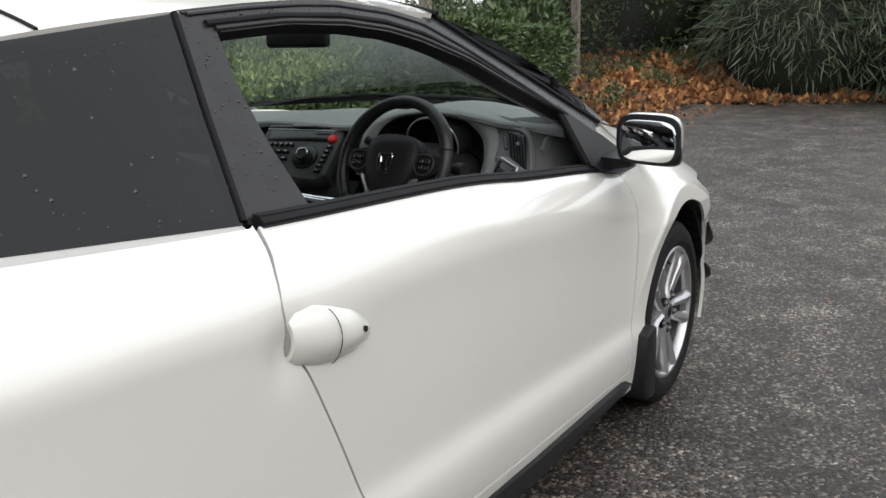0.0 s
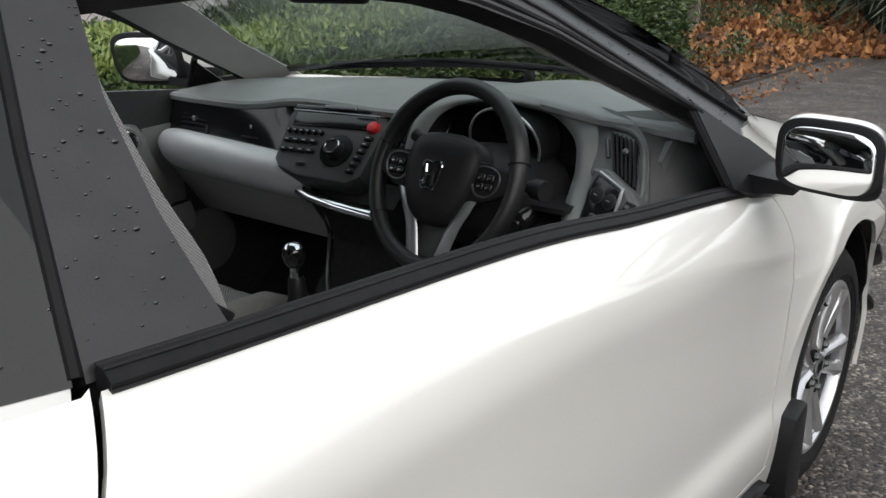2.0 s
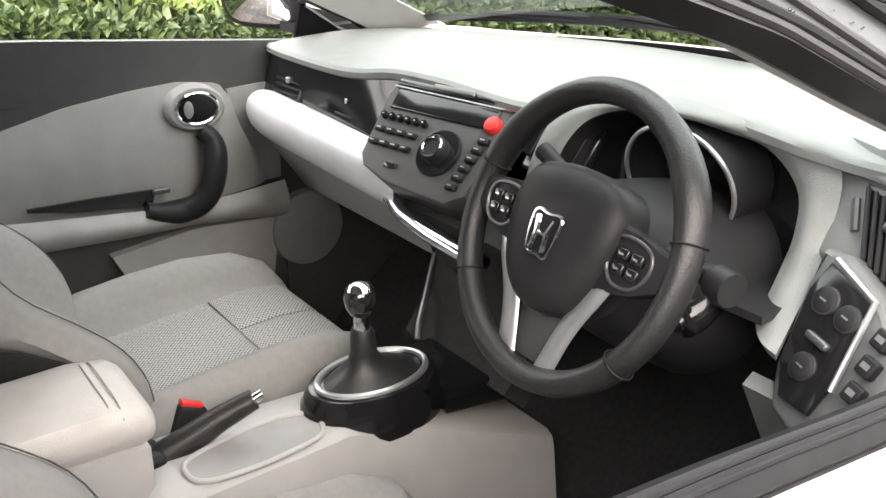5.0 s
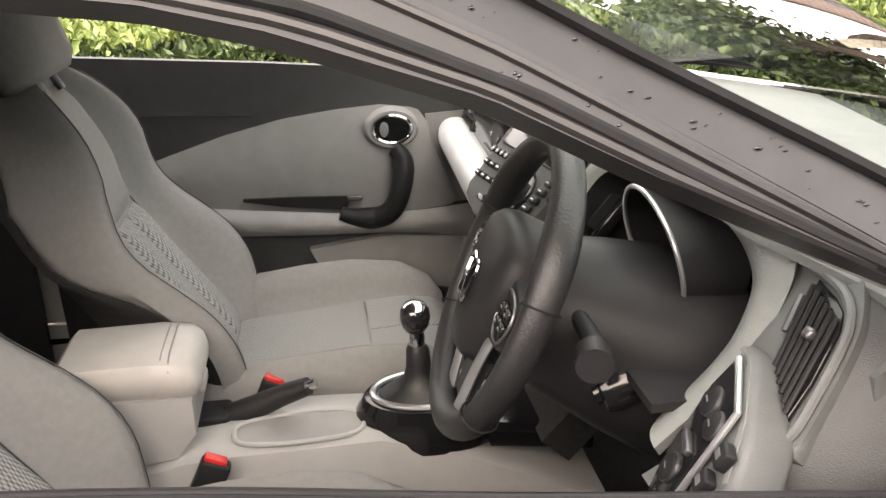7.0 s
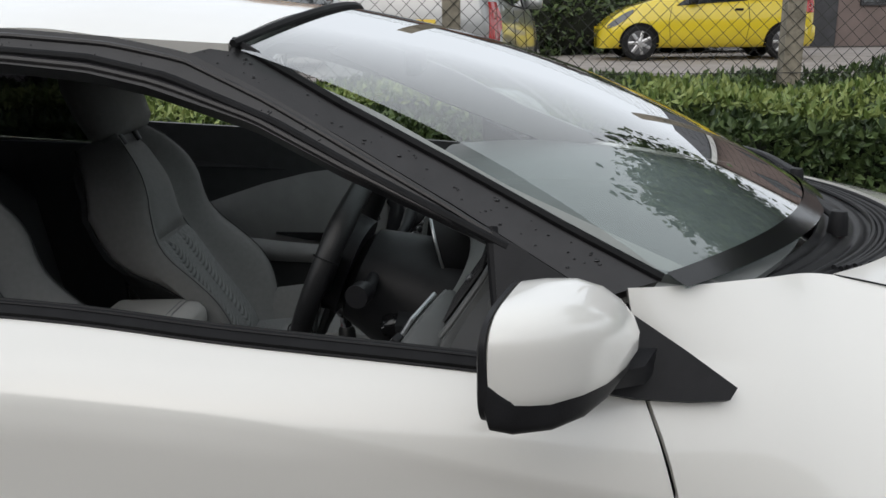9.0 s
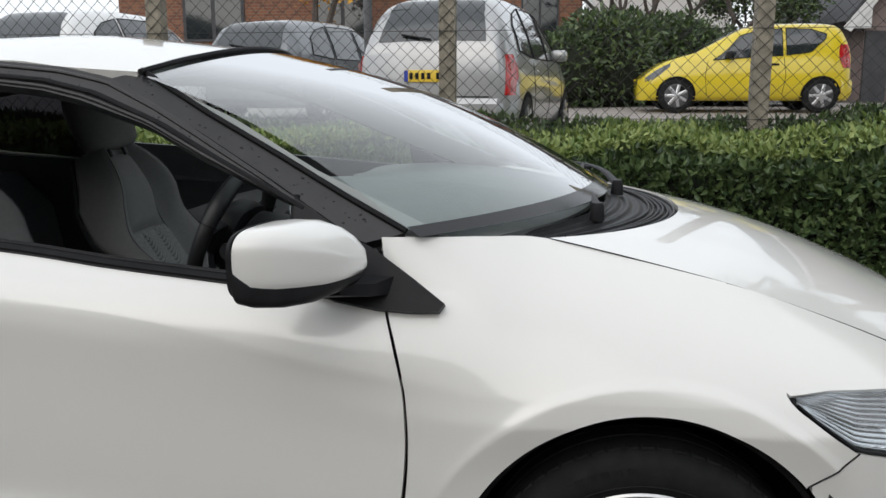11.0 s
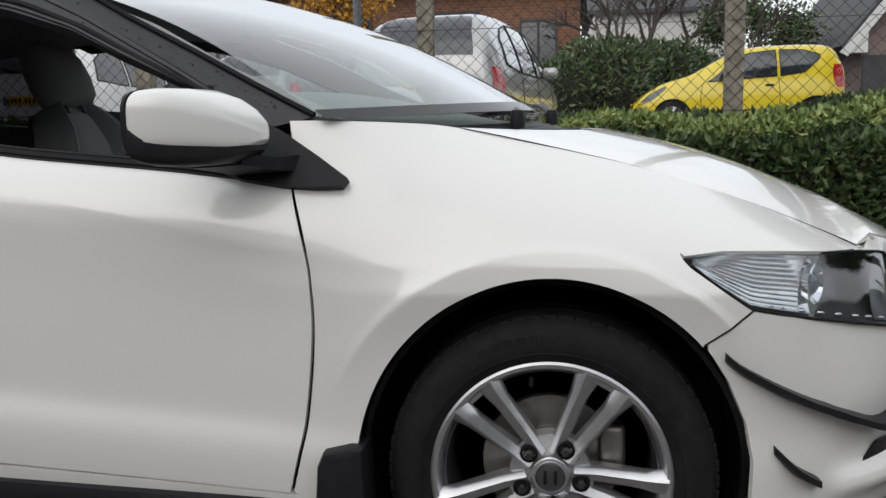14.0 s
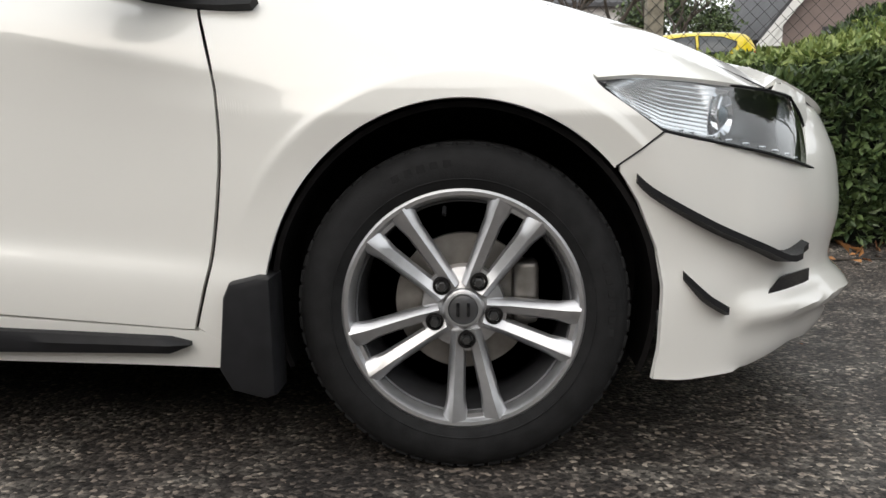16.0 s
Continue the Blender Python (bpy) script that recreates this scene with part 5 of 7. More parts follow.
out = [(-0.098, 0.086), (0.155, 0.082), (0.158, 0.06), (0.140, -0.085), (0.11, -0.104), (-0.02, -0.098), (-0.080, -0.080), (-0.096, -0.062), (-0.102, 0.05)]
part("stack_panel", on(RM, prism(out, -0.06, "z", 0.0, 0.006)), M_dash_dark, stack, "dark grey radio face")
part("display", on(RM, rbox((0.022, 0.044, 0.001), (0.215, 0.036, 0.006), 0.003)), M_gloss, stack, "dark display")
part("top_trim", on(RM, rbox((0.022, 0.074, 0.002), (0.235, 0.012, 0.008), 0.004)), M_gloss, stack, "gloss black trim strip")
part("disc_slot", on(RM, rbox((0.03, 0.075, 0.008), (0.085, 0.010, 0.006), 0.002)), M_satin_dark, stack, "disc slot")
part("trim_line", on(RM, tube([(-0.098, 0.066, 0.002), (0.145, 0.064, 0.002)], 0.0014, 6)), M_satin, stack)
for k in range(6):
    part("round_button", on(RM, lathe([(0.001, 0.010), (0.005, 0.010), (0.006, 0.007), (0.006, 0.0)], 16, axis="z", at=(-0.084 + 0.0175 * k, 0.010, 0))), M_gloss, stack)
    part("button_dot", on(RM, rbox((-0.084 + 0.0175 * k, 0.010, 0.0102), (0.004, 0.0016, 0.0006), 0)), M_satin, stack)
for r in range(2):
    for k in range(4):
        part("button", on(RM, rbox((-0.079 + 0.0235 * k, -0.014 - 0.024 * r, 0.003), (0.0195, 0.011, 0.010), 0.003)), M_black, stack)
        part("button_mark", on(RM, rbox((-0.079 + 0.0235 * k, -0.014 - 0.024 * r, 0.0085), (0.009, 0.0022, 0.0008), 0)), M_satin, stack)
part("knob_ring", on(RM, lathe([(0.001, 0.006), (0.038, 0.006), (0.040, 0.003), (0.040, 0.0)], 40, axis="z", at=(0.058, -0.030, 0))), M_gloss, stack)
part("volume_knob", on(RM, lathe([(0.001, 0.022), (0.012, 0.022), (0.0125, 0.025), (0.019, 0.025), (0.0215, 0.022), (0.022, 0.006), (0.001, 0.006)], 40, axis="z", at=(0.058, -0.030, 0))), M_black, stack, "black volume knob")
part("knob_rim", on(RM, tube([(0.058 + 0.0165 * math.cos(a), -0.030 + 0.0165 * math.sin(a), 0.0252) for a in np.linspace(0, 2 * math.pi, 32, endpoint=False)], 0.0026, 6, closed=True)), M_chrome, stack, "chrome rim")
part("knob_face", on(RM, lathe([(0.001, 0.0235), (0.0125, 0.0235), (0.0125, 0.022), (0.001, 0.022)], 32, axis="z", at=(0.058, -0.030, 0))), M_black, stack)
part("hazard_button", on(RM, lathe([(0.001, 0.012), (0.011, 0.0105), (0.014, 0.007), (0.015, 0.0)], 28, axis="z", at=(0.128, 0.034, 0))), M_red, stack, "red hazard button")
for k in range(6):
    part("side_button", on(RM, rbox((0.128 - 0.003 * k, 0.006 - 0.0165 * k, 0.004), (0.020, 0.012, 0.010), 0.003)), M_black, stack)
    part("button_mark", on(RM, rbox((0.128 - 0.003 * k, 0.006 - 0.0165 * k, 0.0095), (0.008, 0.002, 0.0008), 0)), M_satin, stack)
part("aux_socket", on(RM, rbox((-0.02, -0.070, 0.002), (0.026, 0.010, 0.004), 0.002)), M_gloss, stack)
# chrome strip and black console face under the stack
part("chrome_strip", tube([(-0.815, 0.125, 0.782), (-0.838, 0.06, 0.780), (-0.850, -0.03, 0.777), (-0.850, -0.15, 0.772)], 0.016, 12, flat=0.75), M_chrome, stack, "bright chrome strip")
part("console_face", sheet([[(x, y, z) for x, z in ((-0.80, 0.775), (-0.735, 0.70), (-0.715, 0.64), (-0.745, 0.58), (-0.79, 0.53))] for y in np.linspace(0.13, -0.14, 6)], 0.06, (0, 0, 0.6)), M_carpet, stack, "black lower console face")
part("stack_edge", tube([(-0.785, 0.134, 0.765), (-0.735, 0.145, 0.70), (-0.70, 0.160, 0.648), (-0.74, 0.125, 0.61), (-0.80, 0.07, 0.572), (-0.815, 0.055, 0.55)], 0.006, 8), M_satin_dark, stack)

# vent between stack and dials
for k in range(7):
    part("centre_slat", rbox((-0.735 + 0.0015 * k, -0.135 - 0.013 * k, 0.945 - 0.002 * k), (0.022, 0.004, 0.085), 0.001, 1, Matrix.Rotation(radians(38), 4, "Y")), M_black, dash)
part("centre_vent", on(Matrix.Translation((-0.728, -0.17, 0.93)) @ Matrix.Rotation(radians(38), 4, "Y"), rbox((0.012, 0, 0), (0.02, 0.11, 0.10), 0.006)), M_gloss, dash)

# dials under their hood
bin_ = new("instrument_binnacle")
bin_.parent = car
bin_["label"] = "black instrument binnacle with a silver dial rim"
rim_in = spline([(-0.775, -0.200, 0.845), (-0.768, -0.203, 0.92), (-0.752, -0.222, 0.968), (-0.738, -0.255, 0.992), (-0.737, -0.31, 1.006), (-0.745, -0.37, 1.012), (-0.726, -0.42, 1.003), (-0.694, -0.462, 0.985), (-0.683, -0.498, 0.945), (-0.699, -0.512, 0.90), (-0.722, -0.516, 0.865), (-0.775, -0.528, 0.82)], 60)
rim_out = spline([(-0.785, -0.150, 0.840), (-0.765, -0.155, 0.925), (-0.738, -0.180, 0.986), (-0.720, -0.24, 1.010), (-0.714, -0.31, 1.022), (-0.719, -0.37, 1.028), (-0.716, -0.43, 1.021), (-0.672, -0.490, 1.000), (-0.660, -0.532, 0.972), (-0.688, -0.548, 0.91), (-0.728, -0.558, 0.865), (-0.805, -0.575, 0.81)], 60)
g = ruled(rim_in, rim_out, 9)
g[..., 0] -= 0.010 * np.sin(np.linspace(0, math.pi, 9))[None, :]
part("binnacle_hood", sheet(g, 0.012, (-0.5, -0.37, 0.9)), M_dash, bin_, "grey hood round the dials")
deep = np.array(rim_in) * [0, 0.92, 0.90] + [-0.655, -0.375 * 0.08, 0.93 * 0.10]
part("binnacle_throat", sheet(ruled(rim_in, deep, 8)), M_black, bin_, "black hollow of the binnacle")
part("binnacle_back", sheet([[(-0.65, y, z) for z in np.linspace(0.80, 0.985, 4)] for y in np.linspace(-0.19, -0.52, 4)], 0.01, (0, 0, 0.9)), M_gloss, bin_)
part("binnacle_floor", sheet([[(x, y, 0.842) for x in (-0.80, -0.65)] for y in np.linspace(-0.19, -0.55, 4)], 0.01, (-0.7, -0.37, 0)), M_black, bin_)
secs = []
for x, r in ((-0.66, 0.080), (-0.735, 0.082), (-0.737, 0.078), (-0.66, 0.076)):
    secs.append([(x - (0.018 * math.sin(a) if x < -0.7 else 0), -0.375 + r * math.cos(a), 0.932 + 0.86 * r * math.sin(a)) for a in np.linspace(0, 2 * math.pi, 48, endpoint=False)])
part("dial_shroud", loft(secs, False), M_black, bin_, "black dial shroud")
part("dial_ring", tube([(-0.7365 - 0.018 * math.sin(a), -0.375 + 0.080 * math.cos(a), 0.932 + 0.069 * math.sin(a)) for a in np.linspace(0, 2 * math.pi, 48, endpoint=False)], 0.0030, 8, closed=True, up=(1, 0, 0)), M_satin, bin_, "silver dial rim")
part("dial_face", lathe([(0.001, -0.675), (0.070, -0.675), (0.070, -0.665), (0.001, -0.665)], 40, axis="x", at=(0, -0.375, 0.932)), M_gloss, bin_, "dark round dial")

# outer pod: vent and switches
pod = new("outer_pod")
pod.parent = car
pod["label"] = "grey dash end with vent and switches"
QC = Vector((-0.759, -0.596, 0.866))
ex = Vector((-0.355, -0.928, -0.109)).normalized()
ez = Vector((-0.829, 0.259, 0.496)).normalized()
ez = (ez - ex * ez.dot(ex)).normalized()
PM = Matrix.Translation(QC) @ Matrix((ex, ez.cross(ex), ez)).transposed().to_4x4()
plate_face = [(-0.050, 0.045), (-0.020, 0.052), (0.060, 0.030), (0.105, 0.0), (0.118, -0.09), (0.065, -0.130), (0.020, -0.125), (-0.010, -0.085), (-0.036, 0.0)]
# switch surround and vent face take the darker copy, for their shade
part("pod_face", on(PM, prism(plate_face, -0.05, "z", -0.004, 0.010, seg=3)), M_dash_shaded, pod, "grey switch surround")
# the vent sits deeper, on a plane of its own
vz = Vector((-0.78, -0.03, 0.62)).normalized()
vx = (Vector((0, -1, 0)) - vz * -vz.y).normalized()
VM = Matrix.Translation((-0.676, -0.599, 0.931)) @ Matrix((vx, vz.cross(vx), vz)).transposed().to_4x4()
face = spline([(-0.118, 0.082), (-0.070, 0.087), (-0.014, 0.070), (0.028, 0.034), (0.049, -0.006), (0.066, -0.060), (0.072, -0.098), (0.026, -0.079), (-0.024, -0.051), (-0.052, -0.056), (-0.084, -0.009)], 44, closed=True)
part("vent_face", on(VM, prism([tuple(p) for p in face], -0.05, "z", -0.003, 0.008, seg=3)), M_dash_shaded, pod, "grey dash end")
rim_line = spline([(-0.061, 0.049), (-0.042, 0.048), (-0.003, 0.043), (0.023, 0.026), (0.038, -0.001), (0.058, -0.063), (0.060, -0.085)], 24)
part("vent_rim", on(VM, tube([(x, y, 0.0) for x, y in rim_line], 0.005, 8)), M_dash_shaded, pod)
bevel = [VM @ Vector((x, y, 0.0)) for x, y in [(-0.030, -0.052), (-0.022, -0.040), (0.046, -0.075), (0.070, -0.097)]]
low = [PM @ Vector(p) for p in ((-0.046, 0.043, -0.004), (-0.015, 0.046, -0.004), (0.055, 0.026, -0.004), (0.098, -0.004, -0.004))]
part("pod_bevel", sheet(ruled(resample([tuple(p) for p in bevel], 12), resample([tuple(p) for p in low], 12), 6), 0.006, (0, 0, 0.8)), M_dash, pod, "pale bevel between vent and switches")
edge = [VM @ Vector((x, y, -0.006)) for x, y in ((-0.065, 0.080), (-0.014, 0.063), (0.024, 0.030), (0.044, -0.008), (0.060, -0.060), (0.062, -0.085), (0.064, -0.098), (0.066, -0.15))]
far_ = [Vector(p) for p in ((-0.50, -0.690, 0.972), (-0.49, -0.712, 0.955), (-0.49, -0.722, 0.93), (-0.50, -0.728, 0.90), (-0.52, -0.732, 0.86), (-0.54, -0.733, 0.82), (-0.60, -0.733, 0.77))]
g = ruled(resample([tuple(p) for p in edge], 30), resample([tuple(p) for p in far_], 30), 12)
for _ in range(12):
    g[1:-1] = (g[:-2] + 2 * g[1:-1] + g[2:]) / 4
bulge = np.sin(np.linspace(0, math.pi, 12))[None, :]
g[..., 2] += 0.012 * bulge
g[..., 1] -= 0.014 * bulge
# same plastic as the dash top; its shade is put into the dark colour
part("pod_side", sheet(g, 0.006, (-0.3, 0, 0.6)), M_dash_dark, pod, "curved end of the dash, coloured darker for its shade")
vent = part("air_vent", on(VM, prism([(-0.039, 0.041), (-0.009, 0.036), (0.012, 0.029), (0.023, 0.014), (0.039, -0.035), (0.048, -0.071), (0.022, -0.059), (-0.006, -0.044)], 0.004, "z", -0.002, 0.002)), M_gloss, pod, "upright slatted vent")
for k in range(6):
    part("slat", on(VM, tube([(-0.034 + 0.0098 * k, 0.034 - 0.0024 * k, 0.006), (-0.002 + 0.0092 * k, -0.044 - 0.0046 * k, 0.006)], 0.0026, 6)), M_black, vent)
part("vent_tab", on(VM, rbox((0.007, -0.003, 0.010), (0.012, 0.012, 0.010), 0.004)), M_satin_dark, vent)
part("vent_wheel", on(VM, tube([(-0.042, 0.020, 0.0), (-0.027, -0.015, 0.0)], 0.0045, 8)), M_satin_dark, pod)
plate = part("switch_plate", on(PM, prism([(-0.026, 0.034), (0.042, 0.024), (0.066, -0.066), (0.066, -0.100), (0.025, -0.106), (-0.002, -0.075), (-0.028, 0.0)], 0.008, "z", -0.004, 0.003)), M_gloss, pod, "gloss black switch plate")
for a, b, r in ((0.0, 0.0, 0.014), (0.034, -0.001, 0.013), (0.028, -0.066, 0.014)):
    part("switch_ring", on(PM, lathe([(r, 0.007), (r + 0.0012, 0.007), (r + 0.0015, 0.003), (r, 0.003)], 28, axis="z", at=(a, b, 0))), M_satin_dark, plate)
    part("round_switch", on(PM, lathe([(0.001, 0.010), (r * 0.8, 0.010), (r, 0.008), (r, 0.003), (0.001, 0.003)], 28, axis="z", at=(a, b, 0))), M_black, plate)
    part("switch_mark", on(PM, rbox((a, b, 0.0102), (0.009, 0.002, 0.0006), 0)), M_satin, plate)
part("mirror_toggle", on(PM, rbox((0.024, -0.036, 0.007), (0.032, 0.009, 0.008), 0.003)), M_satin_dark, plate)
part("plate_trim", on(PM, tube([(-0.022, 0.040, 0.003), (0.045, 0.028, 0.003), (0.070, -0.066, 0.003)], 0.0035, 8)), M_satin, plate, "silver edge trim")
for k in range(3):
    b = part("drive_mode_button", on(PM, rbox((0.078 + 0.006 * k, 0.004 - 0.028 * k, 0.002), (0.020, 0.020, 0.012), 0.003)), M_black, pod)
    part("button_mark", on(PM, rbox((0.078 + 0.006 * k, 0.004 - 0.028 * k, 0.0085), (0.010, 0.006, 0.0008), 0)), M_satin, b)
part("knee_panel", sheet([[(-0.80 + 0.10 * t, y, 0.755 - 0.16 * t) for t in np.linspace(0, 1, 6)] for y in np.linspace(-0.54, -0.70, 10)], 0.02, (0, 0, 0.6)), M_dash, dash, "grey knee panel")

# ---- inside: steering wheel ----
tilt = radians(23)
SW = Matrix.Translation((-0.908, -0.364, 0.900)) @ Matrix.Rotation(radians(-5), 4, "Z") @ Matrix(((0, math.sin(tilt), -math.cos(tilt)), (-1, 0, 0), (0, math.cos(tilt), math.sin(tilt)))).to_4x4()
wheel = new("steering_wheel")
wheel.parent = car
wheel["label"] = "black leather steering wheel with silver spokes"
secs = []
for a in np.linspace(0, 2 * math.pi, 72, endpoint=False):
    fat = 0.0150 + 0.0025 * math.exp(-((math.sin(a) - 0.55) / 0.25) ** 2)
    secs.append([((0.165 + fat * math.cos(b)) * math.cos(a), (0.165 + fat * math.cos(b)) * math.sin(a), 1.15 * fat * math.sin(b)) for b in np.linspace(0, 2 * math.pi, 16, endpoint=False)])
secs.append(secs[0])
bm = loft(secs, False)
bmesh.ops.remove_doubles(bm, verts=bm.verts, dist=1e-6)
rim = part("wheel_rim", on(SW, bm), M_leather, wheel, "black leather rim")
for a in (15, 165, 215, 325):
    c, sn = math.cos(radians(a)), math.sin(radians(a))
    part("rim_seam", on(SW, tube([((0.165 + 0.0172 * math.cos(b)) * c, (0.165 + 0.0172 * math.cos(b)) * sn, 0.0205 * math.sin(b)) for b in np.linspace(0, 2 * math.pi, 16, endpoint=False)], 0.0012, 5, closed=True, up=(c, sn, 0))), M_rubber, rim)
pad = [(-0.070, 0.060), (-0.040, 0.072), (0.0, 0.075), (0.040, 0.072), (0.070, 0.060), (0.083, 0.03), (0.080, -0.01), (0.062, -0.055), (0.036, -0.082), (0.0, -0.090), (-0.036, -0.082), (-0.062, -0.055), (-0.080, -0.01), (-0.083, 0.03)]
pad = spline(pad, 40, closed=True)
secs = [[(x * k, y * k, z) for x, y in pad] for k, z in ((1.0, -0.03), (1.03, 0.0), (1.0, 0.014), (0.9, 0.024), (0.6, 0.030), (0.2, 0.032))]
airbag = part("airbag_cover", on(SW, loft(secs)), M_black, wheel, "black padded centre")
bm = bmesh.new()
fr = [(-0.0215, 0.0215), (0.0, 0.0225), (0.0215, 0.0215), (0.0165, -0.0215), (0.0, -0.0225), (-0.0165, -0.0215)]
fr = spline(fr, 32, closed=True)
tube([(x * 1.02, y - 0.006, 0.035) for x, y in fr], 0.0022, 6, closed=True, up=(0, 0, 1), bm=bm)
for sg in (-1, 1):
    tube([(sg * 0.0135, 0.012, 0.036), (sg * 0.0085, -0.004, 0.037), (sg * 0.0105, -0.025, 0.036)], 0.0034, 6, bm=bm)
tube([(-0.008, -0.006, 0.0365), (0.008, -0.006, 0.0365)], 0.0030, 6, bm=bm)
part("badge", on(SW, bm), M_chrome, airbag, "chrome badge")
for sg in (-1, 1):
    arm = [(sg * a, b) for a, b in ((0.070, 0.040), (0.105, 0.034), (0.160, 0.028), (0.162, -0.008), (0.118, -0.030), (0.070, -0.040))]
    part("side_spoke", on(SW, prism(arm, 0.022, "z", -0.012, 0.006)), M_black, wheel)
    bez = spline([(sg * a, b) for a, b in ((0.082, 0.024), (0.110, 0.028), (0.132, 0.020), (0.136, 0.0), (0.122, -0.020), (0.095, -0.022), (0.080, -0.005))], 30, closed=True)
    part("switch_bezel", on(SW, tube([(x, y, 0.012) for x, y in bez], 0.0020, 6, closed=True, up=(0, 0, 1))), M_satin_dark, wheel, "dark switch bezel")
    for i in range(2):
        for j in range(2):
            part("wheel_button", on(SW, rbox((sg * (0.098 + 0.020 * i), 0.010 - 0.016 * j, 0.012), (0.017, 0.013, 0.008), 0.003)), M_gloss, wheel)
            part("button_mark", on(SW, rbox((sg * (0.098 + 0.020 * i), 0.010 - 0.016 * j, 0.0165), (0.006, 0.002, 0.0006), 0)), M_satin, wheel)
    leg = [(sg * 0.090, -0.026, 0.006), (sg * 0.072, -0.052, 0.004), (sg * 0.050, -0.095, -0.002), (sg * 0.032, -0.156, -0.008)]
    part("lower_spoke", on(SW, tube(spline(leg, 18), np.interp(np.arange(18), [0, 3, 17], [0.008, 0.013, 0.015]), 10, flat=0.35, up=(0, 0, 1))), M_satin, wheel, "satin silver lower spoke")
part("spoke_web", on(SW, prism([(-0.045, -0.075), (0.045, -0.075), (0.022, -0.15), (-0.022, -0.15)], 0.012, "z", -0.022, 0.003)), M_dash_dark, wheel)
col = SW @ Vector((0, 0, -0.02))
secs = []
for d, r in ((0.032, 0.058), (0.045, 0.082), (0.10, 0.098), (0.16, 0.112), (0.24, 0.125)):
    secs.append([tuple(SW @ Vector((r * math.cos(a), r * math.sin(a) - 0.01, -d))) for a in np.linspace(0, 2 * math.pi, 28, endpoint=False)])
part("column_shroud", loft(secs), M_black, wheel, "black column shroud")
stalk_r = part("stalk", tube([tuple(SW @ Vector(p)) for p in ((0.07, 0.02, -0.07), (0.13, 0.018, -0.075), (0.155, 0.016, -0.07))], [0.009, 0.011, 0.017], 12), M_black, wheel, "black stalk")
part("stalk_tip", tube([tuple(SW @ Vector(p)) for p in ((0.152, 0.016, -0.07), (0.178, 0.014, -0.066))], 0.0185, 16), M_black, stalk_r)
part("stalk", tube([tuple(SW @ Vector(p)) for p in ((-0.07, 0.04, -0.07), (-0.12, 0.06, -0.075), (-0.165, 0.075, -0.07))], [0.009, 0.010, 0.013], 12), M_black, wheel, "black stalk")
part("ignition", on(Matrix.Translation((-0.80, -0.462, 0.815)) @ Matrix.Rotation(radians(-20), 4, "Y"), lathe([(0.001, -0.03), (0.012, -0.03), (0.013, -0.024), (0.024, -0.022), (0.028, -0.01), (0.028, 0.03)], 28, axis="x")), M_gloss, wheel, "ignition lock")

# ---- inside: console between the seats ----
M_knob = material("polished_black", (0.03, 0.03, 0.032), 0.12, 0.5, spread=0.1, scale=20, coat=1.0)
con = new("centre_console")
con.parent = car
con["label"] = "light grey console with gear lever and handbrake"
secs = []
for x, z, yl, yr in ((-1.42, 0.50, 0.085, -0.085), (-1.33, 0.522, 0.088, -0.088), (-1.26, 0.528, 0.088, -0.090), (-1.12, 0.530, 0.080, -0.090), (-1.03, 0.528, 0.075, -0.085), (-0.92, 0.50, 0.085, -0.095), (-0.80, 0.46, 0.10, -0.12), (-0.68, 0.42, 0.11, -0.15)):
    secs.append([(x, yl + 0.01, 0.25), (x, yl, z - 0.03), (x, yl - 0.006, z - 0.008), (x, yl - 0.02, z), (x, yr + 0.02, z), (x, yr + 0.006, z - 0.008), (x, yr, z - 0.03), (x, yr - 0.02, 0.25)])
part("console_body", loft(secs), M_console, con, "light grey console body")
tray = spline([(-1.25, -0.062), (-1.255, -0.02), (-1.22, 0.0), (-1.12, 0.012), (-1.065, 0.0), (-1.052, -0.03), (-1.07, -0.065), (-1.13, -0.076), (-1.2, -0.076)], 40, closed=True)
c0 = tray.mean(0)
part("tray_lip", tube([(x, y, 0.531) for x, y in tray], 0.004, 8, closed=True), M_console, con)
part("tray_floor", prism(list(map(tuple, c0 + (tray - c0) * 0.97)), 0.003, "z", 0.5275, 0.0), M_card, con, "recessed tray")
oval_pts = lambda a, b, cx, cy, n=40: [(cx + a * math.cos(t), cy + b * math.sin(t)) for t in np.linspace(0, 2 * math.pi, n, endpoint=False)]
sh = part("gear_surround", loft([[(x, y, z) for x, y in oval_pts(a, b, cx, -0.008)] for a, b, cx, z in ((0.125, 0.082, -0.945, 0.49), (0.120, 0.080, -0.945, 0.535), (0.105, 0.070, -0.945, 0.560), (0.088, 0.055, -0.945, 0.562))]), M_gloss, con, "black gear lever surround")
part("surround_ring", tube([(x, y, 0.563) for x, y in oval_pts(0.092, 0.058, -0.945, -0.008)], 0.0055, 8, closed=True), M_satin, con, "silver ring")
part("gear_gaiter", loft([[(x, y, z) for x, y in oval_pts(a, b, cx, -0.01, 24)] for a, b, cx, z in ((0.084, 0.052, -0.945, 0.561), (0.074, 0.046, -0.946, 0.568), (0.050, 0.036, -0.952, 0.577), (0.028, 0.026, -0.958, 0.590), (0.0205, 0.0205, -0.961, 0.608), (0.0185, 0.0185, -0.962, 0.640), (0.014, 0.014, -0.963, 0.648))]), M_leather, con, "black leather gaiter")
part("gear_stem", lathe([(0.012, 0.645), (0.013, 0.660), (0.011, 0.672), (0.009, 0.676)], 20, axis="z", at=(-0.963, -0.011, 0)), M_chrome, con, "chrome stem")
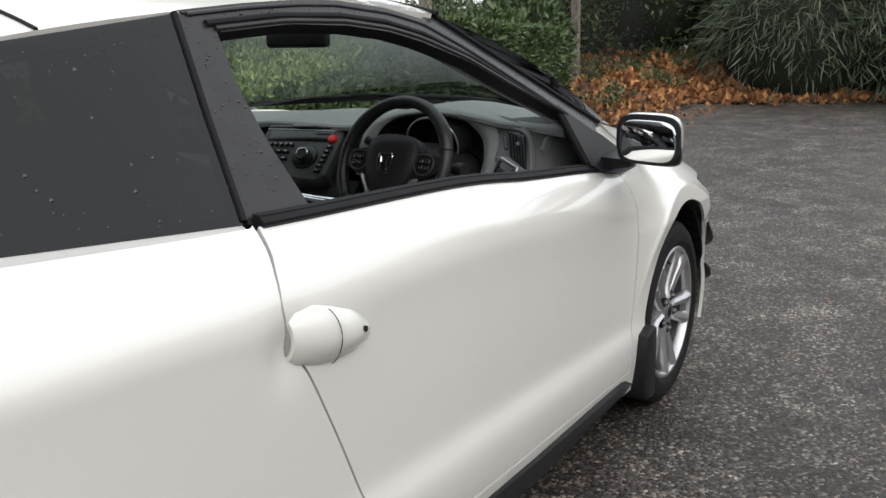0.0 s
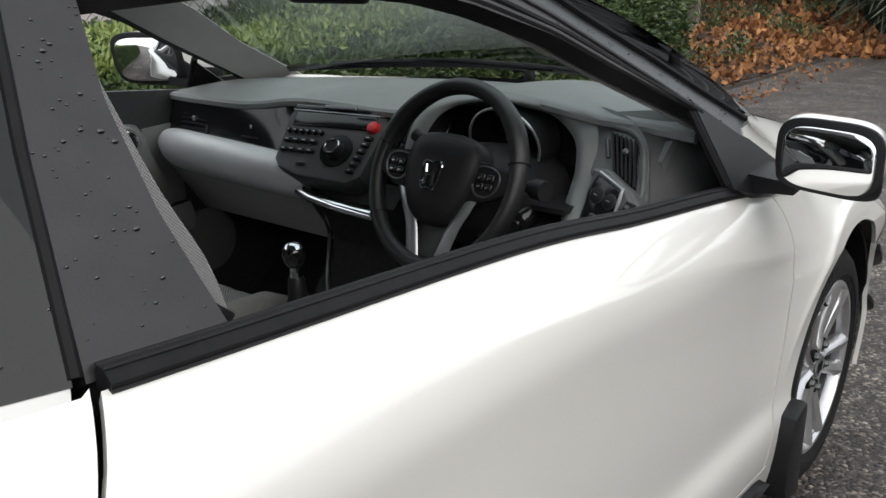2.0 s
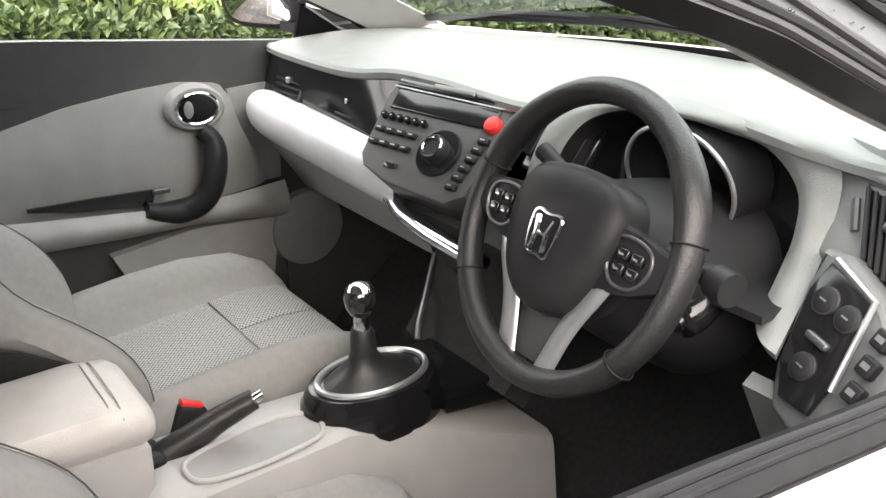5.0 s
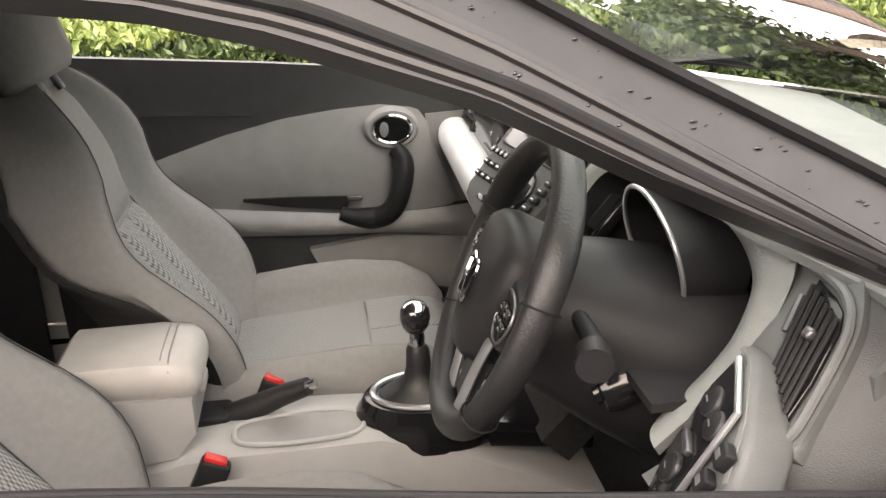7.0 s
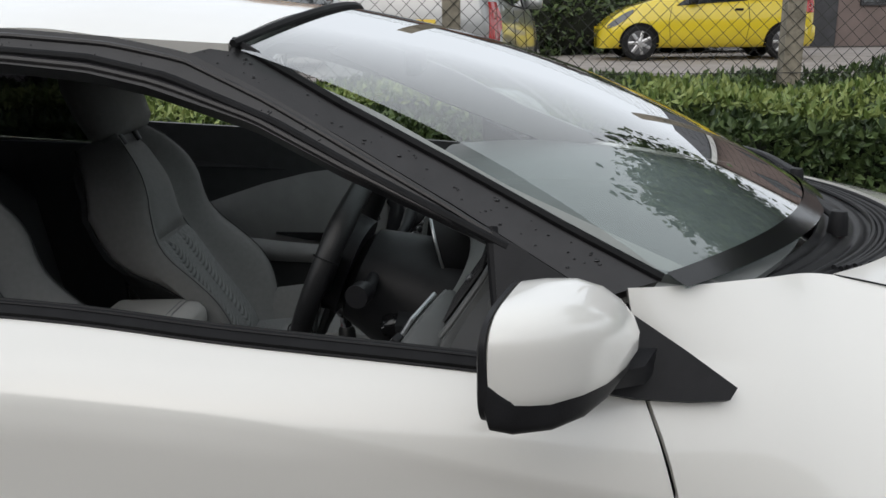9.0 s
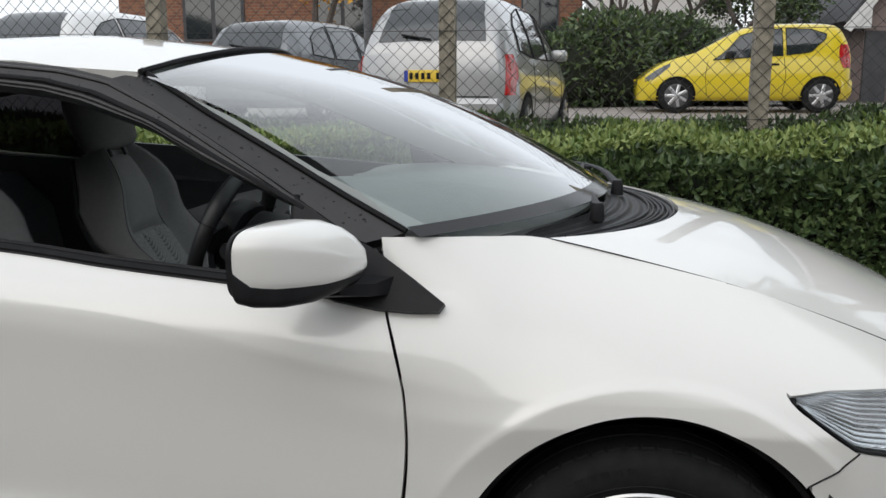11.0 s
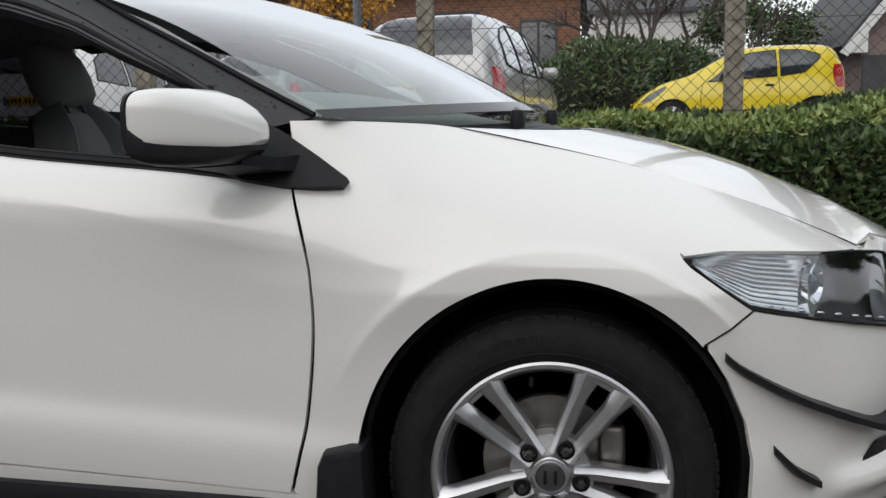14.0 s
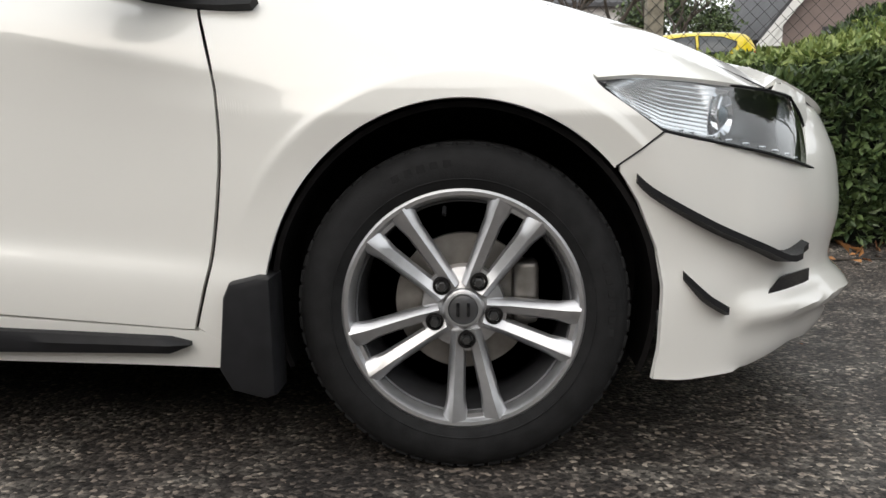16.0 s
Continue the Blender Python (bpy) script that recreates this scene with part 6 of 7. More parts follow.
part("gear_knob", lathe([(0.009, 0.668), (0.016, 0.673), (0.022, 0.684), (0.0245, 0.697), (0.0225, 0.710), (0.015, 0.719), (0.006, 0.7215), (0.001, 0.722)], 28, axis="z", at=(-0.965, -0.011, 0)), M_knob, con, "polished black and chrome gear knob")
part("knob_cap", lathe([(0.0205, 0.713), (0.0155, 0.7195), (0.006, 0.7225), (0.001, 0.723)], 28, axis="z", at=(-0.965, -0.011, 0)), M_chrome, con, "chrome cap")
part("front_tray", prism([(-0.85, 0.068), (-0.70, 0.075), (-0.70, -0.12), (-0.86, -0.085)], 0.05, "z", 0.49, 0.01), M_gloss, con, "black tray ahead of the lever")
hb = part("handbrake", tube([(-1.31, 0.035, 0.505), (-1.26, 0.030, 0.525), (-1.18, 0.012, 0.565), (-1.138, 0.0, 0.584)], [0.020, 0.022, 0.018, 0.015], 14), M_leather, con, "black handbrake lever")
part("release_button", tube([(-1.139, 0.0, 0.584), (-1.126, -0.003, 0.590)], 0.008, 12), M_chrome, hb)
part("brake_boot", rbox((-1.31, 0.035, 0.525), (0.09, 0.06, 0.03), 0.01), M_black, con)
arm = part("armrest", loft([[(x, a * w, z + b * h) for a, b in ((-1, -0.3), (-1, 0.4), (-0.9, 0.85), (-0.6, 1), (0.6, 1), (0.9, 0.85), (1, 0.4), (1, -0.3), (0.8, -1), (-0.8, -1))] for x, w, z, h in ((-1.50, 0.072, 0.655, 0.02), (-1.49, 0.08, 0.655, 0.030), (-1.36, 0.082, 0.654, 0.033), (-1.315, 0.080, 0.650, 0.031), (-1.300, 0.074, 0.645, 0.024), (-1.294, 0.06, 0.643, 0.012))]), M_armrest, con, "pale stitched armrest")
for x in (-1.335, -1.347):
    part("armrest_stitch", tube([(x, y, 0.6865 - 0.02 * (abs(y) / 0.08) ** 6) for y in np.linspace(-0.078, 0.078, 16)], 0.0012, 5), M_card, arm)
part("armrest_box", loft([[(x, -0.072, z0), (x, -0.074, z1), (x, 0.074, z1), (x, 0.072, z0)] for x, z0, z1 in ((-1.48, 0.50, 0.625), (-1.34, 0.52, 0.622), (-1.308, 0.56, 0.618))]), M_console, con, "light grey armrest box")
part("armrest_catch", rbox((-1.302, 0, 0.613), (0.016, 0.05, 0.022), 0.005), M_console, arm)
for x, y, z, lean in ((-1.21, 0.095, 0.515, 12), (-1.29, -0.118, 0.508, -10)):
    bk = part("belt_buckle", rbox((x, y, z), (0.045, 0.026, 0.07), 0.006, 3, Matrix.Rotation(radians(25), 4, "Y")), M_black, car, "black belt buckle with a red button")
    part("red_button", rbox((x + 0.012, y, z + 0.033), (0.034, 0.018, 0.012), 0.003, 2, Matrix.Rotation(radians(25), 4, "Y")), M_red, bk, "red release button")
# rear-view mirror under the screen's top
rv = part("rear_view_mirror", rbox((-0.80, 0.02, 1.215), (0.03, 0.22, 0.055), 0.012, 3), M_black, car, "black rear-view mirror")
part("mirror_stem", tube([(-0.79, 0.02, 1.23), (-0.76, 0.02, 1.27)], 0.010, 8), M_black, rv)


# ---- surroundings ----
def ground_z(x, y):
    """The car park is flat; behind the hedge the land lies higher, and it rises ahead of the nose beyond the kerb."""
    side_up = np.interp(y, [1.85, 3.4, 6, 8.3, 11.0, 14, 20], [0, 0.48, 0.47, 0.52, 0.64, 0.68, 0.72])
    edge = 10.3 - 0.62 * (y - 2.4)
    ahead = np.clip((x - edge) / 2.6, 0, 1) * 0.7
    return np.maximum(side_up, ahead)


def quads(name, V, F, mat, parent=None, smooth=False):
    me = bpy.data.meshes.new(name)
    me.from_pydata(V, [], F)
    me.materials.append(mat)
    if smooth:
        me.polygons.foreach_set("use_smooth", [True] * len(me.polygons))
    ob = new(name, me)
    ob.parent = parent
    return ob


def asphalt_material():
    m = material("worn_asphalt", (0.031, 0.027, 0.025), 0.6, colour2=(0.088, 0.078, 0.071), scale=2.2, detail=9)
    nt = m.node_tree
    b = nt.nodes["Principled BSDF"]
    tc = nt.nodes.new("ShaderNodeTexCoord")
    vor = nt.nodes.new("ShaderNodeTexVoronoi")
    vor.inputs["Scale"].default_value = 105
    nt.links.new(tc.outputs["Object"], vor.inputs["Vector"])
    pale = nt.nodes.new("ShaderNodeTexNoise")
    pale.inputs["Scale"].default_value = 3.2
    pale.inputs["Detail"].default_value = 8
    pale.inputs["Roughness"].default_value = 0.75
    nt.links.new(tc.outputs["Object"], pale.inputs["Vector"])
    r1 = nt.nodes.new("ShaderNodeValToRGB")
    r1.color_ramp.elements[0].position, r1.color_ramp.elements[1].position = 0.5, 0.66
    nt.links.new(pale.outputs["Fac"], r1.inputs["Fac"])
    mixp = nt.nodes.new("ShaderNodeMixRGB")
    mixp.inputs["Color2"].default_value = (0.24, 0.23, 0.21, 1)
    src = b.inputs["Base Color"].links[0].from_socket
    mulp = nt.nodes.new("ShaderNodeMath")
    mulp.operation = "MULTIPLY"
    mulp.inputs[1].default_value = 0.55
    nt.links.new(r1.outputs["Color"], mulp.inputs[0])
    nt.links.new(mulp.outputs[0], mixp.inputs["Fac"])
    nt.links.new(src, mixp.inputs["Color1"])
    # single pale and dark stones
    r2 = nt.nodes.new("ShaderNodeValToRGB")
    r2.color_ramp.elements[0].color, r2.color_ramp.elements[1].color = (0.10, 0.09, 0.085, 1), (4.2, 3.9, 3.5, 1)
    for at_, v in ((0.5, 0.6), (0.84, 1.4)):
        r2.color_ramp.elements.new(at_).color = (v, v * 0.95, v * 0.9, 1)
    sep = nt.nodes.new("ShaderNodeSeparateColor")
    nt.links.new(vor.outputs["Color"], sep.inputs[0])
    nt.links.new(sep.outputs[0], r2.inputs["Fac"])
    mul = nt.nodes.new("ShaderNodeMixRGB")
    mul.blend_type = "MULTIPLY"
    mul.inputs["Fac"].default_value = 0.95
    nt.links.new(mixp.outputs["Color"], mul.inputs["Color1"])
    nt.links.new(r2.outputs["Color"], mul.inputs["Color2"])
    nt.links.new(mul.outputs["Color"], b.inputs["Base Color"])
    bp = nt.nodes.new("ShaderNodeBump")
    bp.inputs["Strength"].default_value = 0.9
    bp.inputs["Distance"].default_value = 0.004
    nt.links.new(vor.outputs["Distance"], bp.inputs["Height"])
    bp.invert = True
    nt.links.new(bp.outputs["Normal"], b.inputs["Normal"])
    return m


def leaf_material(name, c1, c2, rough=0.45):
    """Leaves: each island of the mesh takes its own mix of two colours."""
    m = material(name, c1, rough, spread=0.1, scale=20)
    nt = m.node_tree
    b = nt.nodes["Principled BSDF"]
    geo = nt.nodes.new("ShaderNodeNewGeometry")
    ramp = nt.nodes.new("ShaderNodeValToRGB")
    ramp.color_ramp.elements[0].color, ramp.color_ramp.elements[1].color = (*c1, 1), (*c2, 1)
    nt.links.new(geo.outputs["Random Per Island"], ramp.inputs["Fac"])
    nt.links.new(ramp.outputs["Color"], b.inputs["Base Color"])
    return m


M_asphalt = asphalt_material()
M_soil = material("dark_soil", (0.03, 0.022, 0.015), 0.95, spread=0.4, scale=12, bump=0.6, bump_scale=60)
M_grassy = material("turf", (0.06, 0.10, 0.02), 0.9, spread=0.4, scale=3, bump=0.6, bump_scale=80)
M_hedge = leaf_material("laurel_leaf", (0.026, 0.050, 0.020), (0.12, 0.17, 0.06), 0.4)
M_ivy = leaf_material("pale_ivy_leaf", (0.09, 0.15, 0.03), (0.28, 0.33, 0.10), 0.5)
M_spiky = leaf_material("long_leaf", (0.035, 0.05, 0.03), (0.12, 0.15, 0.085), 0.5)
M_dead = leaf_material("fallen_leaf", (0.15, 0.055, 0.022), (0.52, 0.25, 0.09), 0.7)
M_blade = leaf_material("grass_blade", (0.06, 0.12, 0.02), (0.17, 0.26, 0.05), 0.6)
# near-black: the shade deep between leaves put into the colour
M_core = material("foliage_shade", (0.014, 0.018, 0.010), 0.95, spread=0.4, scale=15)

xs = np.concatenate([[-900, -200, -60, -25], np.linspace(-14, 20, 69), [30, 60, 200, 900]])
ys_ = np.concatenate([[-900, -200, -60, -20], np.linspace(-8, 22, 61), [30, 60, 200, 900]])
V = [(x, y, float(ground_z(x, y))) for x in xs for y in ys_]
n = len(ys_)
F = [(i * n + j, (i + 1) * n + j, (i + 1) * n + j + 1, i * n + j + 1) for i in range(len(xs) - 1) for j in range(n - 1)]
tagged(quads("ground", V, F, M_asphalt, smooth=True), "worn grey tarmac of a car park", "ground", kind="structure")

rng = np.random.default_rng(5)


def leaves(name, centres, normals, size, mat, long=1.6, droop=0.0, wild=0.9):
    """Folded leaves at the given places, turned about the given directions."""
    n = len(centres)
    d = normals + rng.normal(0, wild, (n, 3))
    d[:, 2] -= droop
    d /= np.linalg.norm(d, axis=1, keepdims=True)
    a = rng.normal(0, 1, (n, 3))
    sd = np.cross(d, a)
    sd /= np.linalg.norm(sd, axis=1, keepdims=True)
    up = np.cross(sd, d)
    s = size * rng.uniform(0.6, 1.3, (n, 1))
    base, tip = centres, centres + d * s * long
    mid = centres + d * s * long * 0.5
    l, r = mid + sd * s * 0.36 + up * s * 0.12, mid - sd * s * 0.36 + up * s * 0.12
    V = np.stack([base, l, tip, r], 1).reshape(-1, 3)
    k = np.arange(n) * 4
    F = np.stack([np.stack([k, k + 1, k + 2], 1), np.stack([k, k + 2, k + 3], 1)], 1).reshape(-1, 3)
    return quads(name, V.tolist(), F.tolist(), mat)


def hump(x, y, seed=0.0):
    return noise.noise((x * 0.9 + seed, y * 0.9, seed)) * 0.5 + noise.noise((x * 3.1, y * 3.1, seed + 7)) * 0.25


# hedge along the passenger side
def hedge_top(x):
    return float(np.interp(x, [-2.0, -0.8, 0.0, 1.6, 2.1, 2.5, 3.2], [0.90, 0.90, 0.82, 0.82, 0.94, 1.12, 1.24])) + 0.05 * math.sin(x * 0.7) + 0.07 * noise.noise((x * 1.3, 3.0, 0))


C, N = [], []
for _ in range(95000):
    x = rng.uniform(-7, 5.2)
    h = hedge_top(x)
    if rng.random() < 0.45:
        z = rng.uniform(0.08, h)
        y = 1.85 + 0.12 * hump(x * 2, z * 2, 3) + 0.10 * (z / h) ** 3
        nn = (0, -1, 0.35)
    else:
        y = rng.uniform(1.9, 3.6)
        z = h + np.interp(y, [1.9, 2.3, 3.6], [-0.06, 0.0, 0.10]) + 0.16 * hump(x * 2, y * 2, 1)
        nn = (0, -0.3, 1)
    C.append((x, y, z))
    N.append(nn)
hedge = thing("hedge", "clipped green laurel hedge at the car park's edge", "hedge", (1.5, 2.7, 0))
ob = leaves("foliage", np.array(C) - [1.5, 2.7, 0], np.array(N, float), 0.038, M_hedge, 1.7)
ob.parent = hedge
ob["kind"] = "stuff"
# near-black sheet under the leaves stands for the shade inside the hedge
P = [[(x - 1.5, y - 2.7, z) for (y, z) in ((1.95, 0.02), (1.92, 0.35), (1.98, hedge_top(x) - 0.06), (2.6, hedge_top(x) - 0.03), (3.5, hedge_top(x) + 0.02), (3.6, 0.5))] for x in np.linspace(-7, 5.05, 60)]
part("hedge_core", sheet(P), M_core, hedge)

# low planting of pale leaves on the hedge's crown, seen through the passenger window
C = []
for _ in range(24000):
    x = rng.uniform(-6, 3)
    y = rng.uniform(2.0, 3.3)
    C.append((x, y, hedge_top(x) + 0.04 + 0.15 * hump(x * 2, y * 2, 1) + rng.uniform(0, 0.06)))
ob = leaves("shoot_foliage", np.array(C) - [1.5, 2.7, 0], np.tile([0.0, -0.2, 1.0], (len(C), 1)), 0.031, M_ivy, 1.6)
ob.parent = hedge
ob["kind"] = "stuff"

# soil and fallen leaves along the hedge's foot
P = [[(x, y, float(ground_z(x, y)) + 0.012) for y in np.linspace(1.62 + 0.08 * noise.noise((x, 0, 0)), 2.0, 4)] for x in np.linspace(-7, 10, 80)]
tagged(part("soil", sheet(P), M_soil), "dark soil strip along the hedge", "ground", kind="structure")


def litter(name, pts, size, label):
    c = np.array(pts, float)
    ob = leaves(name, c, np.tile([0.0, 0.0, 0.25], (len(c), 1)), size, M_dead, 1.1, wild=1.0)
    return tagged(ob, label, "leaves", kind="stuff")


pts = [(x, y, float(ground_z(x, y)) + 0.02) for x, y in zip(rng.uniform(-2, 10, 700), 1.75 + rng.normal(0, 0.13, 700))]
litter("fallen_leaves", pts, 0.055, "orange fallen leaves along the hedge's foot")
pts = []
for _ in range(130):
    x, y = rng.uniform(-1, 9), rng.uniform(-4.5, 1.4)
    if not (-3.3 < x < 0.95 and abs(y) < 0.95):
        pts.append((x, y, 0.012))
ob = leaves("scattered_leaves", np.array(pts), np.tile([0.0, 0.3, 0.0], (len(pts), 1)), 0.03, M_dead, 1.0, wild=0.5)
V = [v.co for v in ob.data.vertices]
for v in V:
    v.z = 0.006 + abs(v.z - 0.012) * 0.25
tagged(ob, "single brown leaves lying on the tarmac", "leaves", kind="stuff")

# leaf-covered bank ahead of the nose
pts = []
while len(pts) < 14000:
    y = rng.uniform(-6, 5.5)
    e = 10.3 - 0.62 * (y - 2.4)
    x = e + abs(rng.normal(0, 1.0)) * (1.6 if 0.3 < y < 5 else 0.5) - 0.15
    pts.append((x, y, float(ground_z(x, y)) + 0.03 + 0.06 * rng.random()))
litter("leaf_drift", pts, 0.11, "deep drift of orange fallen leaves on the bank")
# leaf-strewn soil and low ivy between the hedge's end and the bank
P = [[(x, y, float(ground_z(x, y)) + 0.015) for y in np.linspace(2.05 + 0.1 * noise.noise((x, 5, 0)), 6.2, 10)] for x in np.linspace(5.0, 10.4, 14)]
tagged(part("bank_soil", sheet(P), M_soil), "dark soil of the planted bank", "ground", kind="structure")
pts = [(x, y, float(ground_z(x, y)) + 0.03 + 0.03 * rng.random()) for x, y in zip(rng.uniform(4.9, 10.6, 2200), 2.0 + abs(rng.normal(0, 1.3, 2200)))]
litter("bank_leaves", pts, 0.09, "orange fallen leaves over the planted bank")
C = []
for _ in range(22000):
    x, y = rng.uniform(5.0, 12.5), rng.uniform(2.3, 6.0)
    h = noise.noise((x * 0.8, y * 0.8, 4.0)) + 0.5 * noise.noise((x * 2.5, y * 2.5, 1.0))
    if h > -0.05 + 0.25 * (y < 3.2):
        C.append((x, y, float(ground_z(x, y)) + rng.uniform(0.02, 0.10 + 0.45 * max(0, h))))
ob = leaves("low_ivy", np.array(C), np.tile([0.0, -0.2, 1.0], (len(C), 1)), 0.045, M_hedge, 1.7)
tagged(ob, "low green ivy among the fallen leaves", "ivy", kind="stuff")
# kerb stones between tarmac and bank
kerb = thing("kerb", "low dark kerb edging the leafy bank", "kerb", kind="structure")
for k in range(15):
    y0 = -6.5 + 0.8 * k
    y1 = y0 + 0.78
    x0, x1 = 10.3 - 0.62 * (y0 - 2.4), 10.3 - 0.62 * (y1 - 2.4)
    d = Vector((x1 - x0, y1 - y0, 0)).normalized()
    q = Vector((d.y, -d.x, 0)) * 0.06
    a, b = Vector((x0, y0, 0)), Vector((x1, y1, 0))
    part("kerb_stone", loft([[a - q, a + q, a + q + Vector((0, 0, 0.06)), a - q + Vector((0, 0, 0.06))], [b - q, b + q, b + q + Vector((0, 0, 0.06)), b - q + Vector((0, 0, 0.06))]]), M_soil, kerb)


def shrub(name, label, blobs, n, size, mat, long=1.7, droop=0.0, wild=0.8, core=True):
    """A bush: leaves over a heap of uneven blobs with a dark core that stands for inner shade."""
    C, N = [], []
    tot = sum(r * r for *_, r in blobs)
    for x, y, z, r in blobs:
        m = int(n * r * r / tot)
        d = rng.normal(0, 1, (m, 3))
        d /= np.linalg.norm(d, axis=1, keepdims=True)
        d[:, 2] = np.abs(d[:, 2]) * np.where(rng.random(m) < 0.8, 1, -1)
        rr = r * (0.80 + 0.25 * rng.random((m, 1)) + 0.12 * np.array([[noise.noise((v[0] * 3 + x, v[1] * 3 + y, v[2] * 3))] for v in d]))
        C.append(np.array([x, y, z]) + d * rr)
        N.append(d)
    C, N = np.vstack(C), np.vstack(N)
    t = thing(name, label, "bush")
    ob = leaves("foliage", C, N, size, mat, long, droop, wild)
    ob.parent = t
    ob["kind"] = "stuff"
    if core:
        # near-black blobs stand for the shade between the leaves
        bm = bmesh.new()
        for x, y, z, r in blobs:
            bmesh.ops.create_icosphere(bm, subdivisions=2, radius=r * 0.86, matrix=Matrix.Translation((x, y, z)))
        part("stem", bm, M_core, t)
    return t


# long drooping leaves to the bank's far end
blobs = [(12.2 + 0.5 * math.sin(k), 1.0 - 1.0 * k, 0.9 + 0.25 * math.sin(k * 2.1), 1.35) for k in range(8)] + [(13.5, 1.6 - 1.5 * k, 1.8, 1.5) for k in range(5)]
shrub("long_leaved_shrub", "dense shrub of long drooping narrow leaves", blobs, 60000, 0.030, M_spiky, 11.0, 0.9, 0.5)
blobs = [(12.0, 4.7, 1.0, 0.75), (10.5, 5.3, 0.7, 0.85), (9.0, 5.6, 0.8, 0.9), (12.8, 3.6, 1.1, 0.7), (13.6, 2.4, 1.3, 0.9), (11.8, 5.4, 1.1, 1.0), (8.2, 5.2, 0.7, 0.8), (7.4, 5.0, 0.6, 0.8), (12.8, 3.6, 1.6, 1.1)]
shrub("evergreen_shrub", "dark evergreen shrubs above the fallen leaves", blobs, 20000, 0.075, M_hedge)

# grass verge, road and drive behind the fence
P = [[(x, y, float(ground_z(x, y)) + 0.02) for y in np.linspace(3.3, 8.3, 12)] for x in np.linspace(-0.1, 14, 20)]
verge = tagged(part("grass_verge", sheet(P), M_grassy), "green grass verge behind the fence", "grass", kind="structure")
n = 26000
gx, gy = rng.uniform(-0.1, 7.5, n), rng.uniform(3.4, 8.3, n)
base = np.stack([gx, gy, [float(ground_z(a, b)) + 0.02 for a, b in zip(gx, gy)]], 1)
ob = leaves("grass_blades", base, np.tile([0.0, 0.0, 1.0], (n, 1)), 0.035, M_blade, 2.4, wild=0.35)
tagged(ob, "short green grass of the verge", "grass", kind="stuff")
M_pave = material("pale_concrete_road", (0.30, 0.27, 0.25), 0.85, spread=0.15, scale=2, bump=0.4, bump_scale=60)
P = [[(x, y, float(ground_z(x, y)) + 0.012) for y in np.linspace(3.45, 18, 20)] for x in np.linspace(-9, 16, 26)]
tagged(part("road", sheet(P), M_pave), "pale worn concrete road behind the fence", "road", kind="structure")

# ---- chain-link fence ----
M_post = material("weathered_concrete", (0.27, 0.24, 0.19), 0.9, spread=0.3, scale=14, bump=0.5, bump_scale=90)
M_wire = material("dull_wire", (0.05, 0.05, 0.048), 0.5, 0.6, spread=0.2, scale=30)
fence = thing("chain_link_fence", "chain-link fence on rough concrete posts", "fence", (0, 3.35, 0))
for k in range(-3, 5):
    x = 1.12 + 1.95 * k
    part("fence_post", prism([(x - 0.052, -0.05), (x + 0.052, -0.05), (x + 0.052, 0.05), (x - 0.052, 0.05)], 2.2, "z", 0.3, 0.012), M_post, fence, "weathered square concrete post")
V, F = [], []
step, h0, h1, r = 0.090, 0.55, 2.15, 0.0024
for sgn in (1, -1):
    for k in range(-30, 190):
        x0 = -5.0 + step * k
        pts2 = [(x0 + sgn * t * (h1 - h0), h0 + t * (h1 - h0)) for t in (0, 1)]
        (xa, za), (xb, zb) = pts2
        y = 0.0 + 0.002 * sgn - 0.055
        i = len(V)
        for (xx, zz) in pts2:
            V += [(xx - r, y - r, zz), (xx + r, y - r, zz), (xx, y + r, zz)]
        F += [(i, i + 1, i + 4, i + 3), (i + 1, i + 2, i + 5, i + 4), (i + 2, i, i + 3, i + 5)]
mesh = quads("wire_mesh", V, F, M_wire, fence)
mesh["kind"] = "stuff"
for z in (1.0, 1.55, 2.1):
    part("line_wire", tube([(-5, -0.058, z), (9, -0.058, z)], 0.002, 5), M_wire, fence)

# ---- mesh panels on pale posts beyond the bank ----
M_pale_post = material("pale_grey_post", (0.36, 0.35, 0.33), 0.85, spread=0.2, scale=10, bump=0.4, bump_scale=70)
far = thing("panel_fence", "wire mesh panels between pale grey posts", "fence", (15.5, 6.5, 0.6))
for y in (8.9, 7.95, 6.8, 5.9, 5.0, 4.1):
    part("fence_post", prism([(-0.06, y - 6.56), (0.06, y - 6.56), (0.06, y - 6.44), (-0.06, y - 6.44)], 1.9, "z", 0.0, 0.012), M_pale_post, far, "pale grey post")
V, F = [], []
for k in range(70):
    y = 4.1 + k * 0.07 - 6.5
    i = len(V)
    V += [(-0.03, y - 0.005, 0.1), (-0.03, y + 0.005, 0.1), (-0.03, y + 0.005, 1.8), (-0.03, y - 0.005, 1.8), (-0.02, y, 0.1), (-0.02, y, 1.8)]
    F += [(i, i + 1, i + 2, i + 3), (i + 1, i + 4, i + 5, i + 2), (i + 4, i, i + 3, i + 5)]
for k in range(24):
    z = 0.12 + k * 0.07
    i = len(V)
    V += [(-0.032, -2.4, z - 0.005), (-0.032, -2.4, z + 0.005), (-0.032, 2.4, z + 0.005), (-0.032, 2.4, z - 0.005), (-0.022, -2.4, z), (-0.022, 2.4, z)]
    F += [(i, i + 1, i + 2, i + 3), (i + 1, i + 4, i + 5, i + 2), (i + 4, i, i + 3, i + 5)]
mesh = quads("mesh_panel", V, F, M_wire, far)
mesh["kind"] = "stuff"



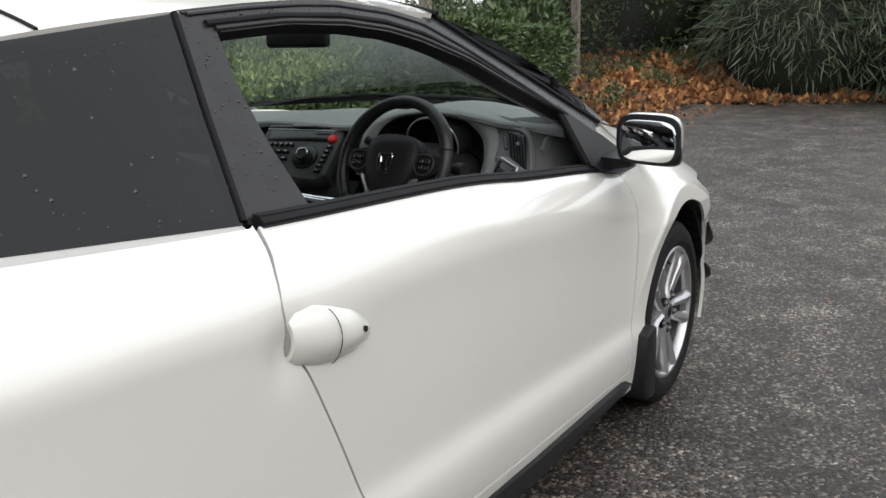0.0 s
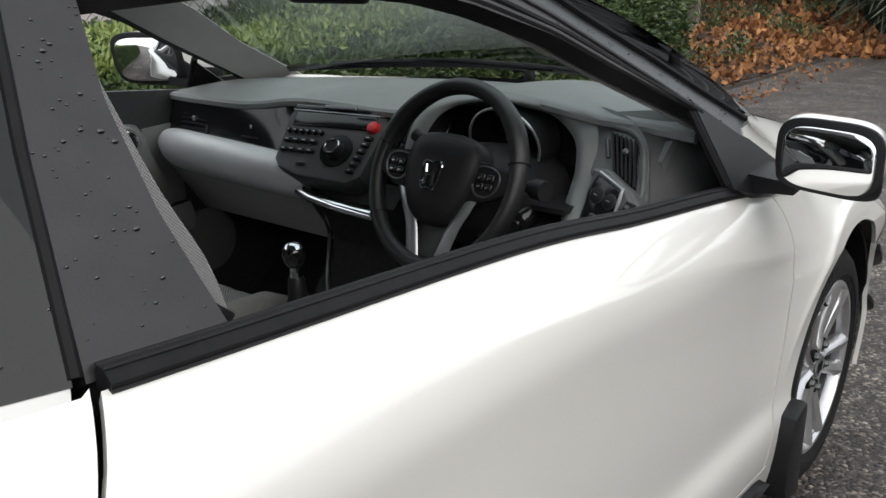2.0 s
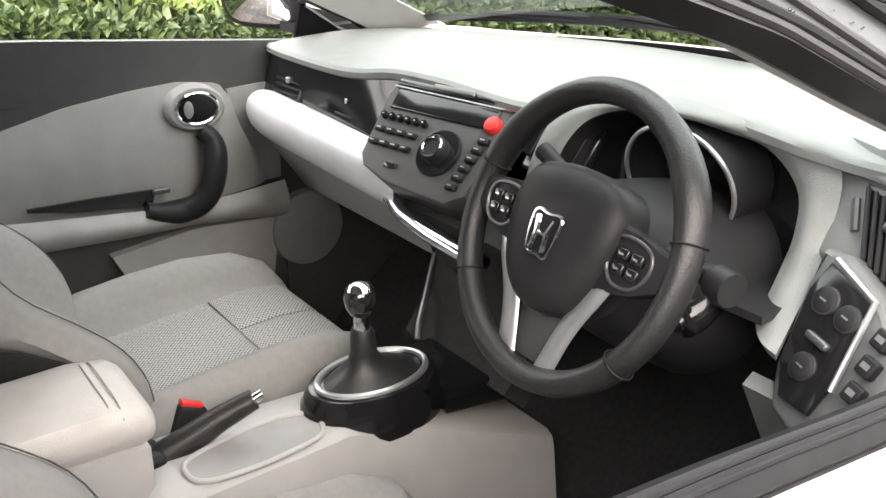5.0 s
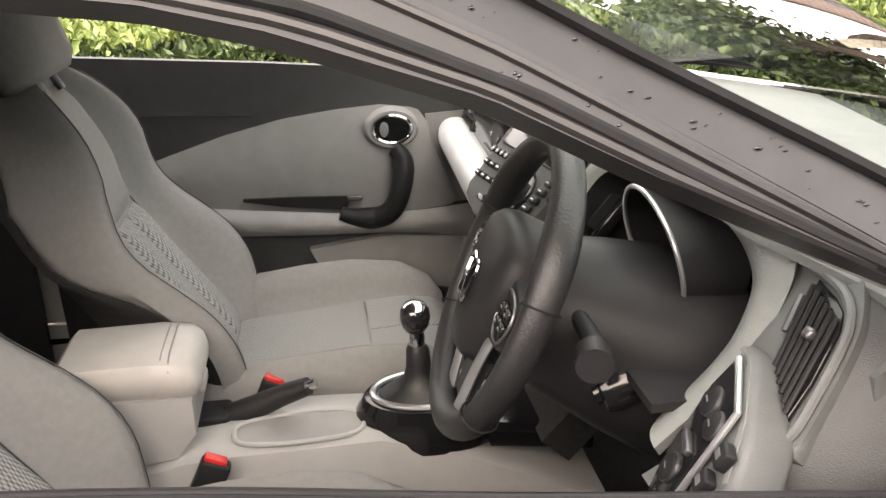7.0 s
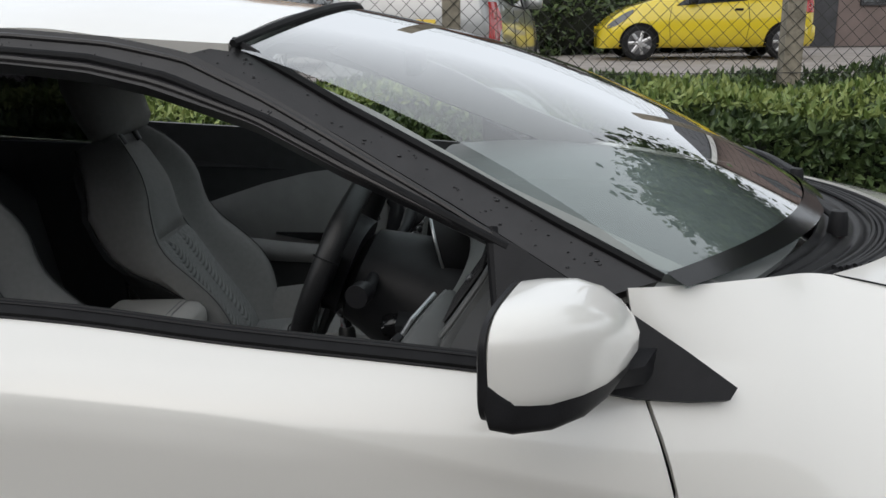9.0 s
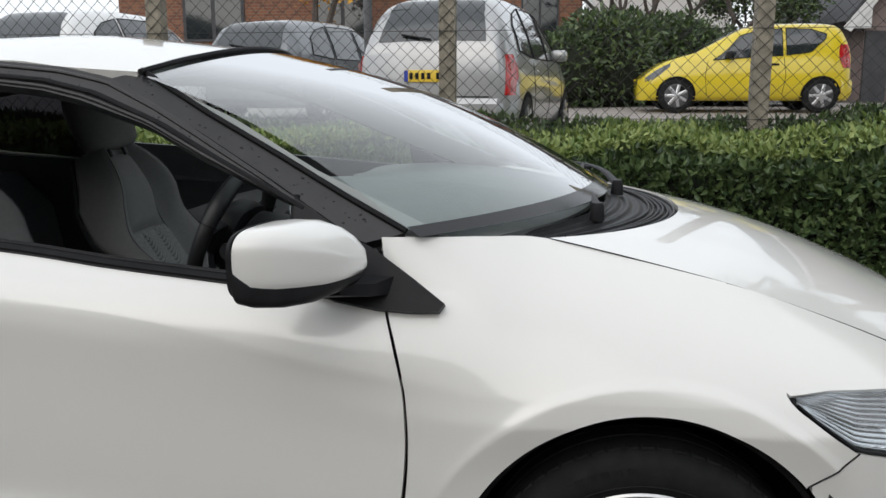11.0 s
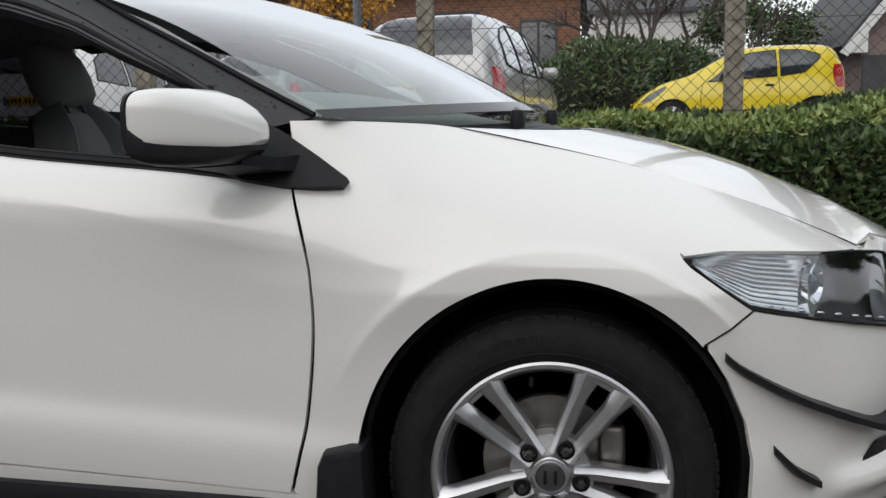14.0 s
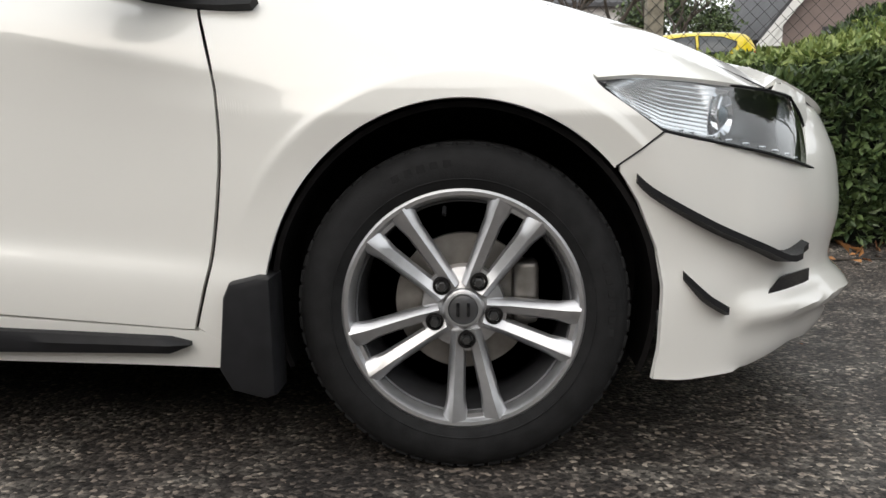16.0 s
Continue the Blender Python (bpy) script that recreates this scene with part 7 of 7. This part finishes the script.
# ---- parked cars behind the fence ----
M_darkglass = material("dark_car_glass", (0.02, 0.025, 0.028), 0.06, spread=0.1, scale=10, coat=1.0)
M_lampred = material("red_lamp_plastic", (0.45, 0.015, 0.015), 0.15, spread=0.1, scale=20, coat=1.0)
M_plate = material("yellow_plate", (0.75, 0.52, 0.05), 0.4, spread=0.05, scale=20)
M_yellow = material("yellow_paint", (0.72, 0.56, 0.02), 0.3, spread=0.03, scale=4, coat=1.0)
M_silver = material("silver_paint", (0.42, 0.42, 0.42), 0.35, 0.5, spread=0.04, scale=6, coat=1.0)
M_lamprim = material("pale_lamp_ring", (0.55, 0.30, 0.28), 0.25, spread=0.1, scale=20)
M_bluebar = material("blue_plate_band", (0.03, 0.06, 0.35), 0.4, spread=0.05, scale=20)
M_whitecar = material("white_car_paint", (0.74, 0.74, 0.73), 0.3, spread=0.03, scale=5, coat=1.0)
M_grey = material("dark_grey_paint", (0.16, 0.17, 0.18), 0.35, 0.5, spread=0.05, scale=6, coat=1.0)


def make_hatch(label, paint, L, W, roof, belt, plan_w, glass, axle_f, axle_b, screen, tail, doors, post=True, low=0.0):
    """A small hatchback, nose at +x, standing on z = 0. roof, belt and plan_w are tables along its length; glass lists side windows as lower
    and upper edges; screen and tail give the stretches of the roof line that are glazed. Returns its Empty."""
    t = thing("parked_car", label, "car", group="parked cars behind the fence")
    roof, belt, wide = smooth_lut(roof), smooth_lut(belt), smooth_lut(plan_w)
    hw = W / 2

    def section(x):
        """The outline of one half at x, as (half width, height) from the sill to the roof's middle."""
        r, w = float(roof(x)), hw * float(wide(x))
        b = min(float(belt(x)), r - 0.03)
        g = r - b
        lean = min(0.27, 0.27 * g / 0.55)
        return [(0.86 * w, 0.20), (0.95 * w, 0.27), (0.99 * w, 0.42), (w, 0.56), (0.985 * w, 0.72 * min(1, b / 0.8)), (0.955 * w, b), (0.955 * w - 0.30 * lean, b + 0.42 * g), (0.955 * w - 0.72 * lean, b + 0.82 * g),
                (0.955 * w - lean, b + 0.95 * g), (0.955 * w - lean - 0.07, b + 0.99 * g), (0.45 * w, r + 0.008), (0, r + 0.014)]

    def skin(x, z, s, out=0.008):
        q = section(x)
        return (x, s * (float(np.interp(z, [v for _, v in q], [u for u, _ in q])) + out), z)

    secs = []
    for x in np.concatenate([np.linspace(-L / 2, -L / 2 + 0.5, 16), np.linspace(-L / 2 + 0.55, L / 2 - 0.45, 34), np.linspace(L / 2 - 0.4, L / 2, 12)]):
        q = section(x)
        secs.append([(x, -y, z) for y, z in q] + [(x, y, z) for y, z in q[-2::-1]])
    part("body", loft(secs), paint, t, "", True, 50)
    # front and rear screens
    for nm, (x0, x1), lab in (("windscreen", screen, "dark windscreen"), ("rear_screen", tail, "dark rear window")):
        P = []
        for x in np.linspace(x0, x1, 14):
            q = section(x)
            half = q[9][0] * 0.97
            P.append([(x, half * v, float(np.interp(abs(half * v), [q[11][0], q[10][0], q[9][0]], [q[11][1], q[10][1], q[9][1]])) + 0.010) for v in np.linspace(-1, 1, 15)])
        part(nm, sheet(P, 0.004, (0, 0, 0)), M_darkglass, t, lab)
    for s in (1, -1):
        for lo, hi in glass:
            a, b = resample(lo, 20), resample(hi, 20)
            g = ruled(a, b, 8)
            g = np.array([[skin(float(x), float(belt(x)) + z * (float(roof(x)) - float(belt(x))), s) for x, z in row] for row in g])
            w_ = part("side_window", sheet(g, 0.006, (0, 0, 0.8)), M_darkglass, t, "dark side window")
            part("window_seal", tube(np.vstack([g[:, 0], g[-1], g[::-1, -1], g[0, ::-1]]), 0.007, 5), M_rubber, w_)
        for pts in doors:
            part("door_gap", tube([skin(x, z, s, 0.001) for x, z in resample(pts, 24)], 0.0045, 5), M_rubber, t)
        dx = doors[0][0][0]
        part("door_grip", rbox(skin(dx + 0.14, 0.80, s, 0.01), (0.13, 0.03, 0.035), 0.010), M_black if post else paint, t, "door handle")
        mx = screen[1] - 0.62 if screen[1] > screen[0] else screen[0] - 0.62
        part("wing_mirror", rbox(skin(mx, float(belt(mx)) + 0.09, s, 0.10), (0.12, 0.19, 0.13), 0.045), M_black if post else paint, t, "door mirror")
        # tail lamp, wrapped round the corner
        rows = []
        for z in np.linspace(0, 1, 8):
            zz = float(belt(-L / 2 + 0.1)) - 0.20 - low + 0.38 * z
            rows.append([skin(-L / 2 + 0.015 + (0.13 + 0.05 * math.sin(z * 3.1)) * u + 0.05 * z, zz, s, 0.012) for u in np.linspace(0, 1, 6)])
        lamp_ = part("tail_lamp", sheet(rows, 0.01, (0, 0, 0.7)), M_lampred, t, "upright red tail lamp")
        for k in (2, 5):
            c = np.array(rows[k][2])
            part("lamp_ring", tube([c + [0.028 * math.cos(a), s * 0.006, 0.036 * math.sin(a)] for a in np.linspace(0, 2 * math.pi, 16, endpoint=False)], 0.005, 5, closed=True, up=(0, 1, 0)), M_lamprim, lamp_)
        rows = [[skin(L / 2 - 0.50 + 0.40 * u, float(roof(L / 2 - 0.50 + 0.40 * u)) - 0.05 - 0.12 * v * (0.4 + 0.6 * math.sin(u * 3)), s, 0.006) for u in np.linspace(0, 1, 8)] for v in np.linspace(0, 1, 5)]
        part("head_lamp", sheet(rows, 0.008, (0, 0, 0.6)), M_lampback, t, "clear head lamp")
        for ax in (axle_f, axle_b):
            wh = new("wheel")
            wh.parent = t
            wh.location = (ax, s * (hw * float(wide(ax)) - 0.10), 0.285)
            o = s
            arc = [skin(ax + 0.325 * math.cos(a), max(0.21, 0.285 + 0.325 * math.sin(a)), s, 0.004) for a in np.linspace(-0.25, math.pi + 0.25, 28)]
            part("arch", sheet([[p, (ax, s * (hw * float(wide(ax)) + 0.004), 0.285)] for p in arc], 0.002, (ax, 0, 0.3)), M_well, t)
            part("tyre", lathe([(0.195, 0.09 * o), (0.205, 0.108 * o), (0.25, 0.112 * o), (0.278, 0.098 * o), (0.285, 0.06 * o), (0.285, -0.06 * o), (0.2, -0.08 * o)], 36, ring=True), M_tyre, wh)
            part("rim", lathe([(0.20, 0.106 * o), (0.185, 0.112 * o), (0.178, 0.095 * o), (0.001, 0.085 * o)], 30), M_alloy_shaded, wh)
            for k in range(7):
                a = 2 * math.pi * k / 7
                part("spoke", tube([(0.03 * math.cos(a), 0.118 * o, 0.03 * math.sin(a)), (0.188 * math.cos(a), 0.110 * o, 0.188 * math.sin(a))], [0.03, 0.024], 6, flat=0.3, up=(0, 1, 0)), M_alloy, wh)
            part("hub", lathe([(0.001, 0.124 * o), (0.035, 0.122 * o), (0.045, 0.112 * o)], 20), M_alloy, wh)
    # rear details
    xr = -L / 2
    zb = float(belt(xr + 0.1)) - low
    pl = part("number_plate", rbox((xr - 0.008, 0, zb - 0.02), (0.02, 0.52, 0.115), 0.006, 2), M_plate, t, "yellow rear number plate")
    for k in range(7):
        part("plate_bar", rbox((xr - 0.0195, 0.19 - 0.06 * k - (0.03 if k > 3 else 0), zb - 0.02), (0.003, 0.034, 0.06), 0.001, 1), M_rubber, pl)
    part("plate_band", rbox((xr - 0.0190, 0.24, zb - 0.02), (0.003, 0.04, 0.11), 0.001, 1), M_bluebar, pl)
    q = [(xr - 0.05, -hw * 0.80), (xr - 0.075, -hw * 0.4), (xr - 0.08, 0), (xr - 0.075, hw * 0.4), (xr - 0.05, hw * 0.80), (xr + 0.16, hw * 0.985), (xr + 0.16, -hw * 0.985)]
    part("rear_bumper", loft([[(x + dx_, y, z) for x, y in q] for z, dx_ in ((0.24, 0.05), (0.32, 0.0), (0.50, 0.0), (0.55, 0.03))]), paint, t, "rear bumper", True, 30)
    part("tailgate_gap", tube([(xr - 0.004, y, 0.565) for y in np.linspace(-hw * 0.7, hw * 0.7, 8)], 0.006, 5), M_rubber, t)
    part("rear_wiper", tube([(tail[0] - 0.02, 0.0, float(roof(tail[0])) + 0.03), (tail[0] + 0.01, 0.30, float(roof(tail[0] + 0.03)) + 0.02)], 0.012, 6), M_rubber, t)
    return t


def put_car(ob, x, y, heading):
    ob.location = (x, y, float(ground_z(x, y)) + 0.012)
    ob.rotation_euler = (0, 0, radians(heading))


def round_hatch(label, paint, L=3.72, W=1.66, H=1.54):
    k = H / 1.54
    return make_hatch(label, paint, L, W,
                      [(-L / 2, 0.98 * k), (-L / 2 + 0.03, 1.06 * k), (-L / 2 + 0.12, 1.22 * k), (-L / 2 + 0.26, 1.40 * k), (-L / 2 + 0.45, 1.49 * k), (-L / 2 + 0.9, 1.535 * k), (0.0, 1.53 * k), (0.30, 1.46 * k), (0.62, 1.24 * k), (0.92, 1.02 * k), (1.15, 0.95 * k), (1.5, 0.84 * k), (1.75, 0.70 * k), (L / 2, 0.55 * k)],
                      [(-L / 2, 0.90 * k), (-1.4, 0.93 * k), (0, 0.90 * k), (0.8, 0.88 * k), (L / 2, 0.6 * k)],
                      [(-L / 2, 0.84), (-L / 2 + 0.06, 0.91), (-L / 2 + 0.2, 0.965), (-L / 2 + 0.5, 1.0), (1.0, 1.0), (1.5, 0.92), (1.75, 0.78), (L / 2, 0.55)],
                      [([(-1.42, 0.12), (-1.0, 0.05), (-0.85, 0.04)], [(-1.35, 0.55), (-1.15, 0.74), (-0.85, 0.84)]), ([(-0.79, 0.04), (-0.05, 0.05)], [(-0.79, 0.85), (-0.05, 0.86)]), ([(0.02, 0.05), (0.78, 0.10)], [(0.02, 0.86), (0.42, 0.78)])],
                      1.17, -1.26, (0.36, 1.02), (-L / 2 + 0.035, -L / 2 + 0.36), [[(-0.82, 0.90 * k), (-0.86, 0.6), (-0.86, 0.30)], [(-0.02, 0.90 * k), (-0.02, 0.30)], [(0.80, 0.88 * k), (0.84, 0.6), (0.82, 0.30)]], False, 0.13)


yel = make_hatch("small yellow hatchback parked on the road behind the fence", M_yellow, 3.43, 1.63,
                 [(-1.715, 0.92), (-1.69, 1.04), (-1.62, 1.24), (-1.53, 1.40), (-1.36, 1.455), (-0.9, 1.47), (-0.35, 1.455), (0.0, 1.40), (0.35, 1.24), (0.78, 1.01), (1.0, 0.94), (1.3, 0.84), (1.55, 0.68), (1.715, 0.52)],
                 [(-1.715, 0.93), (-1.3, 0.96), (-0.6, 0.91), (0.2, 0.87), (0.7, 0.85), (1.1, 0.80), (1.715, 0.55)],
                 [(-1.715, 0.84), (-1.66, 0.92), (-1.5, 0.975), (-1.2, 1.0), (0.9, 1.0), (1.3, 0.93), (1.58, 0.80), (1.715, 0.55)],
                 [([(-1.28, 0.50), (-1.05, 0.10), (-0.66, 0.06)], [(-1.30, 0.66), (-1.05, 0.82), (-0.66, 0.86)]), ([(-0.60, 0.06), (0.52, 0.06)], [(-0.60, 0.86), (0.08, 0.80)])],
                 1.10, -1.24, (0.06, 0.88), (-1.69, -1.50), [[(-0.62, 0.92), (-0.66, 0.62), (-0.62, 0.30)], [(0.60, 0.86), (0.64, 0.62), (0.60, 0.30)]])
put_car(yel, 3.10, 13.65, 179)
sil = round_hatch("silver hatchback seen from behind, parked behind the fence", M_silver)
put_car(sil, -0.98, 7.85, 80)
gry = round_hatch("dark grey hatchback parked beside the silver one", M_grey, 3.9, 1.70, 1.46)
put_car(gry, -3.9, 11.6, 74)
whi = round_hatch("white hatchback parked beyond the yellow one", M_whitecar, 3.7, 1.64, 1.45)
put_car(whi, 3.75, 16.3, 179)
pal = round_hatch("white hatchback parked behind the fence beyond the hedge", M_whitecar)
put_car(pal, -6.1, 9.3, 80)

# ---- buildings and trees beyond ----
def brick_material():
    m = material("brown_brick", (0.20, 0.085, 0.05), 0.9, spread=0.2, scale=3, bump=0.3, bump_scale=60)
    nt = m.node_tree
    b = nt.nodes["Principled BSDF"]
    tc = nt.nodes.new("ShaderNodeTexCoord")
    mp = nt.nodes.new("ShaderNodeMapping")
    mp.inputs["Rotation"].default_value = (radians(90), 0, 0)
    br = nt.nodes.new("ShaderNodeTexBrick")
    br.inputs["Color1"].default_value, br.inputs["Color2"].default_value, br.inputs["Mortar"].default_value = (0.17, 0.07, 0.045, 1), (0.25, 0.11, 0.06, 1), (0.22, 0.16, 0.12, 1)
    br.inputs["Scale"].default_value = 1.0
    br.inputs["Brick Width"].default_value, br.inputs["Row Height"].default_value, br.inputs["Mortar Size"].default_value = 0.225, 0.075, 0.008
    nt.links.new(tc.outputs["Object"], mp.inputs["Vector"])
    nt.links.new(mp.outputs["Vector"], br.inputs["Vector"])
    nt.links.new(br.outputs["Color"], b.inputs["Base Color"])
    return m


M_brick = brick_material()
M_render = material("pale_render", (0.62, 0.60, 0.58), 0.85, spread=0.08, scale=2)
M_taupe = material("taupe_cladding", (0.22, 0.17, 0.155), 0.8, spread=0.12, scale=2)
M_slate = material("slate_roof", (0.06, 0.06, 0.065), 0.7, spread=0.2, scale=4)
M_white = material("white_window_frame", (0.78, 0.78, 0.76), 0.5, spread=0.03, scale=8)


def make_house(name, label, x0, x1, y0, y1, zt, wall, windows, roof, frame_mat):
    t = thing(name, label, "building", ((x0 + x1) / 2, (y0 + y1) / 2, 0.7))
    cx, cy = (x1 - x0) / 2, (y1 - y0) / 2
    part("wall", rbox((0, 0, zt / 2 - 0.2), (x1 - x0, y1 - y0, zt + 0.4), 0.02, 1), wall, t)
    if roof:
        part("roof", loft([[(x, -cy - 0.4, zt - 0.1), (x, 0, zt + roof), (x, cy + 0.4, zt - 0.1), (x, cy + 0.4, zt + 0.05), (x, 0, zt + roof + 0.15), (x, -cy - 0.4, zt + 0.05)] for x in (-cx - 0.3, cx + 0.3)]), M_slate, t)
    for wx, wz, ww, wh in windows:
        w = part("window", rbox((wx - (x0 + x1) / 2, -cy - 0.012, wz), (ww, 0.06, wh), 0.01, 1), frame_mat, t)
        for k in range(2):
            part("pane", rbox((wx - (x0 + x1) / 2 + (k - 0.5) * ww * 0.48, -cy - 0.035, wz), (ww * 0.42, 0.03, wh - 0.14), 0.004, 1), M_darkglass, w)
    return t


make_house("brick_house", "brown brick building with dark windows", -11, 0.6, 19, 27, 3.5, M_brick, [(-8.5, 2.2, 1.6, 1.4), (-5.2, 2.3, 1.4, 1.4), (-2.4, 2.2, 1.2, 1.5), (-0.4, 1.6, 0.9, 2.2)], 1.0, M_slate)
M_barge = material("white_barge_board", (0.72, 0.72, 0.70), 0.5, spread=0.04, scale=6)
gab = thing("gabled_house", "tall grey-brown house with a steep white-edged gable", "building", (11.9, 19.4, 0.7))
shape = [(-4.75, -0.6), (4.75, -0.6), (4.75, 2.25), (0.0, 8.3), (-4.75, 2.25)]
part("wall", prism(shape, 7.0, "y", 0.0, 0.0), M_taupe, gab)
for sg in (-1, 1):
    edge = [(sg * 5.25, 1.75), (0, 8.45), (0, 8.65), (sg * 5.35, 1.86)]
    rf = part("roof", prism([(sg * 5.2, 1.80), (0, 8.42), (0, 8.58), (sg * 5.3, 1.86)], 7.4, "y", -0.28, 0.0), M_slate, gab, "steep dark slate roof")
    part("barge_board", prism([(sg * 5.15, 1.62), (0, 8.16), (0, 8.46), (sg * 5.32, 1.72)], 0.05, "y", -0.34, 0.0), M_barge, rf, "white barge board")
    part("soffit", prism([(sg * 5.22, 1.70), (sg * 4.70, 1.70), (sg * 4.70, 2.30)], 0.30, "y", -0.30, 0.0), M_barge, rf)
for wx, wz, ww, wh_ in ((-3.35, 1.55, 0.62, 1.25), (-1.2, 1.5, 0.9, 1.3), (1.6, 1.5, 1.2, 1.3), (0.0, 4.4, 1.4, 1.5)):
    w_ = part("window", rbox((wx, -0.02, wz), (ww, 0.08, wh_), 0.01, 1), M_slate, gab)
    for k in (-1, 1):
        part("pane", rbox((wx + k * ww * 0.235, -0.05, wz), (ww * 0.40, 0.04, wh_ - 0.14), 0.004, 1), M_darkglass, w_)
# added dark slab: the shadowed recess at the wall's corner put into colour
part("door", rbox((-4.45, -0.03, 0.55), (0.55, 0.08, 2.2), 0.01, 1), M_slate, gab, "dark slab for the shadowed recess under the eave")
make_house("far_house", "pale rendered house far beyond the bushes", 1.6, 7, 34, 42, 4.6, M_render, [(2.8, 2.2, 1.4, 1.3), (5.2, 2.2, 1.4, 1.3)], 2.0, M_white)

blobs = [(0.25, 15.2, 1.45, 0.75), (0.9, 15.9, 1.5, 1.1), (1.6, 16.9, 1.5, 1.1), (-0.25, 15.5, 1.2, 0.6), (2.6, 17.4, 1.5, 1.1), (3.7, 17.6, 1.3, 1.0)]
shrub("garden_shrub", "rounded dark green garden shrub beside the road", blobs, 12000, 0.09, M_hedge)


def make_tree(name, label, x, y, h, spread, leaf, n, size, bare=False):
    """A tapered trunk, forking limbs and, unless bare, leaves at their ends."""
    t = thing(name, label, "tree", (x, y, float(ground_z(x, y))))
    rr = random.Random(int(x * 100 + y))
    ends = []
    def grow(p, d, ln, r, depth, bm):
        q = p + d * ln
        mid = (p + q) / 2 + Vector((rr.uniform(-1, 1), rr.uniform(-1, 1), rr.uniform(-0.5, 0.5))) * ln * 0.08
        tube([p, mid, q], [r, r * 0.85, r * 0.68], 6, bm=bm)
        if depth == 0:
            ends.append(q)
            return
        if depth < 3:
            ends.append(q)
        for _ in range(rr.choice((2, 3, 3))):
            nd = (d + Vector((rr.uniform(-1, 1), rr.uniform(-1, 1), rr.uniform(-0.35, 0.7))) * spread).normalized()
            grow(q, nd, ln * rr.uniform(0.62, 0.82), r * 0.62, depth - 1, bm)
    bm = bmesh.new()
    grow(Vector((0, 0, 0)), Vector((0, 0, 1)), h * 0.28, h * 0.03, 5 if bare else 4, bm)
    part("trunk", bm, M_bark, t, "brown branching trunk")
    if not bare:
        E_ = np.array([tuple(e) for e in ends])
        c = E_[rng.integers(0, len(E_), n)] + rng.normal(0, h * 0.055, (n, 3))
        ob = leaves("crown", c, rng.normal(0, 1, (n, 3)), size, leaf, 1.2)
        ob.parent = t
        ob["kind"] = "stuff"
    return t


M_bark = material("brown_bark", (0.075, 0.06, 0.05), 0.9, spread=0.3, scale=12, bump=0.5, bump_scale=40)
M_autumn = leaf_material("autumn_leaf", (0.40, 0.17, 0.02), (0.65, 0.36, 0.04), 0.7)
make_tree("autumn_tree", "tree with bright orange autumn leaves", -4.9, 15.6, 4.6, 0.8, M_autumn, 7000, 0.10)
make_tree("bare_shrub", "brown leafless bush of fine twigs", 2.5, 17.6, 4.4, 0.9, M_autumn, 0, 0.1, bare=True)
make_tree("bare_shrub", "brown leafless bush of fine twigs", 3.7, 18.2, 4.0, 0.9, M_autumn, 0, 0.1, bare=True)
make_tree("bare_shrub", "brown leafless bush of fine twigs", 1.7, 17.4, 4.2, 0.9, M_autumn, 0, 0.1, bare=True)
make_tree("garden_tree", "thin dark-leaved tree between the houses", 5.2, 22.0, 3.6, 0.8, M_hedge, 4500, 0.11)
# added trees with crowns out of view: a dark mass in the windscreen's reflection
for x, y, h in ((7.6, 6.8, 8.0), (10.2, 5.4, 9.0), (9.0, 10.0, 9.5)):
    make_tree("added_dark_tree", "tall dark-leaved tree added out of view for the windscreen to reflect", x, y, h, 0.75, M_hedge, 14000, 0.22)
# evergreen mass far right behind the hedge
blobs = [(5.2, 3.2, 0.75, 0.55), (6.0, 3.1, 0.8, 0.6), (6.9, 3.3, 0.9, 0.7), (4.5, 3.2, 0.7, 0.45)]
shrub("hedge_shrub", "taller leafy shrub at the hedge's far end", blobs, 7000, 0.07, M_hedge)
# steel post among the cars
tagged(part("steel_post", tube([(-2.0, 6.5, 0.6), (-2.0, 6.5, 3.2)], 0.045, 12), M_satin_dark), "grey steel post standing behind the fence", "post")

# ---- added unseen backdrop behind the onlooker: darkens reflections and closes the car park ----
P = [[(x, -11 - 1.2 * math.sin(x * 0.35), z + 0.5 * math.sin(x * 1.1) * (z > 1)) for z in (0, 1.5, 3.2, 4.6)] for x in np.linspace(-26, 18, 60)]
tagged(part("dark_backdrop", sheet(P), M_core), "unseen dark backdrop added to darken reflections", "backdrop", kind="structure")
